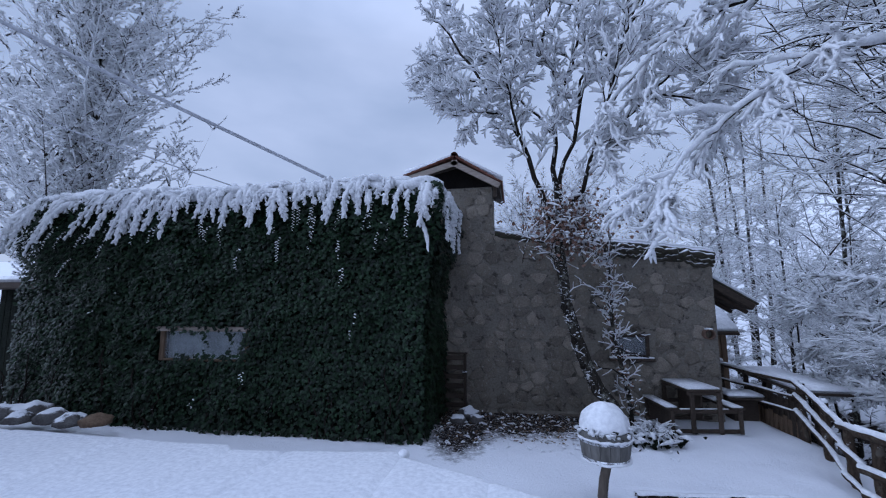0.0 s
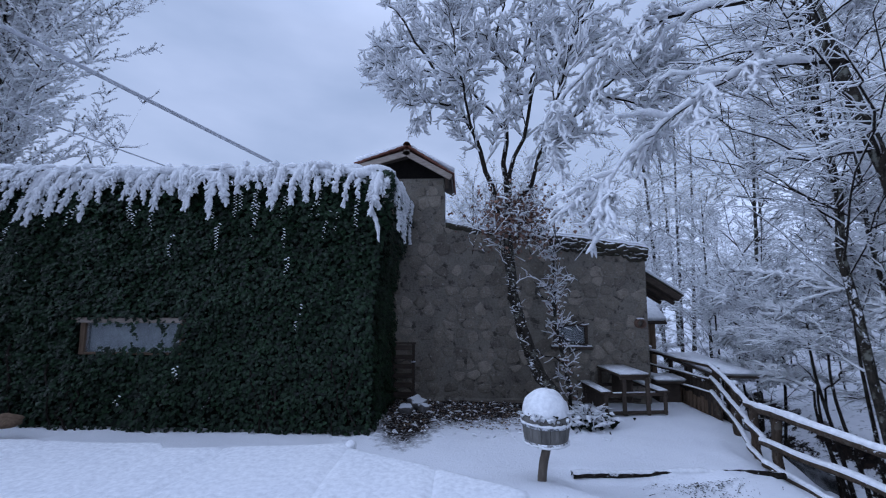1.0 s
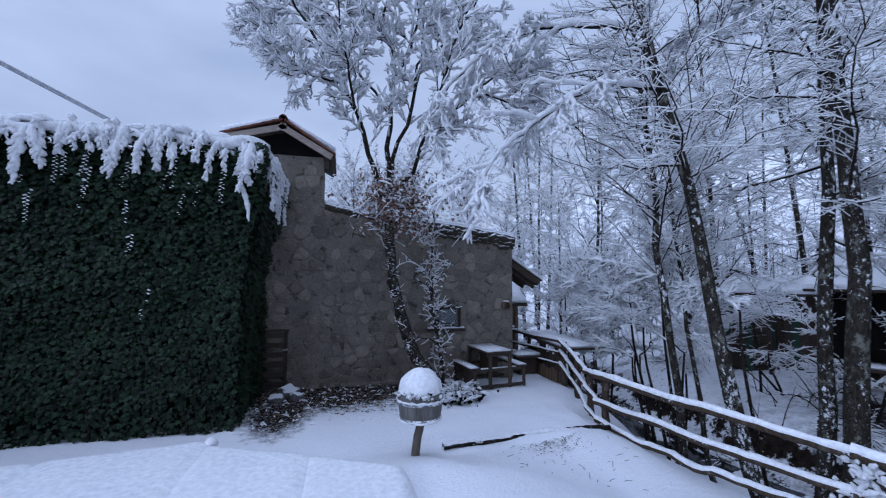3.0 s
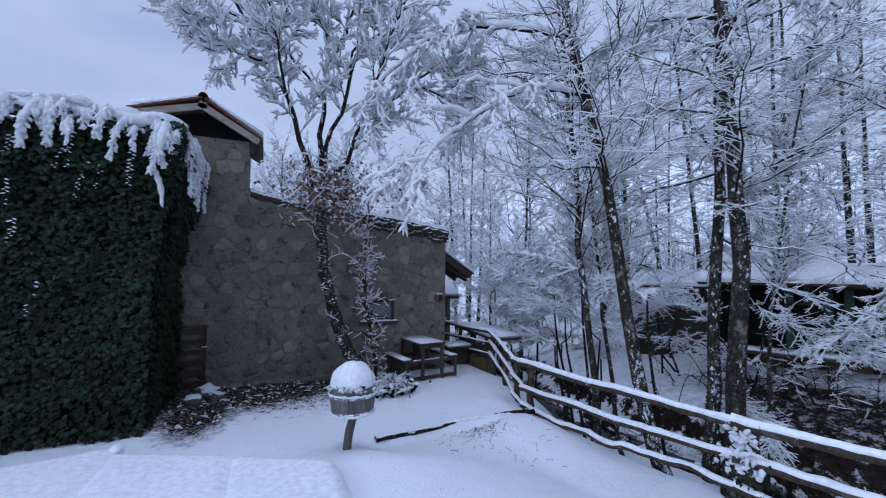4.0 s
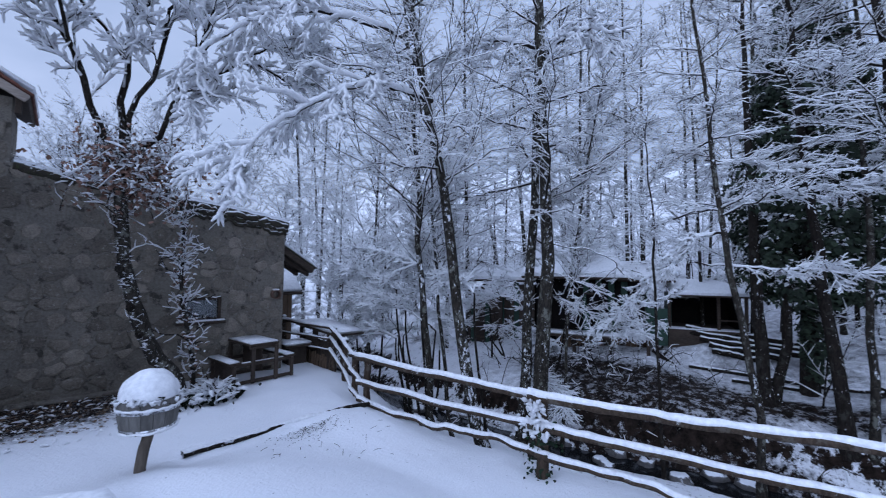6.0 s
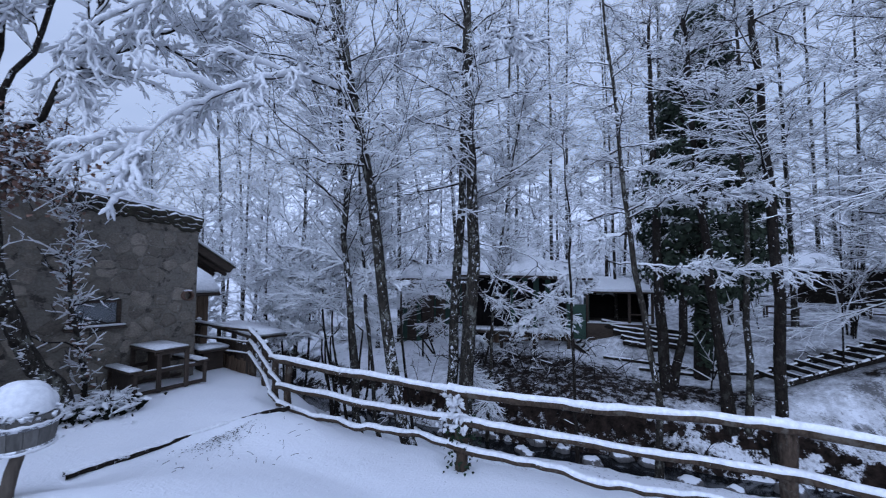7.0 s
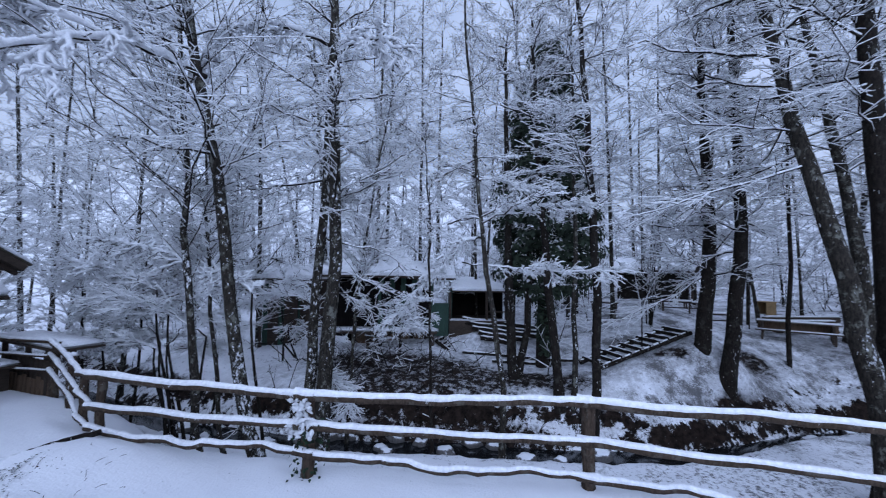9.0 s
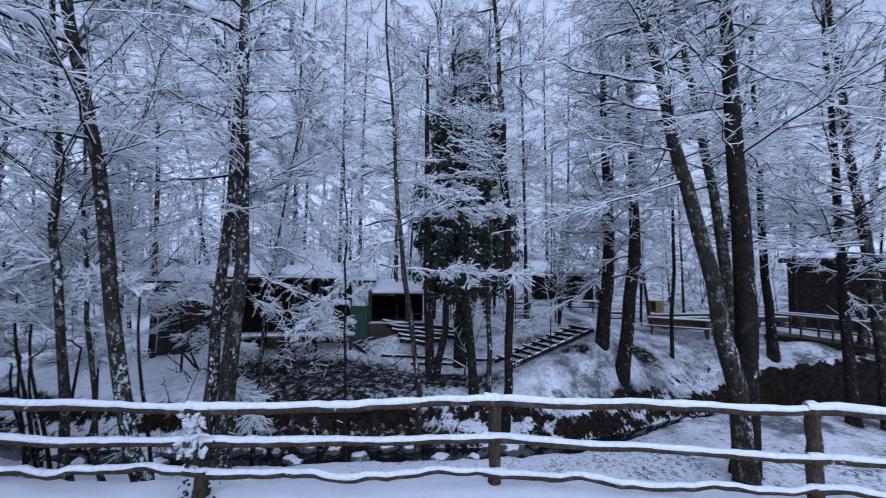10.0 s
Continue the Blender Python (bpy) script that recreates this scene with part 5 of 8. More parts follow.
    N = np.stack([np.cos(a), np.sin(a), 0.4 + 0 * a], 1)
    child("foliage", leaf_mesh("plants", rng, P, N, 0.022, 0.042, M_IVYBACK), e, "dark withered plants round the rim")["kind"] = "stuff"
    s = Soup()
    for _ in range(30):
        a = rng.uniform(0, 2 * math.pi)
        c = np.array([0.285 * math.cos(a), 0.285 * math.sin(a), rng.uniform(0.79, 0.87)])
        q = np.stack([c + rng.normal(0, 0.02, 3) for _ in range(4)])
        s.tube(q, np.array([0.006, 0.022, 0.026, 0.006]), 6, 0)
    child("snow", s.build("snow_clots", [M_SNOW]), e)["kind"] = "stuff"
    s = Soup()
    P = np.array([(-0.06, 0, -0.15), (-0.055, 0, 0.1), (-0.03, 0, 0.28), (0, 0, 0.4), (0.012, 0, 0.505)])
    s.tube(P, np.array([0.056, 0.054, 0.056, 0.052, 0.056]), 10, 0, 0.06, rng)
    child("post", s.build("post", [M_WOOD]), e, "crooked round wooden post")


barrel()


# ---- picnic table against the wall ----
def picnic_table():
    e = empty("picnic_table", (-0.78, -0.52, 0.0), "dark wooden picnic table with attached benches under thin snow", "table", rz=8)
    hl = 0.5

    def b(n, *a, mat=M_WOODD, lab="", bev=0.008, par=None):
        return part(n, box(*a, bev), mat, par or e, lab)
    for i in range(4):
        x = -0.30 + i * 0.155
        b("top_board", x, x + 0.145, -hl, hl, 0.72, 0.757)
    for sgn in (-1, 1):
        for i in range(2):
            x = sgn * 0.58 + (-0.12 + i * 0.125)
            b("seat_board", x, x + 0.115, -hl, hl, 0.405, 0.438)
    for y in (-hl + 0.03, hl - 0.09):
        b("base_rail", -0.64, 0.64, y, y + 0.06, 0.0, 0.06)
        b("seat_rail", -0.64, 0.64, y, y + 0.05, 0.34, 0.403)
        b("top_rail", -0.29, 0.31, y, y + 0.05, 0.655, 0.718)
        for x in (-0.27, 0.21):
            b("leg", x, x + 0.07, y - 0.065 if y < 0 else y + 0.055, y - 0.005 if y < 0 else y + 0.115, 0.0, 0.70)
        for x in (-0.63, 0.57):
            b("seat_leg", x, x + 0.06, y - 0.06 if y < 0 else y + 0.055, y - 0.005 if y < 0 else y + 0.11, 0.0, 0.40)
    part("side_panel", box(-0.60, -0.575, -hl + 0.1, hl - 0.1, 0.05, 0.40), M_WOODD, e)
    part("side_panel", box(-0.02, 0.01, -hl + 0.1, hl - 0.1, 0.2, 0.65), M_WOODD, e)

    def snow(x0, x1, y0, y1, z0, z1, lab=""):
        bm = box(x0, x1, y0, y1, z0, z1, 0.014, 2)
        part("snow", bm, M_SNOW, e, lab, True)
    snow(-0.29, 0.30, -hl + 0.01, hl - 0.01, 0.758, 0.79, "thin layer of snow on the table top")
    snow(-0.69, -0.48, -hl + 0.01, hl - 0.01, 0.439, 0.468, "thin layer of snow on the bench")
    snow(0.47, 0.68, -hl + 0.01, hl - 0.01, 0.439, 0.468, "thin layer of snow on the bench")
    snow(-0.44, 0.44, -hl + 0.035, -hl + 0.075, 0.404, 0.428)


picnic_table()


def small_table():
    e = empty("stool_table", (0.45, 0.25, -0.03), "low snow-topped wooden stand behind the picnic table", "table")
    part("body", box(-0.22, 0.22, -0.2, 0.2, 0.0, 0.42), M_WOODD, e)
    part("top_board", box(-0.34, 0.34, -0.3, 0.3, 0.425, 0.47), M_WOODD, e)
    part("snow", box(-0.33, 0.33, -0.29, 0.29, 0.472, 0.54, 0.03, 2), M_SNOW, e, "pad of snow", True)


small_table()


def wood_shed():
    e = empty("board_shed", (0.78, 2.6, -0.05), "small shed of brown upright boards with snowy roof", "shed")
    for i in range(7):
        part("board", box(-0.55 + i * 0.135, -0.55 + i * 0.135 + 0.125, -0.42, -0.39, 0, 1.60), M_BOARD, e)
    for i in range(6):
        part("board", box(0.36, 0.39, -0.38 + i * 0.135, -0.38 + i * 0.135 + 0.125, 0, 1.6), M_BOARD, e)
    bm = box(-0.68, 0.62, -0.6, 0.55, 1.56, 1.62)
    for v in bm.verts:
        v.co.z += 0.55 * (v.co.y + 0.6)
    part("roof", bm, M_WOODD, e)
    bm = box(-0.67, 0.61, -0.59, 0.54, 1.622, 1.78, 0.04, 3)
    for v in bm.verts:
        v.co.z += 0.55 * (v.co.y + 0.6)
    part("snow", bm, M_SNOW, e, "deep pillow of snow on the roof", True)


wood_shed()


# ---- the pole fence ----
def fence():
    rng = np.random.default_rng(17)
    e = empty("pole_fence", (0, 0, 0), "rustic fence of crooked poles topped with snow", "fence")
    posts = [(0.62, 1.35, -0.1, 1.0), (0.88, -0.90, -0.1, 0.90), (0.75, -1.66, -0.15, 0.77), (0.56, -2.40, -0.4, 0.58), (0.48, -2.95, -0.65, 0.64), (0.98, -6.45, -0.62, 0.64), (2.15, -9.92, -0.7, 0.68), (2.5, -13.85, -0.7, 0.76), (3.1, -18.0, -0.7, 0.68)]
    for x, y, z0, z1 in posts:
        s = Soup()
        n = 7
        k = np.linspace(0, 1, n)
        P = np.stack([x + rng.normal(0, 0.008, n), y + rng.normal(0, 0.008, n), z0 + (z1 - z0) * k], 1)
        r = 0.065 if y > -3 else 0.085
        s.tube(P, np.full(n, r) * rng.uniform(0.9, 1.12, n), 8, 0, 0.08, rng)
        po = child("post", s.build("post", [M_POLE]), e)
        s = Soup()
        P = np.stack([np.full(4, x), np.full(4, y), z1 + np.array([-0.02, 0.0, 0.025, 0.045])], 1)
        s.tube(P, r * np.array([0.9, 1.0, 0.7, 0.12]), 8, 0, 0.1, rng)
        child("snow_cap", s.build("snow_cap", [M_SNOW]), po)

    def rail(a, b, r=0.05, sag=0.0, wob=0.03, over=0.12, fat=1.0):
        a, b = np.array(a, float), np.array(b, float)
        d = (b - a) / np.linalg.norm(b - a)
        a, b = a - d * over, b + d * over
        n = max(12, int(np.linalg.norm(b - a) / 0.12))
        k = np.linspace(0, 1, n)
        P = a + (b - a) * k[:, None]
        ph = rng.uniform(0, 9)
        P[:, 2] += -sag * np.sin(k * math.pi) + wob * np.array([noise.noise((ph, v * 4 * n / 30, 0)) for v in k]) + 0.4 * wob * np.array([noise.noise((ph, v * 13 * n / 30, 4)) for v in k])
        P[:, 0] += wob * np.array([noise.noise((ph, v * 4, 8)) for v in k])
        R = r * np.linspace(1.08, 0.86, n) * rng.uniform(0.93, 1.08, n)
        s = Soup()
        s.tube(P, R, 8, 0, 0.08, rng)
        ra = child("rail", s.build("rail", [M_POLE]), e)
        s = Soup()
        q = P.copy()
        q[:, 2] += R * 0.80
        lump_ = 1 + 0.22 * np.array([noise.noise((ph + 7, v * 9 * n / 30, 2)) for v in k])
        s.tube(q, R * 1.02 * fat * lump_, 8, 0, 0.07, rng, 0.82)
        child("snow", s.build("rail_snow", [M_SNOW]), ra)
    pts = [np.array(p) for p in posts]
    # tops, middles and bottoms of the rails at each post
    top = [0.90, 0.91, 0.73, 0.58, 0.62, 0.62, 0.64, 0.70, 0.64]
    mid = [0.58, 0.66, 0.43, 0.28, 0.15, 0.24, 0.15, 0.12, 0.05]
    low = [0.36, 0.40, 0.14, -0.08, -0.19, -0.12, -0.30, -0.27, -0.35]
    for hs, r in ((top, 0.056), (mid, 0.050), (low, 0.045)):
        for i in range(len(posts) - 1):
            o = 0.09 if i >= 3 else 0.07
            a, b = (posts[i][0] - o, posts[i][1], hs[i]), (posts[i + 1][0] - o, posts[i + 1][1], hs[i + 1])
            big = i >= 4
            rail(a, b, r if big else (r * 0.75 if (i or hs is top) else r * 0.5), 0.02 if big else 0.0, 0.11 if (big and hs is low) else (0.035 if big else 0.02), 0.14 if big else 0.06)
    # a screen of short grey pickets along the upper bays
    line = np.array([(0.72, 1.3), (0.95, -0.88)])
    seg = np.concatenate([[0], np.cumsum(np.hypot(*np.diff(line, axis=0).T))])
    for s_ in np.arange(0.05, seg[-1], 0.125):
        x, y = np.interp(s_, seg, line[:, 0]), np.interp(s_, seg, line[:, 1])
        part("picket", box(-0.012, 0.012, -0.052, 0.052, -0.35, rng.uniform(0.16, 0.26), 0.004), M_BOARD, e, m=pose(x, y, float(ground(x - 0.3, y)), 0, rng.uniform(-2, 2), rng.uniform(-5, 5)))
    # ivy and snow clotted on one post
    n = 170
    c = np.stack([0.98 + rng.normal(0, 0.09, n), -6.46 + rng.normal(0, 0.11, n), rng.uniform(-0.55, 0.32, n)], 1)
    N = np.stack([np.full(n, -1.0), rng.normal(0, 0.6, n), rng.normal(0.2, 0.3, n)], 1)
    child("ivy", leaf_mesh("post_ivy", rng, c, N, 0.03, 0.06, M_LEAF), e, "ivy climbing the post")["kind"] = "stuff"
    s = Soup()
    for _ in range(70):
        z = rng.uniform(0.10, 0.60)
        q0 = np.array([0.86 + rng.normal(0, 0.03), -6.43 + rng.normal(0, 0.05 + 0.10 * float(smooth(0.5, 0.2, z))), z])
        d = np.array([rng.normal(-0.03, 0.03), rng.normal(0, 0.08), rng.normal(-0.03, 0.05)])
        s.tube(np.stack([q0, q0 + d * 0.5 + (0, 0, 0.012), q0 + d]), np.array([0.012, rng.uniform(0.018, 0.042), 0.008]), 7, 0)
    child("snow", s.build("post_snow", [M_SNOWF]), e, "clots of snow on the ivy")["kind"] = "stuff"


fence()


def sleeper():
    rng = np.random.default_rng(4)
    e = empty("sleeper_step", (0, 0, 0), "dark timber step edge half buried across the snowy path", "step")
    n = 40
    k = np.linspace(0, 1, n)
    x = -2.6 + 2.9 * k
    P = np.stack([x, -3.57 + 0.27 * k + 0.012 * np.sin(k * 17), -0.062 - 0.05 * smooth(-0.5, 0.4, x) + rng.normal(0, 0.004, n)], 1)
    s = Soup()
    s.tube(P, np.full(n, 0.042), 8, 0, 0.06, rng)
    child("timber", s.build("timber", [M_BARKD]), e)
    s = Soup()
    w = 0.045 + 0.03 * np.array([noise.noise((v * 11, 0, 3)) for v in k]) + 0.02 * smooth(-1.3, -0.8, x)
    w = w * (0.25 + 0.75 * smooth(-0.45, -0.95, x))
    s.tube(P + np.array([0, 0.012, 0.030]), w, 8, 0, 0.06, rng, 0.55)
    child("snow", s.build("step_snow", [M_SNOW]), e)


sleeper()


def cables():
    for a, b, sag, r in (((-12.6, -6.1, 7.02), (-7.5, -1.8, 4.72), 0.02, 0.022), ((-25.9, -4.5, 10.6), (-12.0, 5.3, 5.9), 0.05, 0.016)):
        k = np.linspace(0, 1, 30)
        P = np.array(a) + (np.array(b) - np.array(a)) * k[:, None]
        P[:, 2] -= sag * np.sin(k * math.pi)
        s = Soup()
        s.tube(P, np.full(30, r), 6, 0)
        s.tube(P + np.array([0, 0, r]), np.full(30, r * 1.1), 6, 0)
        tagged(new("cable", s.build("cable", [M_CABLE])), "thick overhead cable coated in frost and snow", "cable", "overhead cables")


cables()


# ---- trees ----
def gz(x, y):
    return float(ground(x, y))


def wall_tree():
    """The forked tree in front of the stone wall, with dead leaves at its fork."""
    rng = np.random.default_rng(51)
    e = empty("wall_tree", (0, 0, 0), "crooked forked tree before the stone wall laden with snow", "tree")
    tr, cr = Soup(), Soup()
    trunk = [(-2.2, -1.36, -0.15), (-2.3, -1.33, 0.4), (-2.42, -1.3, 0.58), (-2.58, -1.28, 0.76), (-2.73, -1.27, 1.08), (-2.9, -1.23, 1.63), (-3.06, -1.2, 2.32), (-3.15, -1.17, 3.34), (-3.19, -1.15, 3.85)]
    limbs = [
        (0.060, [(-3.19, -1.15, 3.7), (-3.35, -1.16, 4.18), (-3.63, -1.2, 5.0), (-3.94, -1.22, 5.94), (-4.11, -1.24, 6.22), (-4.52, -1.25, 6.75), (-4.79, -1.27, 7.16), (-5.14, -1.28, 7.83), (-5.49, -1.3, 8.34)]),
        (0.026, [(-4.67, -1.2, 6.96), (-5.07, -1.13, 7.05), (-5.46, -1.07, 7.18), (-5.87, -1.0, 7.38)]),
        (0.026, [(-4.21, -1.2, 6.2), (-4.52, -1.33, 6.21), (-4.87, -1.47, 6.26), (-5.31, -1.6, 6.53)]),
        (0.062, [(-3.18, -1.15, 3.75), (-3.15, -1.13, 4.33), (-3.18, -1.08, 5.14), (-3.12, -1.04, 6.07), (-3.04, -1.01, 6.51), (-3.12, -0.99, 7.1), (-3.29, -0.97, 7.53), (-3.59, -0.95, 7.92), (-3.96, -0.92, 8.41), (-4.28, -0.9, 8.96)]),
        (0.035, [(-3.05, -1.05, 6.49), (-2.86, -1.08, 6.95), (-2.69, -1.11, 7.31), (-2.58, -1.14, 7.89), (-2.58, -1.17, 8.62), (-2.62, -1.2, 9.65)]),
        (0.030, [(-3.18, -1.05, 5.74), (-3.36, -0.97, 6.16), (-3.63, -0.89, 6.46), (-4.1, -0.81, 6.89), (-4.04, -0.74, 7.4), (-4.41, -0.66, 7.81), (-4.83, -0.58, 8.2), (-5.07, -0.5, 8.92)]),
        (0.052, [(-3.15, -1.15, 3.78), (-2.96, -1.21, 4.15), (-2.66, -1.27, 4.5), (-2.46, -1.39, 5.23), (-2.18, -1.46, 5.49), (-1.76, -1.52, 5.88), (-1.51, -1.58, 6.13), (-1.14, -1.64, 6.11), (-0.66, -1.7, 5.93)]),
        (0.028, [(-1.48, -1.5, 6.17), (-1.09, -1.6, 6.53), (-0.65, -1.8, 6.62), (-0.21, -1.9, 6.71)]),
        (0.050, [(-3.16, -1.15, 3.9), (-3.06, -1.2, 4.98), (-2.85, -1.22, 5.38), (-2.73, -1.25, 5.83), (-2.67, -1.28, 6.34), (-2.45, -1.3, 6.89), (-2.16, -1.32, 7.11), (-1.81, -1.35, 7.49), (-1.47, -1.38, 7.96), (-1.23, -1.4, 8.73)]),
        (0.030, [(-2.66, -1.2, 6.38), (-2.54, -1.1, 7.02), (-2.42, -1.0, 7.57), (-2.23, -0.9, 8.12), (-2.05, -0.8, 9.1)]),
        (0.030, [(-3.3, -1.0, 7.51), (-3.23, -0.93, 8.23), (-3.08, -0.87, 8.93), (-2.91, -0.8, 10.0)]),
        (0.030, [(-3.96, -0.95, 8.39), (-4.24, -0.88, 9.37), (-4.49, -0.8, 10.3)]),
        (0.030, [(-3.77, -1.21, 5.39), (-4.0, -1.6, 6.2), (-4.2, -2.0, 7.1), (-4.35, -2.2, 8.0)]),
        (0.030, [(-2.46, -1.35, 5.2), (-2.2, -1.9, 6.2), (-1.9, -2.2, 7.2), (-1.6, -2.4, 8.2)]),
    ]

    def line(q, n):
        q = np.array(q, float)
        c = np.concatenate([[0], np.cumsum(np.linalg.norm(np.diff(q, axis=0), axis=1))])
        t = np.linspace(0, c[-1], n)
        return np.stack([np.interp(t, c, q[:, j]) for j in range(3)], 1)
    tr.tube(line(trunk, 26), np.linspace(0.125, 0.088, 26) * rng.uniform(0.92, 1.1, 26), 12, 0, 0.10, rng)
    # snow lodged all over the bark, thickest low on the trunk's lean
    q = line(trunk, 300)[34:]
    n = len(q)
    a = rng.normal(4.3, 0.9, n)
    q = q + np.stack([np.cos(a), np.sin(a), 0 * a], 1) * np.linspace(0.118, 0.086, n)[:, None]
    d = np.stack([rng.normal(0, 0.034, n), rng.normal(0, 0.012, n), rng.normal(0, 0.008, n)], 1)
    tr.tube(np.stack([q - d, q, q + d], 1), np.outer(0.002 + 0.015 * rng.random(n) ** 3 * np.linspace(1.6, 0.5, n), [0.3, 1, 0.25]), 5, 2)
    # burrs where shoots were cut
    for k in (0.36, 0.47, 0.62):
        c = line(trunk, 100)[int(k * 99)] + np.array([-0.07, -0.08, 0])
        tr.tube(np.stack([c - (0, 0, 0.07), c - (0, 0, 0.03), c + (0, 0, 0.03), c + (0, 0, 0.07)]), np.array([0.02, 0.065, 0.06, 0.02]), 8, 1, 0.2, rng)
    L0 = np.stack([line(q, 14) for _, q in limbs])
    L0[:, 1:] += rng.normal(0, 0.022, L0[:, 1:].shape)
    R0 = np.array([r for r, _ in limbs])[:, None] * np.linspace(1, 0.3, 14)[None]
    tr.tube(L0, R0, 7, 1, 0.06, rng)
    snowcap(rng, tr, L0, R0 * 0.9 + 0.014, 2, 6, 0.9, 1.0)
    span = np.linalg.norm(L0[:, -1] - L0[:, 0], axis=1)
    L1 = sprout(rng, L0, 17, 0.24, 1.0, 40, np.clip(span * 0.42, 0.75, 1.3), 7, 0.10, 1.5, 0.05, 0.45)
    R1 = np.full(len(L1), 0.012)[:, None] * np.linspace(1, 0.4, 7)[None]
    tr.tube(L1, R1, 5, 1)
    snowcap(rng, tr, L1, R1 + 0.022, 2, 6, 1.0, 0.75)
    L2 = sprout(rng, L1, 8, 0.12, 1.0, 44, 0.42, 4, 0.05, 1.0, 0.06, 0.35)
    m = len(L2)
    cr.spikes(L2 - np.array([0, 0, 0.016]), np.full(m, 0.008), np.full(m, 0.01), np.full(m, 0.008), 1, 1)
    cr.tube(L2 + np.array([0, 0, 0.010]), np.full((m, 1), 0.027) * np.array([[0.8, 1.1, 1.0, 0.3]]) * rng.uniform(0.7, 1.2, (m, 4)), 5, 0)
    L3 = sprout(rng, L2, 4, 0.15, 1.0, 48, 0.19, 3, 0.03, 1.0, 0.1, 0.3)
    m = len(L3)
    cr.tube(L3, np.full((m, 1), 0.023) * np.array([[0.8, 1.05, 0.35]]) * rng.uniform(0.7, 1.25, (m, 3)), 5, 0)
    # a few long snowy sprigs on the trunk
    T = line(trunk, 22)[None]
    S1 = sprout(rng, T, 9, 0.38, 0.9, 62, 0.62, 5, 0.25, 3, 0.08, 0.2)
    m = len(S1)
    cr.twigs(S1, np.full(m, 0.008), np.full(m, 0.014), np.full(m, 0.024))
    S2 = sprout(rng, S1, 4, 0.2, 1, 45, 0.22, 3, 0.1, 1, 0.1, 0.3)
    m = len(S2)
    cr.twigs(S2, np.full(m, 0.006), np.full(m, 0.011), np.full(m, 0.02))
    # thin shoots bristling round the fork
    n = 110
    c = np.array([(-3.0, -1.2, 3.55)]) + rng.normal(0, 1, (n, 3)) * np.array([0.4, 0.2, 0.28])
    d = np.stack([rng.normal(0.08, 0.42, n), rng.normal(0, 0.25, n), rng.uniform(0.15, 1.0, n)], 1)
    k = np.linspace(0, 1, 4)
    S3 = c[:, None] + d[:, None] * k[None, :, None] + rng.normal(0, 0.02, (n, 4, 3))
    cr.spikes(S3, np.full(n, 0.009), np.full(n, 0.015), np.full(n, 0.007), share=80, bare=15)
    S4 = sprout(rng, S3, 5, 0.2, 1, 45, 0.2, 3, 0.1, 1.5, 0.1, 0.3)
    m = len(S4)
    cr.spikes(S4, np.full(m, 0.008), np.full(m, 0.015), np.full(m, 0.005), share=60, bare=10)
    child("trunk", tr.build("trunk", [M_BARK, M_BARKD, M_SNOWF]), e)
    child("crown", cr.build("crown", [M_SNOWF, M_TWIG]), e, "twigs furred with thick snow")
    # dead brown leaves with snow on them
    n = 1300
    P = np.array([-3.0, -1.25, 3.85]) + rng.normal(0, 1, (n, 3)) * np.array([0.42, 0.24, 0.30])
    N = rng.normal(0, 1, (n, 3))
    child("dead_leaves", leaf_mesh("dead_leaves", rng, P, N, 0.04, 0.075, M_DRY), e, "clump of withered brown leaves")["kind"] = "stuff"
    s = Soup()
    n = 380
    q = np.array([-3.0, -1.3, 3.9]) + rng.normal(0, 1, (n, 3)) * np.array([0.44, 0.24, 0.30])
    d = rng.normal(0, 0.05, (n, 3)) * np.array([1, 1, 0.4])
    s.tube(np.stack([q - d, q + (0, 0, 0.015), q + d], 1), np.outer(rng.uniform(0.010, 0.026, n), [0.3, 1, 0.3]), 6, 0)
    child("snow", s.build("leaf_snow", [M_SNOWF]), e)["kind"] = "stuff"


wall_tree()


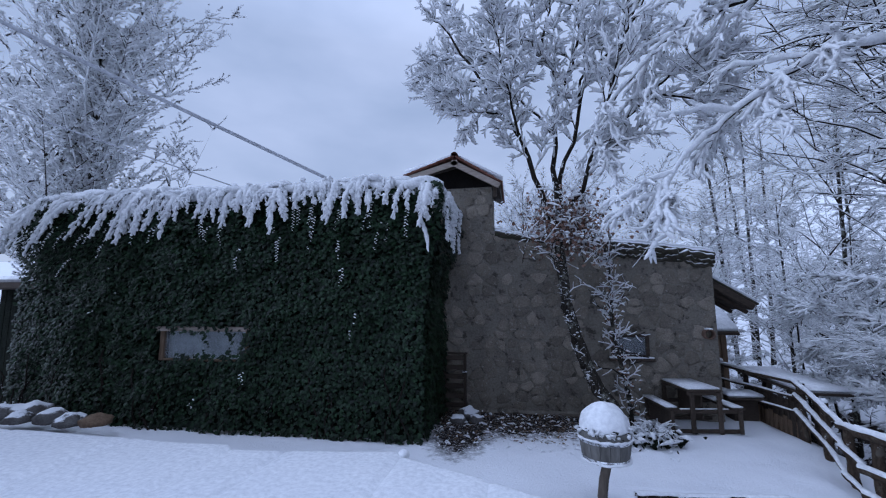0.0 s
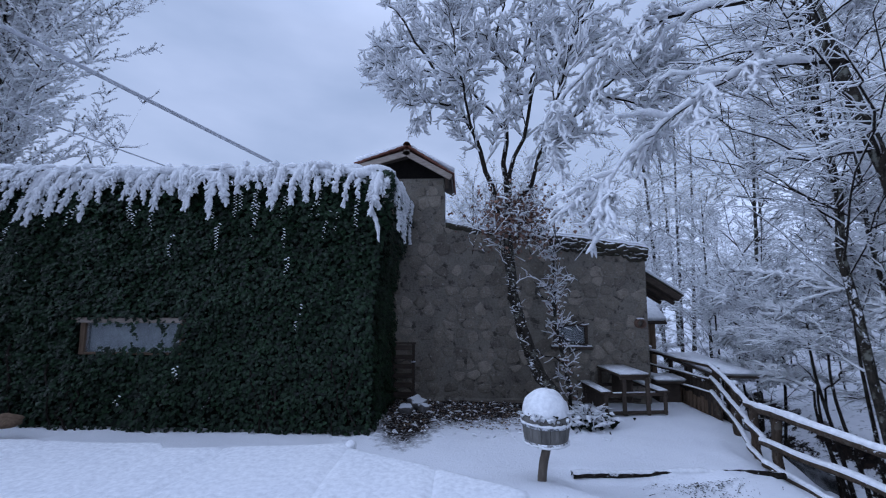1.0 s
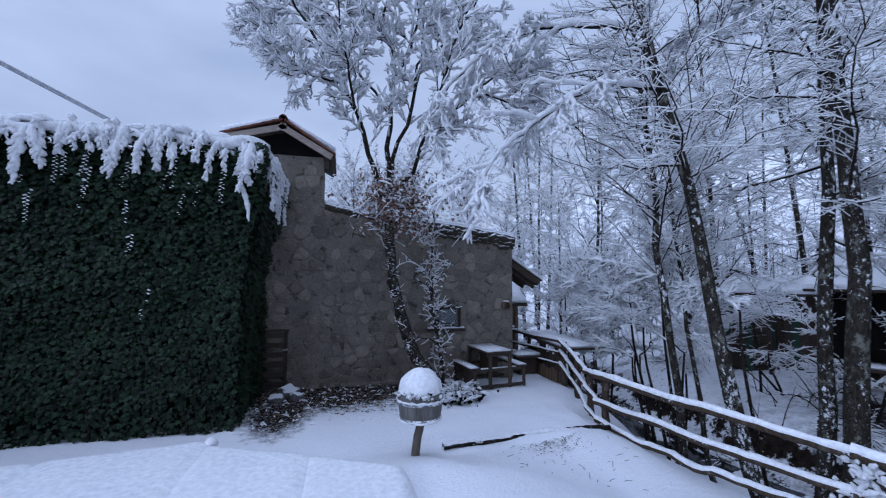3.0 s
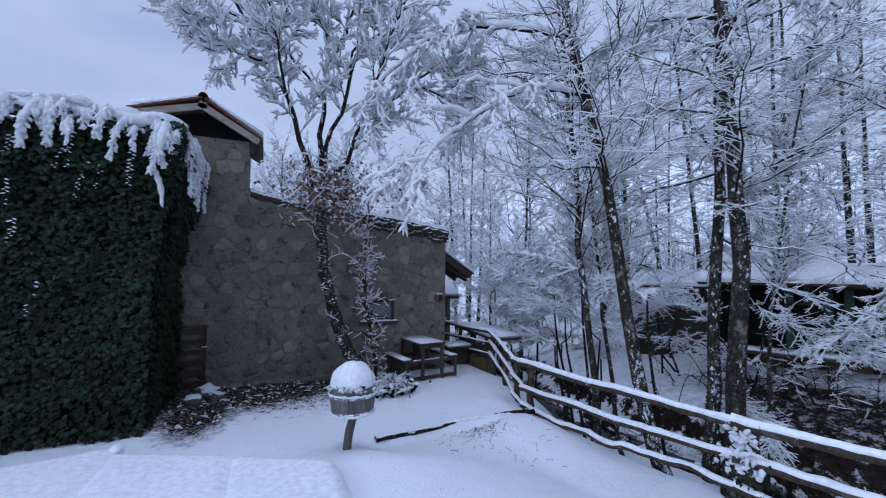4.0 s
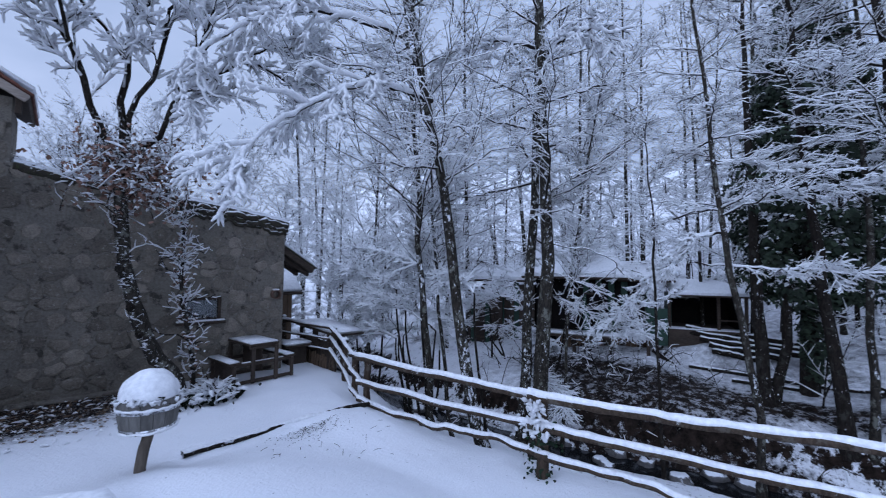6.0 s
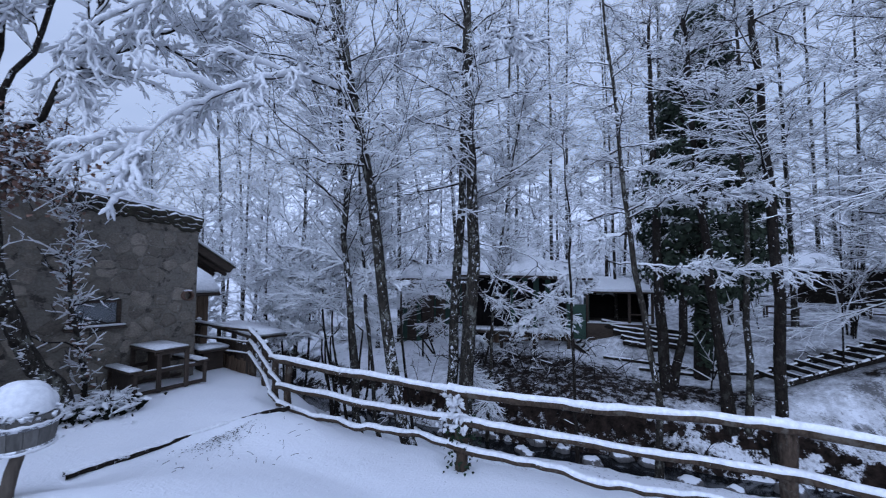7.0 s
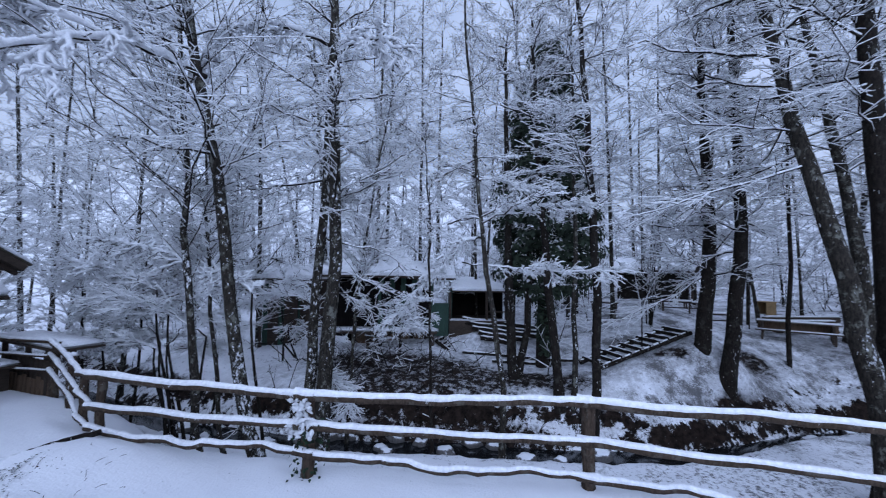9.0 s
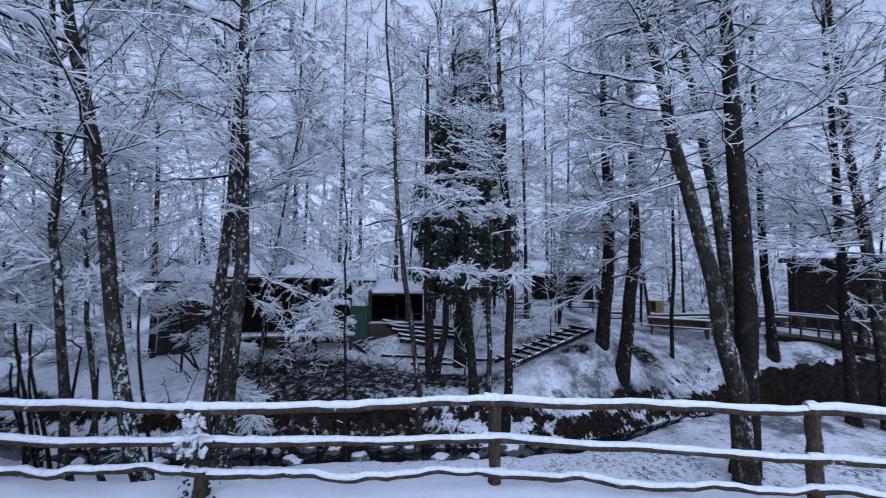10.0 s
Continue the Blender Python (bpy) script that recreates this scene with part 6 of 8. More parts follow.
def wall_shrub():
    """A thin climbing shrub trained up the wall beside the tree, and brush at its foot."""
    rng = np.random.default_rng(61)
    e = empty("shrub", (0, 0, 0), "thin snowy shrub growing up before the wall", "shrub")
    s = Soup()
    k = np.linspace(0, 1, 16)
    T = np.stack([-1.95 - 0.35 * k + 0.05 * np.sin(k * 9), -0.9 + 0 * k, -0.1 + 3.6 * k], 1)
    s.tube(T, np.linspace(0.045, 0.02, 16), 7, 2)
    S1 = np.concatenate([sprout(rng, T[None], 13, 0.12, 0.95, 74, 0.85, 5, 0.0, 3, 0.06, 0.2), sprout(rng, T[None], 46, 0.08, 0.98, 60, 0.34, 5, 0.1, 3, 0.10, 0.2)])
    m = len(S1)
    s.prisms(S1, np.full(m, 0.009), np.full(m, 0.020), np.full(m, 0.007), share=60, bare=10)
    S2 = sprout(rng, S1, 5, 0.15, 1, 45, 0.20, 3, 0.05, 1, 0.06, 0.3)
    m = len(S2)
    s.prisms(S2, np.full(m, 0.008), np.full(m, 0.018), np.full(m, 0.005), share=45, bare=8)
    child("branchwork", s.build("shrub", [M_SNOWF, M_TWIG, M_BARK]), e)
    # withered leaves and clots of snow held along the stem
    n = 260
    u = rng.random(n)
    q = np.stack([np.interp(u, k, T[:, j]) for j in range(3)], 1) + rng.normal(0, 1, (n, 3)) * np.array([0.09, 0.07, 0.03])
    child("leaves", leaf_mesh("shrub_leaves", rng, q, rng.normal(0, 1, (n, 3)), 0.025, 0.05, M_DRY), e, "withered brown leaves")["kind"] = "stuff"
    sn = Soup()
    q = q[:150] + np.array([0, -0.03, 0.02])
    d = rng.normal(0, 0.03, (150, 3)) * np.array([1, 1, 0.4])
    sn.tube(np.stack([q - d, q + (0, 0, 0.01), q + d], 1), np.outer(rng.uniform(0.008, 0.024, 150), [0.3, 1, 0.3]), 6, 0)
    child("snow", sn.build("shrub_snow", [M_SNOWF]), e)["kind"] = "stuff"
    for (cx, cy, n, h, sd) in ((-1.85, -1.75, 22, 0.26, 1), (-2.2, -1.6, 12, 0.22, 2), (-1.65, -1.5, 12, 0.30, 3)):
        rg = np.random.default_rng(70 + sd)
        b = empty("brush", (cx, cy, 0.0), "low tangle of dark twigs and leaves under snow clots", "shrub", "brush at the tree's foot")
        s = Soup()
        d = np.stack([rg.normal(0, 0.19, n), rg.normal(0, 0.15, n), rg.uniform(0.4, 1.0, n) * h], 1)
        k = np.linspace(0, 1, 5)
        P = d[:, None] * k[None, :, None]
        P[..., 2] = d[:, 2:3] * np.sin(k * 1.9)[None]
        s.twigs(P, np.full(n, 0.010), np.full(n, 0.018), np.full(n, 0.030))
        S2 = sprout(rg, P, 4, 0.3, 1, 50, 0.2, 3, 0.0, 1, 0.1, 0.3)
        m = len(S2)
        s.twigs(S2, np.full(m, 0.008), np.full(m, 0.016), np.full(m, 0.028))
        child("branchwork", s.build("brush", [M_SNOWF, M_TWIG]), b)
        q = np.stack([rg.normal(0, 0.2, 90), rg.normal(0, 0.16, 90), rg.uniform(0.02, h * 0.7, 90)], 1)
        child("leaves", leaf_mesh("brush_leaves", rg, q, rg.normal(0, 1, (90, 3)), 0.05, 0.1, M_IVYBACK), b)["kind"] = "stuff"
        s = Soup()
        q = np.stack([rg.normal(0, 0.22, 34), rg.normal(0, 0.18, 34), rg.uniform(0.05, h * 0.8, 34)], 1)
        d = rg.normal(0, 0.07, (34, 3)) * np.array([1, 1, 0.3])
        s.tube(np.stack([q - d, q + (0, 0, 0.02), q + d], 1), np.outer(rg.uniform(0.015, 0.045, 34), [0.3, 1, 0.3]), 7, 0)
        child("snow", s.build("brush_snow", [M_SNOWF]), b)["kind"] = "stuff"


wall_shrub()


def heavy_branch(e, name, main, r, kids, seed, sub=5, slen=0.55, fat=1.0, tw=4, tlen=0.2, droop=-0.35, kid=None, ulo=0.22, snow=None):
    """A long bough bowed down by thick snow, child of tree e."""
    rng = np.random.default_rng(seed)
    q = np.array(main, float)
    c = np.concatenate([[0], np.cumsum(np.linalg.norm(np.diff(q, axis=0), axis=1))])
    n = 26
    t = np.linspace(0, c[-1], n)
    P = np.stack([np.interp(t, c, q[:, j]) for j in range(3)], 1)
    P[1:-1] = (P[:-2] + 2 * P[1:-1] + P[2:]) / 4
    P[2:] += rng.normal(0, 0.018, (n - 2, 3))
    R = np.linspace(r, r * 0.25, n)
    s = Soup()
    s.tube(P, R, 7, 1)
    ease = np.minimum(1, np.linspace(0.15, 6.0, n))
    snowcap(rng, s, P[None], ((R * 1.1 + 0.026 * fat) * ease)[None], 0, 8, 1.0, 0.65)
    K = sprout(rng, P[None], kids, ulo, 1.0, 42, c[-1] * (kid or (0.24 if droop < -0.2 else 0.26)), 8, droop, 0.5, 0.05, 0.45)
    RK = np.full(len(K), r * 0.34)[:, None] * np.linspace(1, 0.4, 8)[None]
    s.tube(K, RK, 6, 1)
    snowcap(rng, s, K, RK * 1.3 + 0.026 * fat, 0, 7, 1.0, 0.6)
    S = sprout(rng, K, sub, 0.2, 1.0, 40, slen, 6, droop * 0.8, 0.5, 0.06, 0.4)
    m = len(S)
    if fat < 0.5:
        # light snow: long fine twigs in a flat fan
        S = sprout(rng, K, sub * 2, 0.1, 1.0, 40, slen * 1.15, 5, droop, 0.35, 0.03, 0.45)
        m = len(S)
        s.prisms(S, rng.uniform(0.006, 0.009, m) * (0.6 + 1.5 * fat), rng.uniform(0.014, 0.022, m) * (0.6 + 1.5 * fat), np.full(m, 0.004), share=40, bare=2)
        W = sprout(rng, S, tw, 0.1, 1.0, 46, tlen * 0.75, 2, -0.03, 0.45, 0.03, 0.4)
        m = len(W)
        s.prisms(W, rng.uniform(0.0045, 0.007, m) * (0.6 + 1.5 * fat), rng.uniform(0.011, 0.017, m) * (0.6 + 1.5 * fat), np.full(m, 0.003), share=20, bare=2)
        child(name, s.build(name, [M_TWIGSNOW, M_TWIG]), e, "bough bent under snow in flat fans of twigs")
        return
    s.tube(S + np.array([0, 0, 0.01]), 0.025 * fat * np.array([[0.8, 1.1, 1.05, 1, 0.9, 0.3]]) * rng.uniform(0.75, 1.25, (m, 6)), 6, 0)
    s.twigs(S - np.array([0, 0, 0.014]), np.full(m, 0.012), np.full(m, 0.008), np.full(m, 0.008), 1, 1, True)
    W = sprout(rng, S, tw, 0.2, 1.0, 45, tlen, 3, droop * 0.6, 0.8, 0.08, 0.3)
    m = len(W)
    s.tube(W, 0.018 * fat * np.array([[0.9, 1.1, 0.4]]) * rng.uniform(0.75, 1.25, (m, 3)), 5, 0)
    child(name, s.build(name, [snow or M_SNOWF, M_TWIG]), e, "bough bent under thick snow")


LEAN_LABEL = "leaning mottled grey trunk with bare snowy crown beyond the fence"
tA = plant_tree(101, (0, 0, 0), LEAN_LABEL, "trees along the stream", line=[(2.55, -4.3, -1.7), (2.3, -4.1, -1.0), (2.05, -3.87, 1.0), (1.93, -3.7, 2.6), (1.78, -3.55, 4.3), (1.5, -3.3, 6.0), (1.25, -3.05, 7.9), (0.9, -2.7, 10.5), (0.7, -2.4, 13)], r0=0.13, nl=22, stop=0.74, start=0.38, ll=3.0, ang=80, ns=16, ntw=8, tl=0.30, bend=0.0)
heavy_branch(tA, "bough", [(1.62, -3.4, 5.75), (0.99, -3.4, 5.73), (0.25, -3.5, 5.67), (-0.44, -3.6, 5.34), (-1.02, -3.7, 4.85), (-1.51, -3.85, 4.49), (-1.9, -4.0, 4.11), (-2.27, -4.15, 3.68), (-2.5, -4.25, 3.38)], 0.045, 20, 5, 5, 0.36, 1.15, 4, 0.17)
heavy_branch(tA, "bough", [(1.34, -3.15, 7.05), (0.78, -3.0, 7.08), (0.27, -2.9, 7.08), (-0.24, -2.8, 7.04), (-0.71, -2.7, 6.93), (-1.07, -2.65, 6.79), (-1.65, -2.55, 6.47), (-1.93, -2.5, 6.13), (-2.25, -2.45, 5.84), (-2.46, -2.4, 5.39), (-2.62, -2.4, 5.05)], 0.05, 20, 6, 5, 0.38, 1.15, 4, 0.17, -0.28)
heavy_branch(tA, "bough", [(1.3, -3.1, 7.8), (0.9, -4.2, 8.0), (0.2, -5.2, 7.7), (-0.6, -6.0, 7.2), (-1.2, -6.6, 6.7)], 0.04, 16, 7, 5, 0.38, 1.0, 4, 0.17)
tC = plant_tree(102, (0, 0, 0), "slim dark trunk with many fine snowy branches beyond the fence", "trees along the stream", line=[(2.2, -3.1, -1.7), (2.1, -2.98, -1.1), (2.0, -2.9, 0.9), (1.88, -2.78, 2.7), (1.78, -2.68, 5.0), (1.6, -2.5, 8.0), (1.5, -2.3, 10.5)], r0=0.08, nl=27, stop=0.74, start=0.30, ll=4.2, ang=46, ns=12, ntw=6, tl=0.26, bend=0.06)
tC2 = plant_tree(103, (0, 0, 0), "slender sapling beside the stream with snowy twigs", "trees along the stream", line=[(2.75, -3.1, -1.7), (2.6, -2.95, -1.2), (2.5, -2.83, 0.85), (2.35, -2.7, 3.3), (2.3, -2.4, 6.5)], r0=0.05, nl=24, stop=0.74, start=0.4, ll=1.8, ang=50, ns=16, ntw=8, tl=0.30)
tB = plant_tree(104, (0, 0, 0), "tall straight mottled trunk with snow clinging to its bark", "trees along the stream", line=[(3.7, -4.55, -1.75), (3.75, -4.6, 0.0), (3.82, -4.72, 2.66), (3.8, -4.66, 4.3), (3.72, -4.58, 7.8), (3.7, -4.5, 12)], r0=0.17, nl=21, stop=0.74, start=0.38, ll=2.8, ang=80, ns=16, ntw=8, tl=0.30, bend=0.0)
tB2 = plant_tree(105, (0, 0, 0), "tall straight mottled trunk with snow clinging to its bark", "trees along the stream", line=[(3.85, -4.05, -1.75), (3.9, -4.09, -0.2), (3.97, -4.2, 2.7), (4.0, -4.25, 4.45), (4.05, -4.3, 6.2), (4.1, -4.3, 10.5)], r0=0.13, nl=20, stop=0.74, start=0.38, ll=2.6, ang=80, ns=16, ntw=8, tl=0.30, bend=0.0)
heavy_branch(tB, "bough", [(3.75, -4.56, 7.22), (3.0, -4.22, 7.24), (2.6, -3.73, 7.26), (2.3, -3.24, 7.0), (2.0, -2.8, 6.5)], 0.04, 14, 8, 5, 0.38, 1.0, 4, 0.17)
heavy_branch(tB, "bough", [(3.75, -4.67, 7.1), (3.2, -5.78, 6.85), (3.0, -6.13, 6.68), (2.7, -6.8, 6.2)], 0.035, 12, 9, 5, 0.36, 0.9, 4, 0.17)
tF = plant_tree(106, (0, 0, 0), "slender forked sapling with few snowy twigs", "trees along the stream", line=[(4.75, -4.5, -1.2), (4.7, -4.65, 1.0), (4.78, -4.75, 2.4), (4.85, -4.9, 3.4), (4.98, -5.1, 5.0), (5.05, -5.3, 6.3)], r0=0.045, nl=24, start=0.4, ll=2.0, ang=38, ns=16, ntw=8, tl=0.30, bend=0.1)
FAR_BARK = [M_BARKD, M_TWIG, M_TWIGSNOW]
tG = plant_tree(107, (0, 0, 0), "tall thin dark trunk on the far bank of the stream", "trees on the far bank", mats=FAR_BARK, line=[(6.97, -9.88, -0.9), (6.97, -9.98, 0.4), (6.97, -10.04, 1.28), (6.97, -9.95, 2.99), (6.97, -9.83, 5.03), (6.97, -9.69, 7.28), (6.97, -9.53, 9.61), (6.97, -9.4, 13)], r0=0.115, nl=40, start=0.35, ll=2.8, ang=72, ns=16, ntw=8, tl=0.30, bend=0.0)
for sd, pts, r, lab in (
        (108, ((5.35, -8.07, -1.75), (5.35, -8.06, -0.02), (5.35, -7.86, 1.29), (5.35, -7.68, 2.58), (5.35, -7.5, 4.0), (5.35, -7.3, 6.2), (5.3, -7.1, 9.0)), 0.075, "slim leaning trunk rising from beside the stream"),
        (109, ((8.0, -7.81, -0.85), (8.01, -7.70, 0.3), (8.01, -7.64, 1.09), (8.01, -7.62, 2.39), (8.0, -7.55, 5.0), (8.0, -7.5, 9.0)), 0.14, "stout dark trunk of a forked pair"),
        (112, ((8.1, -7.85, -0.85), (8.2, -8.05, 0.2), (8.24, -8.15, 0.76), (8.24, -8.21, 2.4), (8.3, -8.2, 5.0), (8.3, -8.2, 9.0)), 0.11, "dark trunk leaning from a forked pair"),
        (110, ((7.06, -9.12, -0.85), (7.06, -9.05, 0.0), (7.06, -8.98, 0.66), (7.06, -8.82, 2.1), (7.06, -8.69, 3.58), (7.1, -8.5, 6.0), (7.1, -8.4, 9.0)), 0.12, "dark ivy-flecked trunk on the far bank"),
        (111, ((7.15, -9.43, -0.85), (7.15, -9.48, 0.67), (7.15, -9.48, 2.11), (7.15, -9.45, 5.0), (7.1, -9.4, 9.0)), 0.075, "thin pale-flecked trunk on the far bank")):
    t = plant_tree(sd, (0, 0, 0), lab, "trees on the far bank", mats=TRUNK_MATS if sd in (108, 111) else FAR_BARK, line=list(pts), r0=r, nl=22 if sd in (108, 111) else 10, start=0.45 if sd in (108, 111) else 0.7, ll=2.2, ang=70, ns=14, ntw=7, tl=0.30, bend=-0.02)
    if sd == 108:
        slim_tree = t
R_LABEL = "leaning snow-flecked trunk rising from the lower bank"
plant_tree(113, (0, 0, 0), R_LABEL, "trees by the lower bank", line=[(5.1, -14.35, -1.7), (5.15, -14.3, -0.5), (5.3, -13.98, 2.2), (5.5, -13.45, 4.55), (5.7, -12.8, 8.4), (5.8, -12.4, 11)], r0=0.19, nl=38, start=0.45, ll=4.4, ang=80, ns=16, ntw=8, tl=0.30, bend=0.0)
plant_tree(118, (0, 0, 0), R_LABEL, "trees by the lower bank", line=[(8.5, -15.85, -1.6), (8.5, -15.8, 0.17), (8.5, -15.64, 1.92), (8.5, -15.49, 3.45), (8.5, -15.05, 6.35), (8.5, -14.5, 9.91), (8.5, -14.2, 12)], r0=0.17, nl=38, start=0.45, ll=4.4, ang=80, ns=16, ntw=8, tl=0.30, bend=0.0)
plant_tree(114, (0, 0, 0), R_LABEL, "trees by the lower bank", line=[(9.0, -19.5, -1.4), (9.0, -19.3, 1.7), (9.0, -19.05, 3.9), (9.0, -18.8, 6.0), (9.0, -18.5, 10.0), (9.0, -18.4, 12)], r0=0.17, nl=44, start=0.32, ll=4.4, ang=80, ns=16, ntw=8, tl=0.30, bend=0.0)
plant_tree(115, (0, 0, 0), "stout smooth dark trunk on the lower bank", "trees by the lower bank", mats=[M_BARKD, M_TWIG, M_TWIGSNOW], line=[(5.6, -14.5, -1.75), (5.58, -14.55, -1.4), (5.55, -14.6, 2.2), (5.58, -14.5, 4.5), (5.65, -14.4, 8.2), (5.6, -14.3, 12)], r0=0.23, nl=38, start=0.45, ll=4.4, ang=80, ns=16, ntw=8, tl=0.30, bend=0.0)
plant_tree(116, (0, 0, 0), "dark trunk with snow heaped round its roots", "trees on the far bank", mats=[M_BARKD, M_TWIG, M_TWIGSNOW], line=[(9.5, -13.13, -1.1), (9.5, -13.22, -0.4), (9.5, -13.42, 1.3), (9.5, -13.61, 3.41), (9.5, -13.5, 8.0), (9.5, -13.4, 11)], r0=0.21, nl=40, start=0.3, ll=3.0, ang=74, ns=16, ntw=8, tl=0.30, bend=0.0)
plant_tree(117, (0, 0, 0), "dark ivy-grown trunk above the timber stairs", "trees on the far bank", mats=[M_BARKD, M_TWIG, M_TWIGSNOW], line=[(9.9, -12.7, -0.4), (9.95, -12.78, 0.5), (10.0, -13.0, 3.37), (10.0, -12.9, 6.0), (10.0, -12.8, 10)], r0=0.22, nl=46, start=0.25, ll=3.0, ang=74, ns=16, ntw=8, tl=0.30, bend=0.0)
for sd, x0, y0, x1, y1, r in ((119, 9.3, -18.9, 9.4, -18.7, 0.14), (121, 12.0, -18.5, 12.1, -18.2, 0.15), (122, 4.72, -6.7, 4.7, -6.5, 0.04)):
    z0 = gz(x0, y0) - 0.15
    plant_tree(sd, (0, 0, 0), "bare dark trunk in the snowy wood" if r > 0.1 else "thin bare sapling on the lower bank", "trees in the wood", mats=[M_BARKD, M_TWIG, M_TWIGSNOW], line=[(x0, y0, z0), ((x0 + x1) / 2, (y0 + y1) / 2, z0 + 3), (x1, y1, z0 + (9 if r > 0.1 else 6)), (x1, y1 + 0.1, z0 + (12 if r > 0.1 else 7))], r0=r, nl=40 if r > 0.1 else 12, start=0.3, ll=3.0 if r > 0.1 else 1.5, ang=68, ns=16, ntw=8, tl=0.30)


def reach(seed, main, r, kids, lab, group="reaching snowy boughs", fat=0.27):
    """A low bough with flat fans of laden twigs, on a thin stem of its own."""
    e = empty("sapling", (0, 0, 0), lab, "tree", group)
    x, y, z = main[0]
    s = Soup()
    g = gz(x, y) - 0.1
    k = np.linspace(0, 1, 8)
    rng = np.random.default_rng(seed + 5)
    dx, dy = rng.normal(0, 0.35, 2)
    s.tube(np.stack([x + dx * (1 - k) ** 1.5 + 0.04 * np.sin(k * 6), y + dy * (1 - k) ** 1.5, g + (z - g) * k], 1), np.linspace(r * 1.3, r * 0.6, 8), 7, 0)
    child("trunk", s.build("trunk", [M_BARKD]), e)
    if fat < 0.5:
        heavy_branch(e, "bough", main, r * 0.5, int(kids * 1.25), seed, 4, 0.46, fat, 4, 0.22, -0.05)
    else:
        heavy_branch(e, "bough", main, r * 0.5, int(kids * 1.4), seed, 6, 0.30, fat, 5, 0.13, -0.08, 0.24, 0.05, M_TWIGSNOW)


heavy_branch(slim_tree, "bough", [(5.35, -7.6, 3.05), (5.4, -7.31, 3.09), (5.4, -6.78, 2.67), (5.4, -6.24, 2.07), (5.4, -5.7, 1.54), (5.4, -5.29, 1.0)], 0.026, 42, 201, 5, 0.26, 0.72, 5, 0.11, -0.10, 0.17, 0.04, M_TWIGSNOW)
heavy_branch(slim_tree, "bough", [(5.35, -7.1, 2.5), (5.6, -7.4, 2.43), (5.6, -8.42, 2.37), (5.6, -9.34, 2.31), (5.6, -10.49, 2.36)], 0.016, 34, 202, 3, 0.30, 0.40, 4, 0.16, -0.02, 0.13)
heavy_branch(slim_tree, "bough", [(5.5, -6.67, 3.40), (5.6, -7.56, 3.67), (5.7, -8.71, 3.79), (5.8, -9.84, 3.78)], 0.018, 34, 203, 3, 0.30, 0.44, 4, 0.16, -0.02, 0.16)
heavy_branch(slim_tree, "bough", [(5.35, -7.3, 4.5), (5.6, -7.7, 4.45), (5.7, -8.58, 4.22), (5.8, -9.3, 4.15)], 0.015, 20, 206, 3, 0.32, 0.34, 4, 0.18, -0.02, 0.2)
reach(206, [(2.45, -2.7, 0.9), (2.0, -1.9, 1.5), (1.7, -1.2, 1.7), (1.5, -0.4, 1.6)], 0.03, 11, "bough bowed with snow behind the fence")
reach(207, [(2.7, -1.0, 0.6), (2.5, -0.2, 1.6), (2.3, 0.6, 2.0), (2.1, 1.4, 2.0)], 0.03, 14, "bough bowed with snow behind the fence")
reach(208, [(3.0, -0.8, 0.5), (3.0, -1.6, 1.2), (2.9, -2.3, 1.3), (2.8, -2.9, 1.1)], 0.03, 13, "bough bowed with snow behind the fence")
for i, main in enumerate((
        [(3.85, -4.6, 2.4), (4.0, -4.6, 2.29), (4.3, -4.95, 2.13), (4.6, -5.57, 1.83), (4.8, -6.27, 1.5), (4.9, -6.68, 1.29)],
        [(3.85, -4.6, 2.1), (4.3, -4.84, 1.65), (4.6, -5.33, 1.28), (4.8, -5.9, 0.89)],
        [(3.85, -4.65, 2.9), (4.2, -5.6, 2.7), (4.4, -6.05, 2.44), (4.5, -5.49, 2.07), (4.6, -4.91, 1.51), (4.7, -4.47, 0.8)])):
    heavy_branch(tB, "bough", main, 0.012, 11, 270 + i, 3, 0.26, 0.10, 3, 0.13, -0.04, 0.18)
reach(210, [(5.3, -3.6, 0.6), (4.9, -3.2, 1.5), (4.5, -2.6, 1.7), (4.2, -2.0, 1.4)], 0.03, 15, "thicket of snowy twigs by the stream")


CLOSE_FANS = (((2.3, -1.4, 1.77), (2.3, 1.25, 2.32)), ((2.3, -1.78, 1.28), (2.3, 0.88, 1.33)), ((2.3, -1.41, 0.58), (2.3, 1.2, 0.52)), ((2.3, -2.35, 2.33), (2.3, 0.29, 2.83)), ((2.3, -4.01, 1.81), (2.3, -2.92, 2.13)))
FANS = (((3.3, 3.03, 2.3), (3.3, -0.63, 1.9)), ((3.3, 2.1, 1.28), (3.3, -1.64, 1.74)), ((3.3, 3.24, 0.47), (3.3, -0.39, 0.62)), ((3.3, 0.51, 2.66), (3.3, -2.54, 2.18)))


def bank_fans():
    """Low flat boughs, white with snow, among the trunks north along the stream."""
    rng = np.random.default_rng(66)
    for i in range(6):
        x, y = rng.uniform(3.6, 7.0), rng.uniform(-4.2, 1.2)
        z = gz(x, y) + rng.uniform(0.9, 3.2)
        a = rng.uniform(3.6, 5.4)
        L = rng.uniform(1.4, 2.2)
        d = np.array([math.cos(a), math.sin(a), 0])
        reach(220 + i, [tuple(np.array([x, y, z]) + d * L * k + np.array([0, 0, 0.25 * k - 0.55 * k * k])) for k in (0, 0.33, 0.66, 1.0)], 0.028, 11, "flat bough white with snow among the trunks")


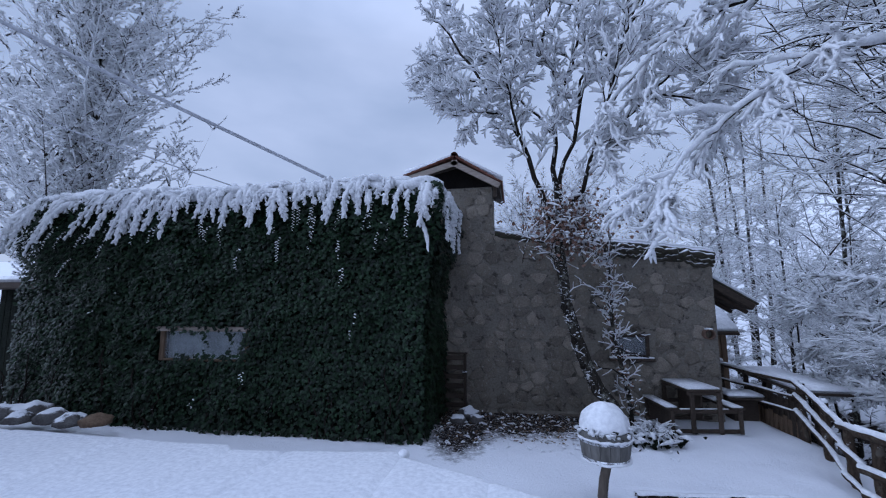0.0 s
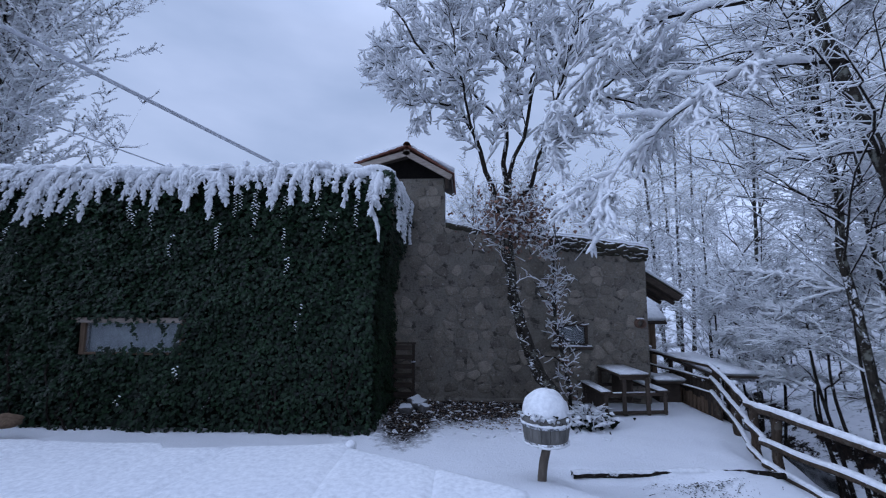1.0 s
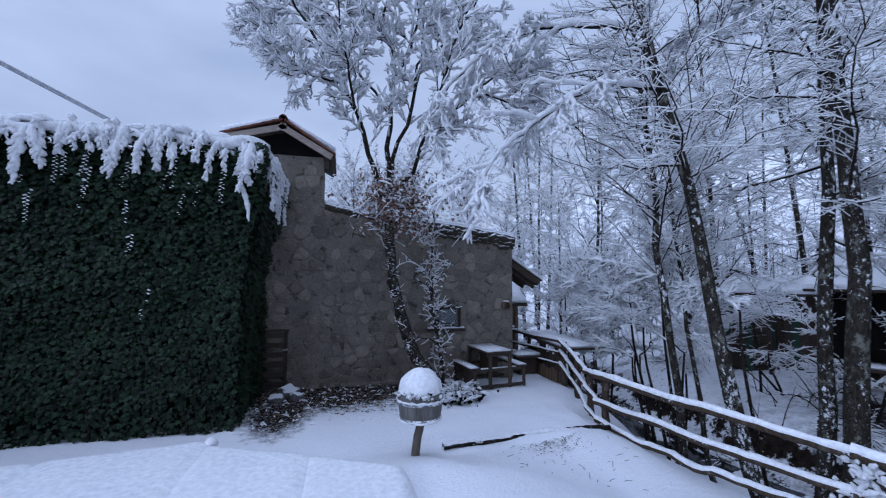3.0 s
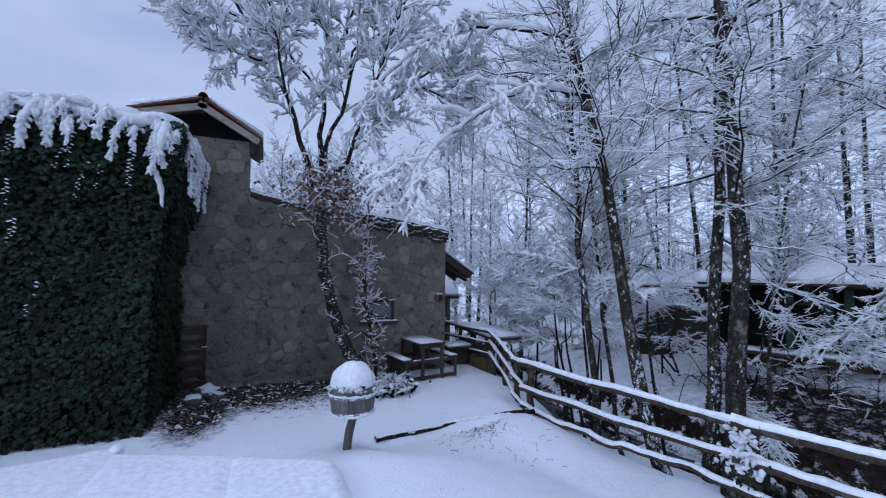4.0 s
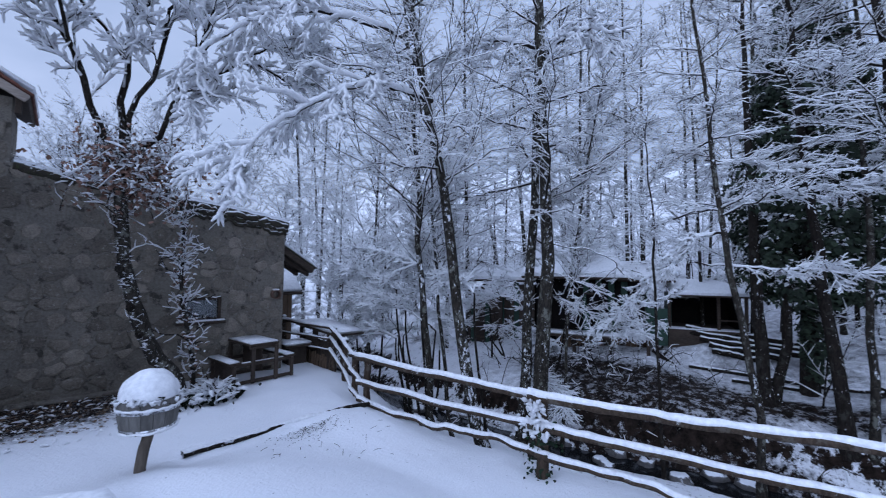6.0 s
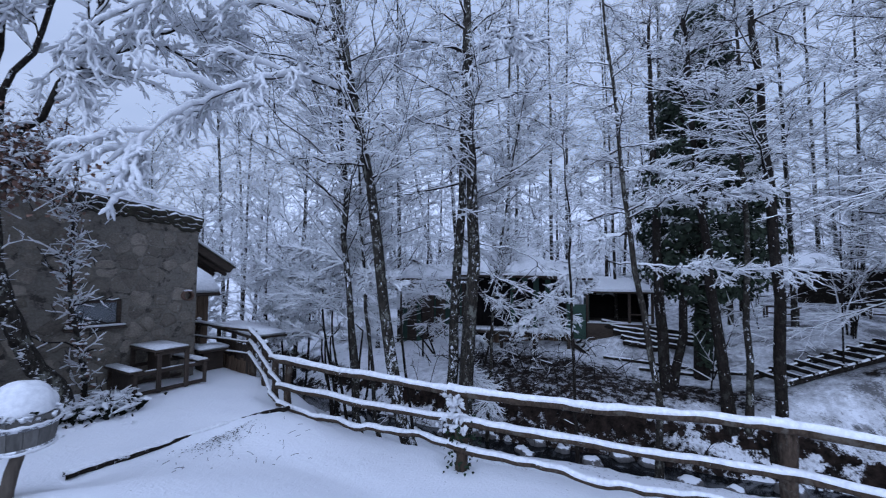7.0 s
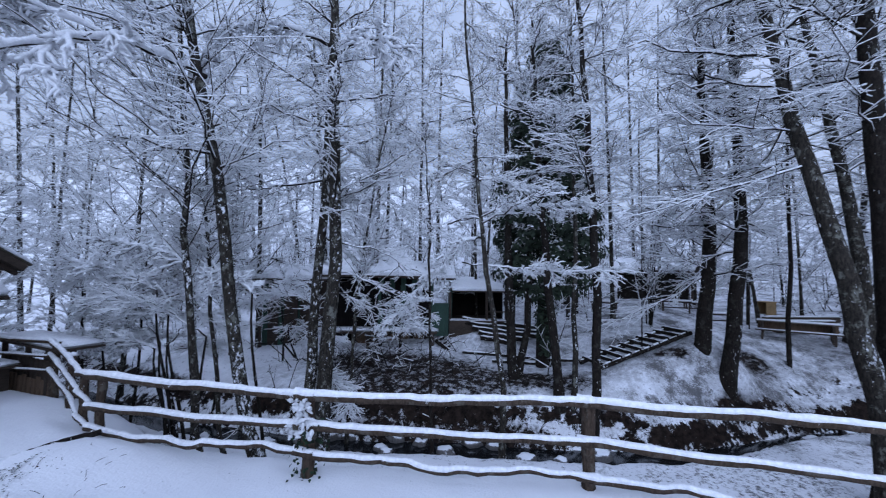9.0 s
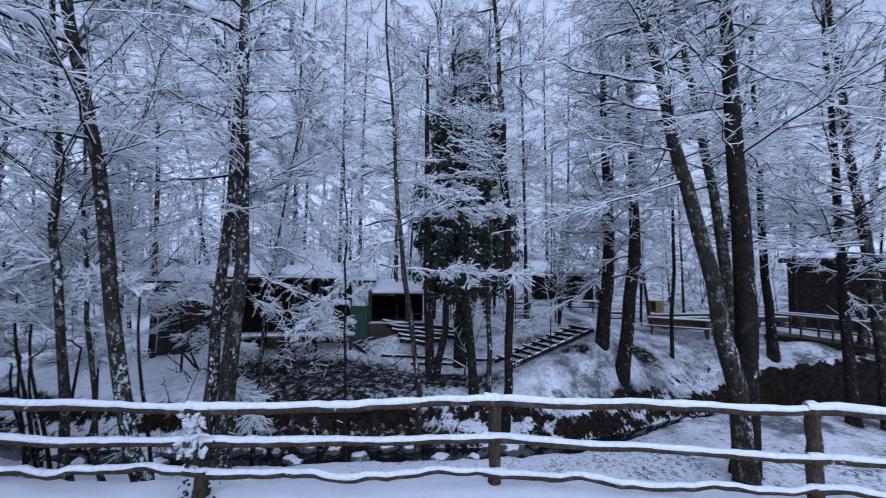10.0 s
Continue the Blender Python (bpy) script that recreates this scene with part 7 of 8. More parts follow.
bank_fans()
for i, (a, b) in enumerate(FANS):
    a, b = np.array(a), np.array(b)
    reach(240 + i, [tuple(a + (b - a) * k + np.array([0.0, 0.0, 0.35 * k * (1 - k)])) for k in (0, 0.3, 0.65, 1.0)], 0.03, 18, "flat bough white with snow beside the stream", fat=0.75)
for i, (a, b) in enumerate(CLOSE_FANS):
    a, b = np.array(a), np.array(b)
    reach(250 + i, [tuple(a + (b - a) * k + np.array([0.12 * math.sin(5 * k), 0.0, 0.5 * k * (1 - k)])) for k in (0, 0.3, 0.65, 1.0)], 0.03, 22, "bough bowed with snow behind the fence", fat=0.85)


def coppice(seed, x, y, stems, H, spread, lab):
    """A stool of many curved dark stems fanning up from one foot, with snowy side twigs."""
    rng = np.random.default_rng(seed)
    z = gz(x, y) - 0.1
    e = empty("coppice", (x, y, z), lab, "shrub", "coppiced shrubs in the wood")
    k = np.linspace(0, 1, 9)
    a = rng.uniform(0, 2 * math.pi, stems)
    out = rng.uniform(0.15, 1.0, stems) * spread
    h = H * rng.uniform(0.6, 1.0, stems)
    P = np.stack([np.cos(a)[:, None] * (0.12 + out[:, None] * k ** 1.6), np.sin(a)[:, None] * (0.12 + out[:, None] * k ** 1.6), h[:, None] * k ** 0.92], -1)
    P[:, 1:] += np.cumsum(rng.normal(0, 0.02, (stems, 8, 3)), 1)
    tw = Soup()
    for p in P:
        st = Soup()
        st.tube(p, rng.uniform(0.014, 0.032) * np.linspace(1, 0.3, 9), 6, 0, 0.05, rng)
        child("stem", st.build("stem", [M_BARKD]), e)
    B = sprout(rng, P, 9, 0.2, 1.0, 52, 0.95, 5, 0.05, 3, 0.04, 0.4)
    m = len(B)
    tw.prisms(B, rng.uniform(0.006, 0.010, m), rng.uniform(0.014, 0.022, m), np.full(m, 0.007), share=80, bare=12)
    T = sprout(rng, B, 6, 0.1, 1.0, 48, 0.28, 2, 0.0, 0.6, 0.03, 0.4)
    m = len(T)
    tw.prisms(T, rng.uniform(0.005, 0.008, m), rng.uniform(0.010, 0.017, m), np.full(m, 0.004), share=40, bare=6)
    child("crown", tw.build("coppice_crown", [M_TWIGSNOW, M_TWIG]), e, "fine twigs lined with snow")


coppice(504, 12.5, -11.6, 10, 5.5, 1.4, "coppice stool of dark stems above the stairs")


def ivy_tree():
    """A tall trunk wholly wrapped in ivy, dark as a fir, with snow on its outer leaves."""
    rng = np.random.default_rng(77)
    x0, y0 = 9.2, -8.5
    e = empty("ivy_tree", (x0, y0, gz(x0, y0) - 0.1), "tall tree wrapped in dark ivy dusted with snow", "tree")
    s = Soup()
    k = np.linspace(0, 1, 10)
    s.tube(np.stack([0.1 * np.sin(k * 4), 0.1 * np.cos(k * 3), 9.4 * k], 1), np.linspace(0.2, 0.04, 10), 8, 0)
    child("trunk", s.build("trunk", [M_BARKD]), e)
    # lobes of ivy stacked up the stem, each with its leaves and a dusting of snow on its back
    m = 230
    zc = 2.4 + 7.6 * np.linspace(0, 1, m) ** 1.05
    rc = np.interp(zc, [2.4, 3.2, 4.5, 6.0, 8.0, 10.0], [0.75, 1.30, 1.40, 1.15, 0.8, 0.15]) * rng.uniform(0.75, 1.12, m)
    ac = np.arange(m) * 2.4 + rng.normal(0, 0.3, m)
    C = np.stack([rc * np.cos(ac), rc * np.sin(ac), zc + rng.normal(0, 0.12, m)], 1)
    size = rng.uniform(0.22, 0.42, m)
    n = 26000
    pick = rng.integers(0, m, n)
    U = rng.normal(0, 1, (n, 3))
    U /= np.linalg.norm(U, axis=1, keepdims=True)
    P = C[pick] + U * (size[pick] * rng.uniform(0.7, 1.12, n))[:, None] * np.array([1.1, 1.1, 0.75])
    N = U + np.stack([np.cos(ac), np.sin(ac), 0 * ac], 1)[pick] * 0.6
    white = (U[:, 2] + rng.normal(0, 0.22, n) > 0.66)
    child("leaves", leaf_mesh("ivy_tree_leaves", rng, P[~white], N[~white], 0.06, 0.12, M_CONIF), e, "dark evergreen leaves")["kind"] = "stuff"
    child("snow", leaf_mesh("ivy_tree_snow", rng, P[white] + np.array([0, 0, 0.03]), N[white] + np.array([0, 0, 0.8]), 0.05, 0.11, M_TWIGSNOW, 0.4), e, "snow dusted over the leaves")["kind"] = "stuff"
    # ivy creeping down the bare stem
    n = 1500
    z = rng.uniform(0.5, 3.2, n)
    a = rng.uniform(0, 2 * math.pi, n)
    r = 0.2 + 0.22 * rng.random(n) * smooth(0.3, 2.6, z)
    child("leaves", leaf_mesh("stem_ivy", rng, np.stack([r * np.cos(a), r * np.sin(a), z], 1), np.stack([np.cos(a), np.sin(a), 0.2 + 0 * a], 1), 0.05, 0.10, M_CONIF), e, "ivy creeping up the stem")["kind"] = "stuff"


ivy_tree()

# ---- the wood behind, from a few kinds of tree ----
KINDS = [
    plant_tree(301, (9.5, -2.4, gz(9.5, -2.4) - 0.1), "tall bare tree furred with snow in the wood", "trees in the wood", H=14, r0=0.075, nl=40, start=0.12, ll=3.2, ang=74, ns=11, ntw=7, tl=0.45, snow=2.1, far=True, dark=0.85),
    plant_tree(302, (12.0, -5.5, gz(12, -5.5) - 0.1), "slender bare tree furred with snow in the wood", "trees in the wood", H=13, r0=0.06, nl=38, start=0.10, ll=2.8, ang=62, ns=11, ntw=7, tl=0.45, snow=2.1, lean=(0.6, 0.5), far=True, dark=0.85),
    plant_tree(303, (13.5, -10.5, gz(13.5, -10.5) - 0.1), "spreading bare tree white with snow in the wood", "trees in the wood", H=13, r0=0.095, nl=42, start=0.15, ll=4.0, ang=78, ns=11, ntw=7, tl=0.45, snow=2.1, lean=(-0.6, 0.3), far=True, dark=0.85),
    plant_tree(304, (6.8, 1.5, gz(6.8, 1.5) - 0.1), "low bushy tree white with snow in the wood", "trees in the wood", H=7.5, r0=0.07, nl=50, start=0.05, ll=2.8, ang=62, ns=11, ntw=8, tl=0.45, snow=2.1, far=True, dark=0.85),
]


def wood():
    rng = np.random.default_rng(9)
    fixed = [(5.0, 3.5), (4.6, 9.2), (9.5, 4.5), (8.4, 0.4), (10.5, 1.0), (12.5, -1.0), (2.0, 9.5), (6.5, 11.5), (12.2, -3.2), (14.5, -6.5), (15.5, -8.8), (12.2, -8.3), (11.4, -6.9), (15.0, -12.0), (12.8, -14.0), (16.5, -15.5), (14.0, -17.8), (18.5, -18.5), (11.5, -21.0), (9.0, -23.0), (-4.2, 16.5), (20, -10), (20, -4), (18, 1), (17, 7), (9, 16), (22, -15), (17, 15), (11, 22), (21, -21), (23, -26), (20, -30), (24, -19), (26, -23.5), (22, -34), (22, 0), (24, 6), (20, 10), (25, -6), (26, -12), (15, 17), (20, 15), (24, -2), (8, 13)]
    for i, (x, y) in enumerate(fixed):
        x, y = x + rng.normal(0, 0.4), y + rng.normal(0, 0.4)
        kind = 3 if ((y > 2.5 and x < 9 and i % 2 == 0) or (x < 1 and y > 8)) else int(rng.integers(0, 3))
        if i >= 34:
            kind = i % 3
        s = rng.uniform(1.4, 1.6) if i >= 34 else rng.uniform(0.9, 1.2) if kind < 3 else rng.uniform(0.9, 1.3)
        t = copy_thing(KINDS[kind], pose(x, y, gz(x, y) - 0.12, rng.normal(0, 2), rng.normal(0, 2), rng.uniform(0, 360)))
        t.scale = (s, s, s * rng.uniform(0.95, 1.15))
    # low white trees that close the gap beyond the shed
    for x, y, s in ((2.3, 4.9, 0.62), (3.0, 6.8, 0.9), (1.4, 9.2, 1.1), (-0.6, 12.4, 1.2), (-3.4, 14.5, 1.2), (5.6, 7.4, 1.0)):
        t = copy_thing(KINDS[3], pose(x, y, gz(x, y) - 0.12, rng.normal(0, 3), rng.normal(0, 3), rng.uniform(0, 360)))
        t.scale = (s, s, s)


wood()

# the broad old tree behind the ivy wing
plant_tree(310, (-22.6, 5.2, -0.3), "broad old tree furred white behind the ivy wing", "trees behind the wing", H=18, r0=0.16, nl=210, start=0.08, ll=7.9, ang=64, ns=28, ntw=10, tl=0.40, snow=6.2, bend=0.24, far=True, l2=0.16, droop=0.08, dark=0.5)
plant_tree(311, (-30.0, 3.0, -0.3), "broad old tree furred white behind the ivy wing", "trees behind the wing", H=17, r0=0.15, nl=100, start=0.16, ll=7.5, ang=58, ns=22, ntw=8, tl=0.4, snow=4.2, bend=0.24, far=True, l2=0.2, droop=0.08, dark=0.5)


def far_woods():
    """The unnumbered snowy brush and branches deep in the wood and on the hillside."""
    rng = np.random.default_rng(404)
    n = 1150
    x = rng.uniform(6.5, 34, n)
    y = rng.uniform(-36, 32, n)
    north = rng.random(n) < 0.30
    x = np.where(north, rng.uniform(-2, 22, n), x)
    y = np.where(north, rng.uniform(7, 34, n), y)
    clear = (x > 12.5) & (x < 19) & (y < -10.5)
    e_ = x - stream_x(y)
    hut = (x > 8) & (x < 13) & (y < 0.5) & (y > -8)
    ok = ~(clear & (rng.random(n) < 0.85)) & (e_ > 2.2) & ~hut
    ok &= ~((y < -9.5) & (e_ < 6) & (rng.random(n) < 0.92))
    x, y = x[ok], y[ok]
    n = len(x)
    g = ground(x, y)
    h = rng.uniform(1.0, 8.5, n) * np.where(rng.random(n) < 0.45, 0.35, 1)
    k = np.linspace(0, 1, 5)
    d = np.stack([rng.normal(0, 0.6, n), rng.normal(0, 0.6, n), h], 1)
    S = np.stack([x, y, g - 0.1], 1)[:, None] + d[:, None] * k[None, :, None]
    s = Soup()
    s.spikes(S, np.full(n, 0.022), np.full(n, 0.022), np.full(n, 0.018), 1, 1)
    B = sprout(rng, S, 10, 0.12, 1.0, 70, 1.5, 3, 0.02, 3, 0.05, 0.4)
    m = len(B)
    s.spikes(B, rng.uniform(0.010, 0.017, m), rng.uniform(0.022, 0.036, m), np.full(m, 0.010), share=60, bare=8)
    T = sprout(rng, B, 7, 0.1, 1.0, 50, 0.42, 2, 0.0, 0.6, 0.06, 0.3)
    m = len(T)
    s.spikes(T, rng.uniform(0.008, 0.013, m), rng.uniform(0.018, 0.028, m), np.full(m, 0.004), share=30, bare=3)
    tagged(new("far_woods", s.build("far_woods", [M_TWIGSNOW, M_TWIG])), "deep wood of thin branches white with snow", "woods", kind="stuff")


far_woods()


def thin_poles():
    """Dark thin stems standing in the depth of the wood."""
    rng = np.random.default_rng(14)
    for i in range(13):
        x, y = rng.uniform(9.5, 22), rng.uniform(-22, 5)
        if 8 < x < 11.6 and -7.2 < y < 0:
            continue
        h = rng.uniform(6, 11)
        g = gz(x, y) - 0.1
        k = np.linspace(0, 1, 7)
        P = np.stack([x + np.cumsum(rng.normal(0, 0.06, 7)), y + np.cumsum(rng.normal(0, 0.06, 7)), g + h * k], 1)
        s = Soup()
        s.tube(P, np.linspace(rng.uniform(0.05, 0.11), 0.03, 7), 7, 0)
        L = sprout(rng, P[None], 14, 0.3, 1, 50, 1.4, 5, 0.2, 3, 0.06, 0.5)
        m = len(L)
        s.twigs(L, np.full(m, 0.01), np.full(m, 0.018), np.full(m, 0.03), 1, 2)
        tagged(new("young_tree", s.build("young_tree", [M_BARKD, M_TWIGSNOW, M_TWIG])), "thin dark young tree with few snowy branches", "tree", "young trees in the wood")


thin_poles()


# ---- across the stream ----
def slope_roof(parent, x0, x1, hip, y0, y1, z0, z1, over=0.0):
    """A roof plane rising away from the stream, its far end cut back by hip."""
    for nme, t0, t1, mt in (("roof", 0.0, 0.07, M_WOODD), ("snow", 0.074, 0.20, M_SNOW)):
        bm = box(x0, x1, y0, y1, 0, 1, 0)
        for v in bm.verts:
            k = (v.co.y - y0) / (y1 - y0)
            if v.co.x > (x0 + x1) / 2:
                v.co.x -= hip * k
            v.co.z = z0 + (z1 - z0) * k + (t1 if v.co.z > 0.5 else t0)
        bmesh.ops.bevel(bm, geom=bm.edges[:], offset=0.02, segments=2, affect="EDGES")
        part(nme, bm, mt, parent, "smooth snow on the roof" if nme == "snow" else "")


def far_hut():
    e = empty("hut", (8.9, -1.6, 0.0), "dark timber hut with snowy roof above a brown board wall", "hut", rz=-65.6)
    # local x runs along the front towards the south, local y away from the stream
    rng = np.random.default_rng(12)
    for i in range(17):
        h = rng.uniform(-0.03, 0.03)
        part("lower_board", box(0.2 + i * 0.17, 0.2 + i * 0.17 + 0.16, -0.12, -0.08, -1.3, 0.08 + h), M_BOARD if i % 3 else M_WOODD, e)
    part("deck", box(-0.4, 3.2, -0.75, 0.02, 0.12, 0.19), M_WOODD, e)
    part("deck_snow", box(-0.38, 3.18, -0.74, 0.0, 0.194, 0.27, 0.03, 2), M_SNOW, e, "snow along the deck edge", True)
    for x in (-0.3, 0.8, 1.9, 3.0):
        part("deck_post", box(x, x + 0.1, -0.7, -0.6, -1.2, 0.118), M_WOODD, e)
    # Black boards and core carry the dimness under the eave in their colour.
    for i in range(16):
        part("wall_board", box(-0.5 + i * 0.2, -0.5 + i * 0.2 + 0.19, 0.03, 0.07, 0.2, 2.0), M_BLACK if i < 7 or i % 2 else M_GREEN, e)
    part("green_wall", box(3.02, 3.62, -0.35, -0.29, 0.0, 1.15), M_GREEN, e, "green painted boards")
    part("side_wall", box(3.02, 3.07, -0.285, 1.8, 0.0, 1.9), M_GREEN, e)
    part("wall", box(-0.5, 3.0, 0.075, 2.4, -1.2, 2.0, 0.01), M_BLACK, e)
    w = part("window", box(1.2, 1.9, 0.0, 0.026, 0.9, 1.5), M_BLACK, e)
    part("frame", box(1.14, 1.96, -0.02, -0.002, 1.5, 1.56), M_WOODD, w)
    slope_roof(e, -0.9, 2.7, 0.8, -0.7, 1.9, 2.02, 2.95)
    part("gable", box(-0.5, 1.9, 1.85, 1.9, 2.0, 2.9), M_WOODD, e)
    slope_roof(e, 2.2, 3.9, 0.0, 0.0, 2.2, 1.95, 2.5)
    # older wing of weathered boards
    for i in range(13):
        part("wing_board", box(-3.1 + i * 0.19, -3.1 + i * 0.19 + 0.18, 0.42, 0.46, -0.8, 1.75 + 0.08 * (i % 2)), M_WOODD if i % 3 else M_GREEN, e)
    # Black fill paints the shade behind the wing boards.
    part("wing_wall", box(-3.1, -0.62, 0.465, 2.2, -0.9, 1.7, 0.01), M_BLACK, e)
    for x in (-3.15, -1.9, -0.7):
        part("wing_post", box(x, x + 0.12, 0.1, 0.22, -0.9, 1.78), M_WOODD, e)
    slope_roof(e, -3.4, -0.5, 0.0, -0.1, 2.3, 1.86, 2.3)
    # open porch beside it
    p = empty("porch", (10.35, -4.95, 0.38), "open dark porch with a low snowy roof beside the hut", "porch", rz=-65.6)
    p.scale = (0.88, 1.0, 0.72)
    # The porch's inner shade is painted on as black walls.
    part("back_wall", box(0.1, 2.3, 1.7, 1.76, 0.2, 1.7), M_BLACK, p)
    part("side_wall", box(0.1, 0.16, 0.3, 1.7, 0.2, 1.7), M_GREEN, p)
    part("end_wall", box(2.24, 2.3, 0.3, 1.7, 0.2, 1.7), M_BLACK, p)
    part("floor", box(0, 2.4, -0.2, 1.8, -0.9, 0.2), M_WOODD, p)
    part("floor_snow", box(0.02, 2.38, -0.19, 0.3, 0.203, 0.25, 0.02), M_SNOW, p)
    for x in (0.0, 1.5, 2.3):
        part("post", box(x, x + 0.09, -0.12, -0.03, 0.2, 1.62), M_WOODD, p)
    part("handrail", box(1.5, 2.35, -0.13, -0.09, 0.62, 0.68), M_WOODD, p, "pale thin rail")
    slope_roof(p, 0.1, 2.7, 0.9, -0.4, 1.9, 1.62, 2.15)


far_hut()


def log_terrace():
    """Long logs laid as low steps in the slope beside the porch, each with its snow."""
    rng = np.random.default_rng(3)
    rows = (((10.62, -5.35, 0.56), (11.3, -8.1, 0.30)), ((10.46, -5.55, 0.43), (11.0, -8.4, 0.18)), ((10.32, -5.85, 0.30), (10.85, -8.7, 0.06)), ((10.18, -6.1, 0.17), (10.5, -7.7, 0.0)), ((10.04, -6.25, 0.04), (10.25, -7.2, -0.10)))
    for a, b in rows:
        a, b = np.array(a), np.array(b)
        e = empty("log", tuple(a), "long log step under snow in the slope by the porch", "log", "log steps by the porch")
        k = np.linspace(0, 1, 14)[:, None]
        P = (b - a) * k + rng.normal(0, 0.012, (14, 3))
        s = Soup()
        s.tube(P, np.full(14, 0.075), 8, 0, 0.08, rng)
        child("timber", s.build("timber", [M_BARKD]), e)
        s = Soup()
        s.tube(P + np.array([0.03, 0, 0.06]), np.full(14, 0.065) * rng.uniform(0.8, 1.15, 14), 8, 0, 0.08, rng, 0.6)
        child("snow", s.build("log_snow", [M_SNOW]), e)
    for a, b in (((9.4, -5.8), (9.9, -9.6)), ((9.0, -6.9), (9.3, -8.3))):
        k = np.linspace(0, 1, 20)
        x, y = a[0] + (b[0] - a[0]) * k, a[1] + (b[1] - a[1]) * k
        e = empty("pole", (0, 0, 0), "thin fallen pole half sunk in the snow", "pole", "fallen poles on the bank")
        s = Soup()
        s.tube(np.stack([x, y, ground(x, y) + 0.06], 1), np.full(20, 0.045), 7, 0, 0.1, rng)
        child("stem", s.build("stem", [M_BARKD]), e)
        s = Soup()
        s.tube(np.stack([x, y, ground(x, y) + 0.10], 1), np.full(20, 0.03) * rng.uniform(0.6, 1.2, 20), 7, 0, 0.1, rng)
        child("snow", s.build("pole_snow", [M_SNOW]), e)


log_terrace()


def timber_steps(name, a, b, n, w, label):
    """Stairs of round timbers up the bank."""
    rng = np.random.default_rng(len(name))
    a, b = np.array(a, float), np.array(b, float)
    e = empty(name, tuple(a), label, "stairs")
    d = b - a
    side = np.array([-d[1], d[0], 0]) / math.hypot(d[0], d[1])
    for sg in (0, 1):
        s = Soup()
        k = np.linspace(0, 1, 12)
        P = d * k[:, None] + side * w * sg
        P[:, 2] += 0.02
        s.tube(P, np.full(12, 0.07) * rng.uniform(0.9, 1.1, 12), 7, 0, 0.08, rng)
        s.tube(P + np.array([0, 0, 0.055]), np.full(12, 0.036) * rng.uniform(0.6, 1.2, 12), 7, 1)
        child("stringer", s.build("stringer", [M_BARKD, M_SNOW]), e)
    for i in range(n):
        q = d * ((i + 0.5) / n)
        k = np.linspace(-0.1, 1.1, 6)
        P = q + side * w * k[:, None] + np.array([0, 0, 0.09])
        s = Soup()
        s.tube(P, np.full(6, 0.055), 7, 0, 0.06, rng)
        t = child("tread", s.build("tread", [M_BARKD]), e)
        s = Soup()
        s.tube(P + np.array([0.012, 0, 0.036]), np.full(6, 0.034) * rng.uniform(0.7, 1.15, 6), 7, 0)
        child("snow", s.build("tread_snow", [M_SNOW]), t)


timber_steps("bank_stairs", (8.8, -9.97, -0.40), (10.6, -12.57, 0.55), 10, 0.85, "snowy timber stairs climbing the bank")
timber_steps("hut_steps", (10.15, -5.45, -0.55), (10.1, -4.75, -0.10), 4, 0.6, "short snowy timber steps below the hut")


def bench(x, y, rz, label="simple wooden bench under snow among the trees", L=1.1):
    e = empty("bench", (x, y, gz(x, y) - 0.02), label, "bench", "benches in the clearing", rz=rz)
    part("seat", box(-L / 2, L / 2, -0.18, 0.18, 0.42, 0.47), M_WOODD, e)
    part("snow", box(-L / 2, L / 2, -0.17, 0.17, 0.472, 0.53, 0.02, 2), M_SNOW, e, smooth=True)
    for sx in (-1, 1):
        for sy_ in (-0.13, 0.13):
            part("leg", box(sx * L * 0.42 - 0.03, sx * L * 0.42 + 0.03, sy_ - 0.03, sy_ + 0.03, 0, 0.418), M_WOODD, e)
    part("brace", box(-L * 0.4, L * 0.4, -0.02, 0.02, 0.18, 0.23), M_WOODD, e)


for x, y, r in ((15.3, -12.9, 80), (15.5, -10.2, 70), (15.1, -14.3, 95), (18.5, -14.2, 60)):
    bench(x, y, r)


def long_table(x, y, rz):
    e = empty("long_table", (x, y, gz(x, y) - 0.02), "long brown wooden table and benches with thin snow", "table", rz=rz)
    e.scale = (0.85, 0.85, 0.85)
    for i in range(3):
        part("top_board", box(-1.3, 1.3, -0.36 + i * 0.245, -0.36 + i * 0.245 + 0.235, 0.72, 0.76), M_WOOD, e)
    part("apron", box(-1.25, 1.25, -0.33, -0.3, 0.35, 0.715), M_BOARD, e)
    part("snow", box(-1.28, 1.28, -0.34, 0.34, 0.762, 0.785, 0.01, 2), M_SNOW, e, smooth=True)
    for x_ in (-1.1, 1.05):
        part("leg", box(x_, x_ + 0.08, -0.3, 0.3, 0, 0.715), M_WOODD, e)
    for sg in (-1, 1):
        part("seat", box(-1.3, 1.3, sg * 0.7 - 0.13, sg * 0.7 + 0.13, 0.40, 0.45), M_WOODD, e)
        part("snow", box(-1.28, 1.28, sg * 0.7 - 0.12, sg * 0.7 + 0.12, 0.452, 0.475, 0.01, 2), M_SNOW, e, smooth=True)
        for x_ in (-1.1, 1.05):
            part("leg", box(x_, x_ + 0.07, sg * 0.7 - 0.1, sg * 0.7 + 0.1, 0, 0.398), M_WOODD, e)


long_table(13.9, -16.3, 72)


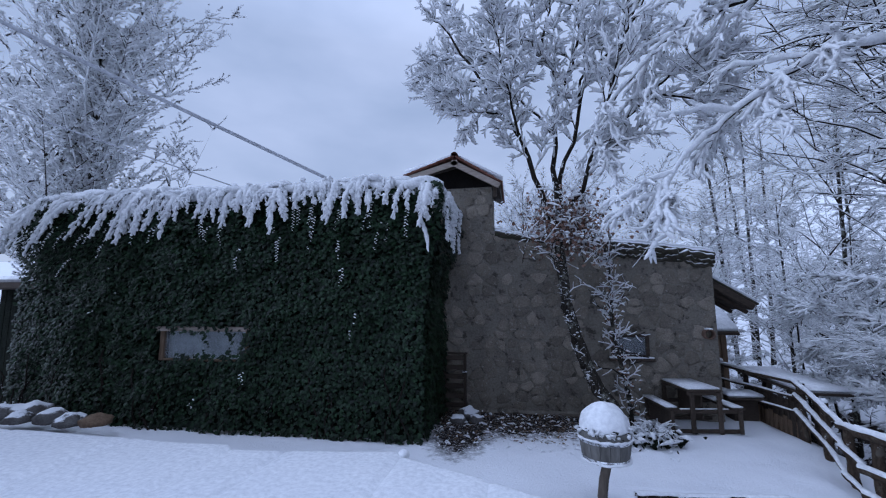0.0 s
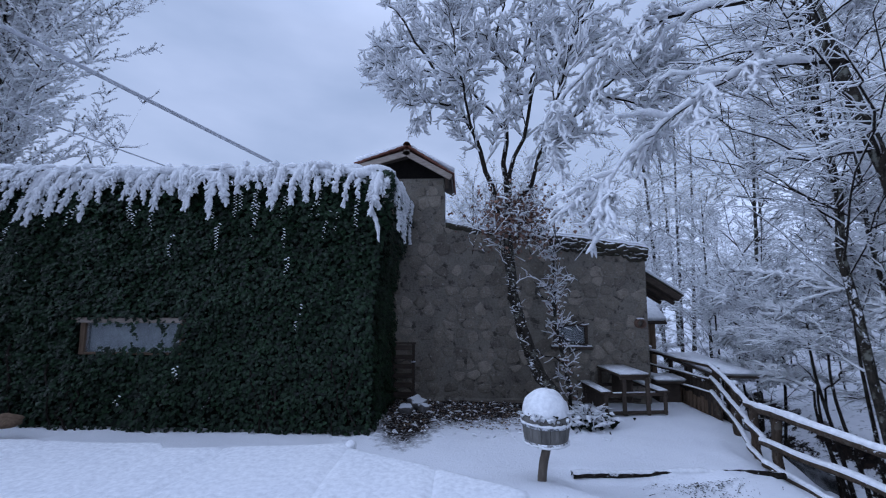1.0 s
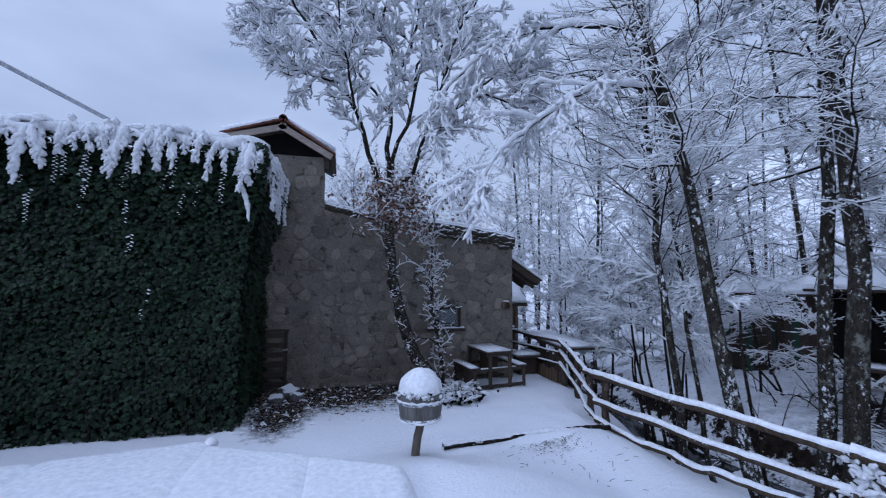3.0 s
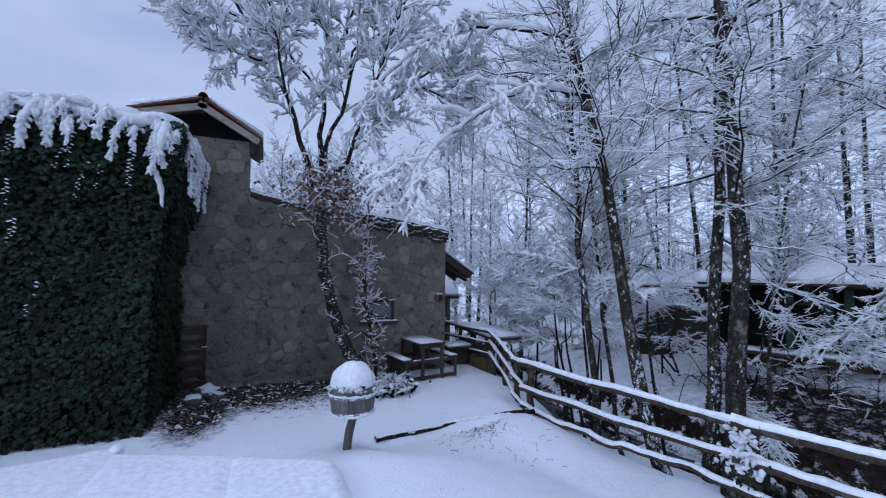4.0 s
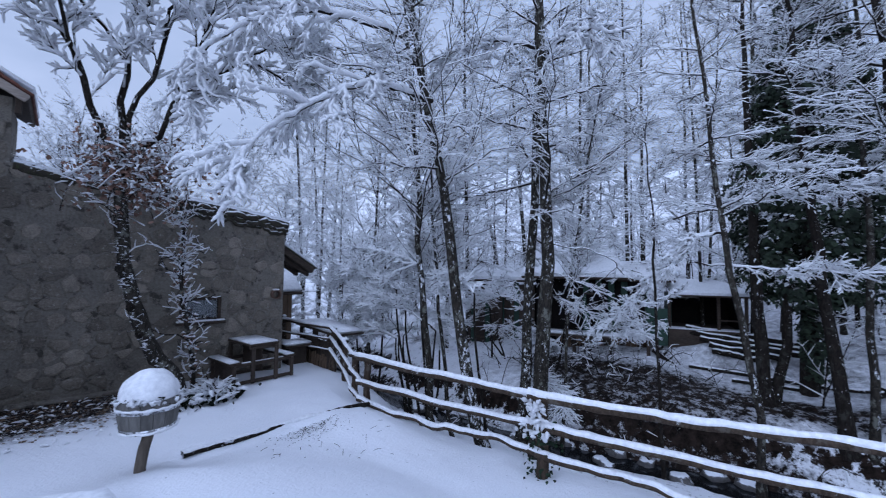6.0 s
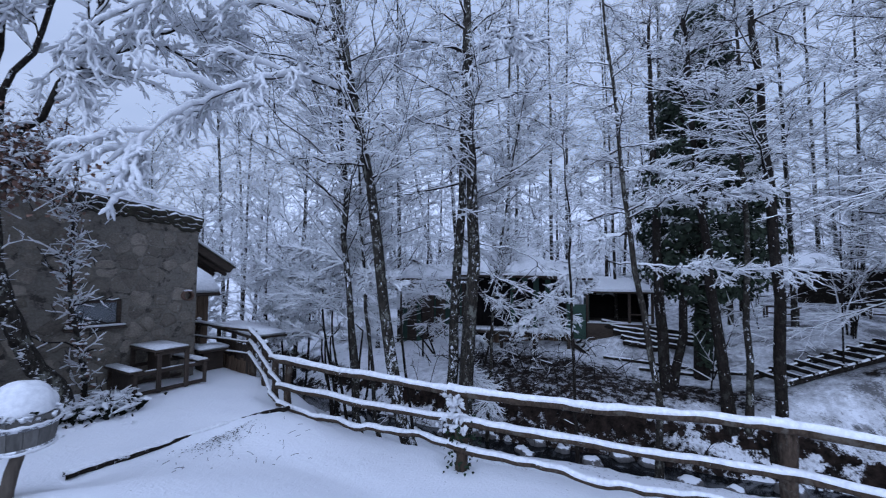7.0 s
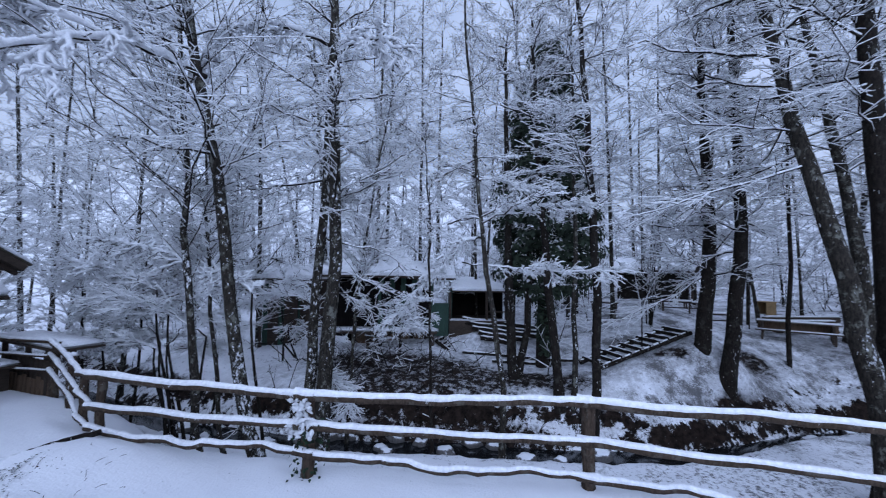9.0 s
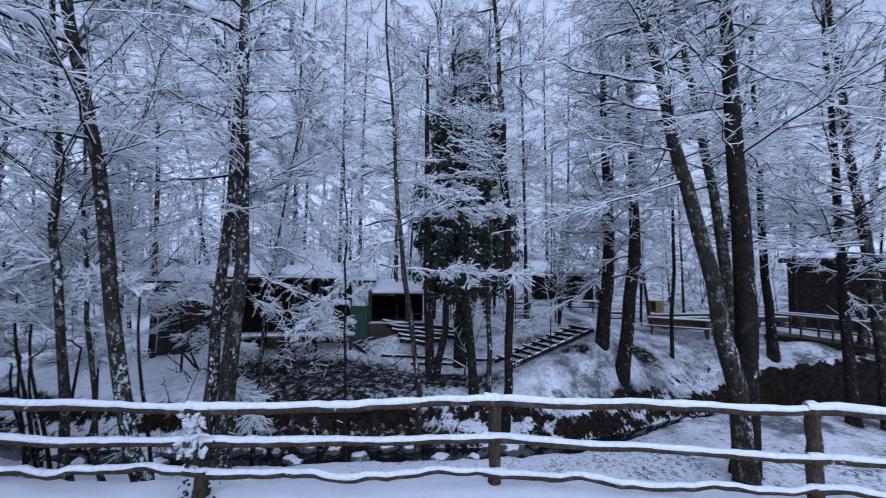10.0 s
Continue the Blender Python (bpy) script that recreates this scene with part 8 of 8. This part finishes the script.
def shelter(x, y, rz, w, d, h, label):
    """An open shelter with a broad low roof."""
    e = empty("shelter", (x, y, gz(x, y) - 0.05), label, "shelter", rz=rz)
    for a in (-w / 2 + 0.1, 0, w / 2 - 0.1):
        for b in (-d / 2 + 0.1, d / 2 - 0.1):
            part("post", box(a - 0.06, a + 0.06, b - 0.06, b + 0.06, 0, h), M_WOODD, e)
    part("back_wall", box(-w / 2, w / 2, d / 2 - 0.05, d / 2, 0.0, h), M_BARKD, e)
    for sg in (-1, 1):
        for n, t0, t1, mt in (("roof", 0, 0.08, M_WOODD), ("snow", 0.085, 0.19, M_SNOW)):
            bm = box(-w / 2 - 0.3, w / 2 + 0.3, 0, d / 2 + 0.4, t0, t1, 0.015)
            for v in bm.verts:
                v.co.z += h + 0.05 + 0.32 * (d / 2 + 0.4 - v.co.y)
                v.co.y *= sg
            if sg < 0:
                bmesh.ops.reverse_faces(bm, faces=bm.faces[:])
            part(n, bm, mt, e)


shelter(20.6, -12.8, 75, 3.2, 3.0, 1.35, "low open wooden shelter with snowy roof beyond the clearing")
shelter(16.0, -26.4, 62, 9.0, 3.0, 2.9, "brown timber shelter beside the stream bank")


def beam_bench(x, y, rz, L):
    """A long low bench of one heavy timber."""
    e = empty("beam_bench", (x, y, gz(x, y) - 0.02), "long dark timber bench with a line of snow", "bench", "benches in the clearing", rz=rz)
    part("beam", box(-L / 2, L / 2, -0.13, 0.13, 0.22, 0.42, 0.02), M_WOODD, e)
    part("snow", box(-L / 2 + 0.01, L / 2 - 0.01, -0.12, 0.12, 0.422, 0.47, 0.02, 2), M_SNOW, e, smooth=True)
    for k in (-0.42, 0, 0.42):
        part("block", box(k * L - 0.1, k * L + 0.1, -0.12, 0.12, 0, 0.218), M_WOODD, e)


beam_bench(16.3, -17.3, -62, 3.2)
beam_bench(15.3, -17.0, -64, 2.4)
beam_bench(16.5, -21.2, -80, 2.4)


def crate(x, y):
    e = empty("crate", (x, y, gz(x, y)), "pale wooden box standing in the snow", "box", rz=25)
    for sx in (-0.25, 0.22):
        part("side", box(sx, sx + 0.03, -0.2, 0.2, 0.35, 0.85), M_YEL, e)
    part("front", box(-0.25, 0.25, -0.23, -0.2, 0.35, 0.85), M_YEL, e)
    part("lid", box(-0.28, 0.28, -0.25, 0.24, 0.852, 0.89), M_YEL, e)
    part("post", box(-0.05, 0.05, -0.05, 0.05, 0, 0.349), M_WOODD, e)


crate(17.0, -16.4)


def end_rail():
    e = empty("railing", (12.6, -21.5, gz(12.6, -21.5) - 0.05), "short dark wooden railing on top of the earth bank", "railing", rz=-60)
    for x in (0.0, 0.7, 1.4, 2.1):
        part("post", box(x, x + 0.08, 0, 0.08, 0, 0.75), M_WOODD, e)
    for z in (0.25, 0.48, 0.70):
        part("bar", box(-0.1, 2.3, -0.05, -0.004, z, z + 0.07), M_WOODD, e)
    part("snow", box(-0.1, 2.3, -0.05, 0.03, 0.774, 0.83, 0.02), M_SNOW, e)


end_rail()


def side_building():
    """End of another building just beyond the ivy wing."""
    e = empty("lean_to", (-15.9, 1.0, 0.0), "dark boarded lean-to with snowy eave beyond the ivy wing", "shed")
    for i in range(12):
        part("board", box(-1.0 + i * 0.19, -1.0 + i * 0.19 + 0.18, -2.03, -2.0, -0.2, 2.7), M_IVYBACK, e)
    part("body", box(-1.0, 1.25, -1.99, 2.5, -0.2, 2.68), M_BLACK, e)
    part("eave", box(-1.3, 1.4, -2.6, 2.6, 2.7, 2.85), M_WOODD, e)
    part("snow", box(-1.28, 1.38, -2.58, 2.58, 2.855, 3.0, 0.05, 2), M_SNOW, e, "snow on the eave", True)


side_building()


def shade_wall():
    """Unseen plain wall, added beside the terrace to shade the ivy's left end."""
    e = empty("wall_west", (-14.9, -12.0, 0.0), "unseen plain wall added to shade the ivy and terrace", "wall", kind="structure")
    part("wall_body", box(-0.4, 0.0, 0.0, 8.6, -0.4, 5.2, 0), M_MORTAR, e)
    part("coping", box(-0.5, 0.1, -0.1, 8.7, 5.204, 5.32), M_CAP, e)


shade_wall()


def footbridge():
    e = empty("footbridge", (11.6, -21.2, 0.25), "small wooden footbridge with snowy rails over the stream", "bridge", rz=-60)
    for i in range(14):
        part("plank", box(-0.5, 0.5, i * 0.2, i * 0.2 + 0.19, 0, 0.05), M_WOODD, e)
    for sx in (-0.5, 0.46):
        for y in (0, 0.9, 1.8, 2.7):
            part("post", box(sx, sx + 0.06, y, y + 0.06, 0.05, 0.75), M_WOODD, e)
        part("handrail", box(sx - 0.01, sx + 0.07, -0.1, 2.9, 0.752, 0.81), M_WOODD, e)
        part("snow", box(sx - 0.01, sx + 0.07, -0.1, 2.9, 0.812, 0.86, 0.015), M_SNOW, e)
        part("lower_rail", box(sx + 0.01, sx + 0.05, -0.1, 2.9, 0.35, 0.4), M_WOODD, e)
    for x in (-0.4, 0.3):
        part("beam", box(x, x + 0.12, -0.3, 3.1, -0.18, -0.004), M_WOODD, e)


footbridge()


def snow_canopy():
    e = empty("log_store", (1.22, 0.15, 0.13), "long low log store with a snow-covered plank top behind the fence", "log store", rz=-4)
    for x in (-0.22, 0.14):
        for y in (-0.7, 0.1, 1.1):
            part("post", box(x - 0.04, x + 0.04, y - 0.04, y + 0.04, -1.4, 0.60), M_WOODD, e)
    part("top_board", box(-0.33, 0.42, -1.25, 1.3, 0.602, 0.64), M_WOODD, e)
    part("snow", box(-0.32, 0.41, -1.24, 1.29, 0.642, 0.74, 0.04, 2), M_SNOW, e, "smooth pad of snow", True)
    for i in range(11):
        part("log", box(-0.27, -0.22, -1.0 + i * 0.19, -0.86 + i * 0.19, -0.45, 0.40, 0.02), M_WOODD, e)


snow_canopy()


def litter():
    """Dead leaves and bits on the bare earth by the wall, twigs poking from the snow."""
    rng = np.random.default_rng(88)
    n = 900
    x, y = rng.uniform(-5.6, -2.2, n), -rng.uniform(0.05, 1.0, n) ** 1.2 * 2.0
    P = np.stack([x, y, np.array([gz(a, b) for a, b in zip(x, y)]) + 0.015], 1)
    me = leaf_mesh("litter", rng, P, np.tile((0.0, 0.0, 1.2), (n, 1)), 0.02, 0.055, M_BOARD, 0.2)
    tagged(new("leaf_litter", me), "dead brown leaves scattered on bare earth", "leaves", kind="stuff")
    n = 260
    x, y = rng.uniform(-5.5, -1.5, n), -rng.uniform(0.1, 2.4, n)
    q = np.stack([x, y, np.array([gz(a, b) for a, b in zip(x, y)]) + 0.012], 1)
    s = Soup()
    d = rng.normal(0, 0.03, (n, 3)) * np.array([1, 1, 0.1])
    s.tube(np.stack([q - d, q + (0, 0, 0.012), q + d], 1), np.outer(rng.uniform(0.008, 0.022, n), [0.3, 1, 0.3]), 5, 0)
    tagged(new("snow_crumbs", s.build("snow_crumbs", [M_SNOW])), "crumbs of fallen snow on the earth", "snow", kind="stuff")
    # stalks and bits on the slope by the path
    n = 30
    x, y = rng.uniform(-1.9, 0.2, n), rng.uniform(-5.0, -3.7, n)
    s = Soup()
    q = np.stack([x, y, np.array([gz(a, b) for a, b in zip(x, y)])], 1)
    d = np.stack([rng.normal(0, 0.03, n), rng.normal(0, 0.03, n), rng.uniform(0.0, 0.03, n)], 1)
    s.tube(np.stack([q - d, q + (0, 0, 0.01), q + d], 1), np.full((n, 3), 0.003), 5, 0)
    tagged(new("stalks", s.build("stalks", [M_BARKD])), "dark stalks poking through the snow", "stalks", kind="stuff")
    # trodden leaves showing through below the step
    n = 330
    x = rng.normal(-0.98, 0.26, n)
    y = -3.66 - np.abs(rng.normal(0, 0.2, n)) - 0.06 * x
    P = np.stack([x, y, np.array([gz(a, b) for a, b in zip(x, y)]) + 0.02], 1)
    tagged(new("trodden_leaves", leaf_mesh("trodden_leaves", rng, P, np.tile((0.0, 0.0, 1.2), (n, 1)), 0.007, 0.024, M_IVYBACK, 0.2)), "wet dark leaves trodden into the snow", "leaves", kind="stuff")
    # stones along the stream
    for i in range(34):
        y = rng.uniform(-17, 0)
        x = float(stream_x(y)) + rng.uniform(-0.75, 0.6)
        lump("rock", (x, y, -1.74), rng.uniform(0.10, 0.26), M_ROCK, "wet dark stone with snow cap in the stream", "rock", 200 + i, 0.7, "stones along the stream")


def brambles():
    """Brown leafless tangle below the hut and along the stream."""
    rng = np.random.default_rng(99)
    s = Soup()
    n = 64
    x = np.where(rng.random(n) < 0.6, rng.normal(7.6, 0.9, n), stream_x(np.linspace(-9, -1.5, n)) + rng.normal(0.8, 0.9, n))
    y = np.where(x > 6.3, rng.normal(-3.9, 1.6, n), np.linspace(-9, -1.5, n))
    g = ground(x, y)
    d = np.stack([rng.normal(0, 0.45, n), rng.normal(0, 0.45, n), rng.uniform(0.25, 0.9, n)], 1)
    k = np.linspace(0, 1, 5)
    P = np.stack([x, y, g], 1)[:, None] + d[:, None] * k[None, :, None]
    P[..., 2] = g[:, None] + d[:, 2:3] * np.sin(k * 2.1)[None]
    s.twigs(P, np.full(n, 0.018), np.full(n, 0.016), np.full(n, 0.018), 1, 1)
    T = sprout(rng, P, 5, 0.2, 1, 55, 0.4, 3, 0.05, 2, 0.1, 0.3)
    m = len(T)
    hs = rng.random(m) < 0.25
    s.twigs(T[hs], np.full(hs.sum(), 0.008), np.full(hs.sum(), 0.012), np.full(hs.sum(), 0.022), 0, 1)
    s.twigs(T[~hs], np.full((~hs).sum(), 0.008), np.full((~hs).sum(), 0.007), np.full((~hs).sum(), 0.008), 1, 1)
    tagged(new("brambles", s.build("brambles", [M_TWIGSNOW, M_TWIG])), "brown leafless brambles with some snow along the bank", "brambles", kind="stuff")


litter()
brambles()
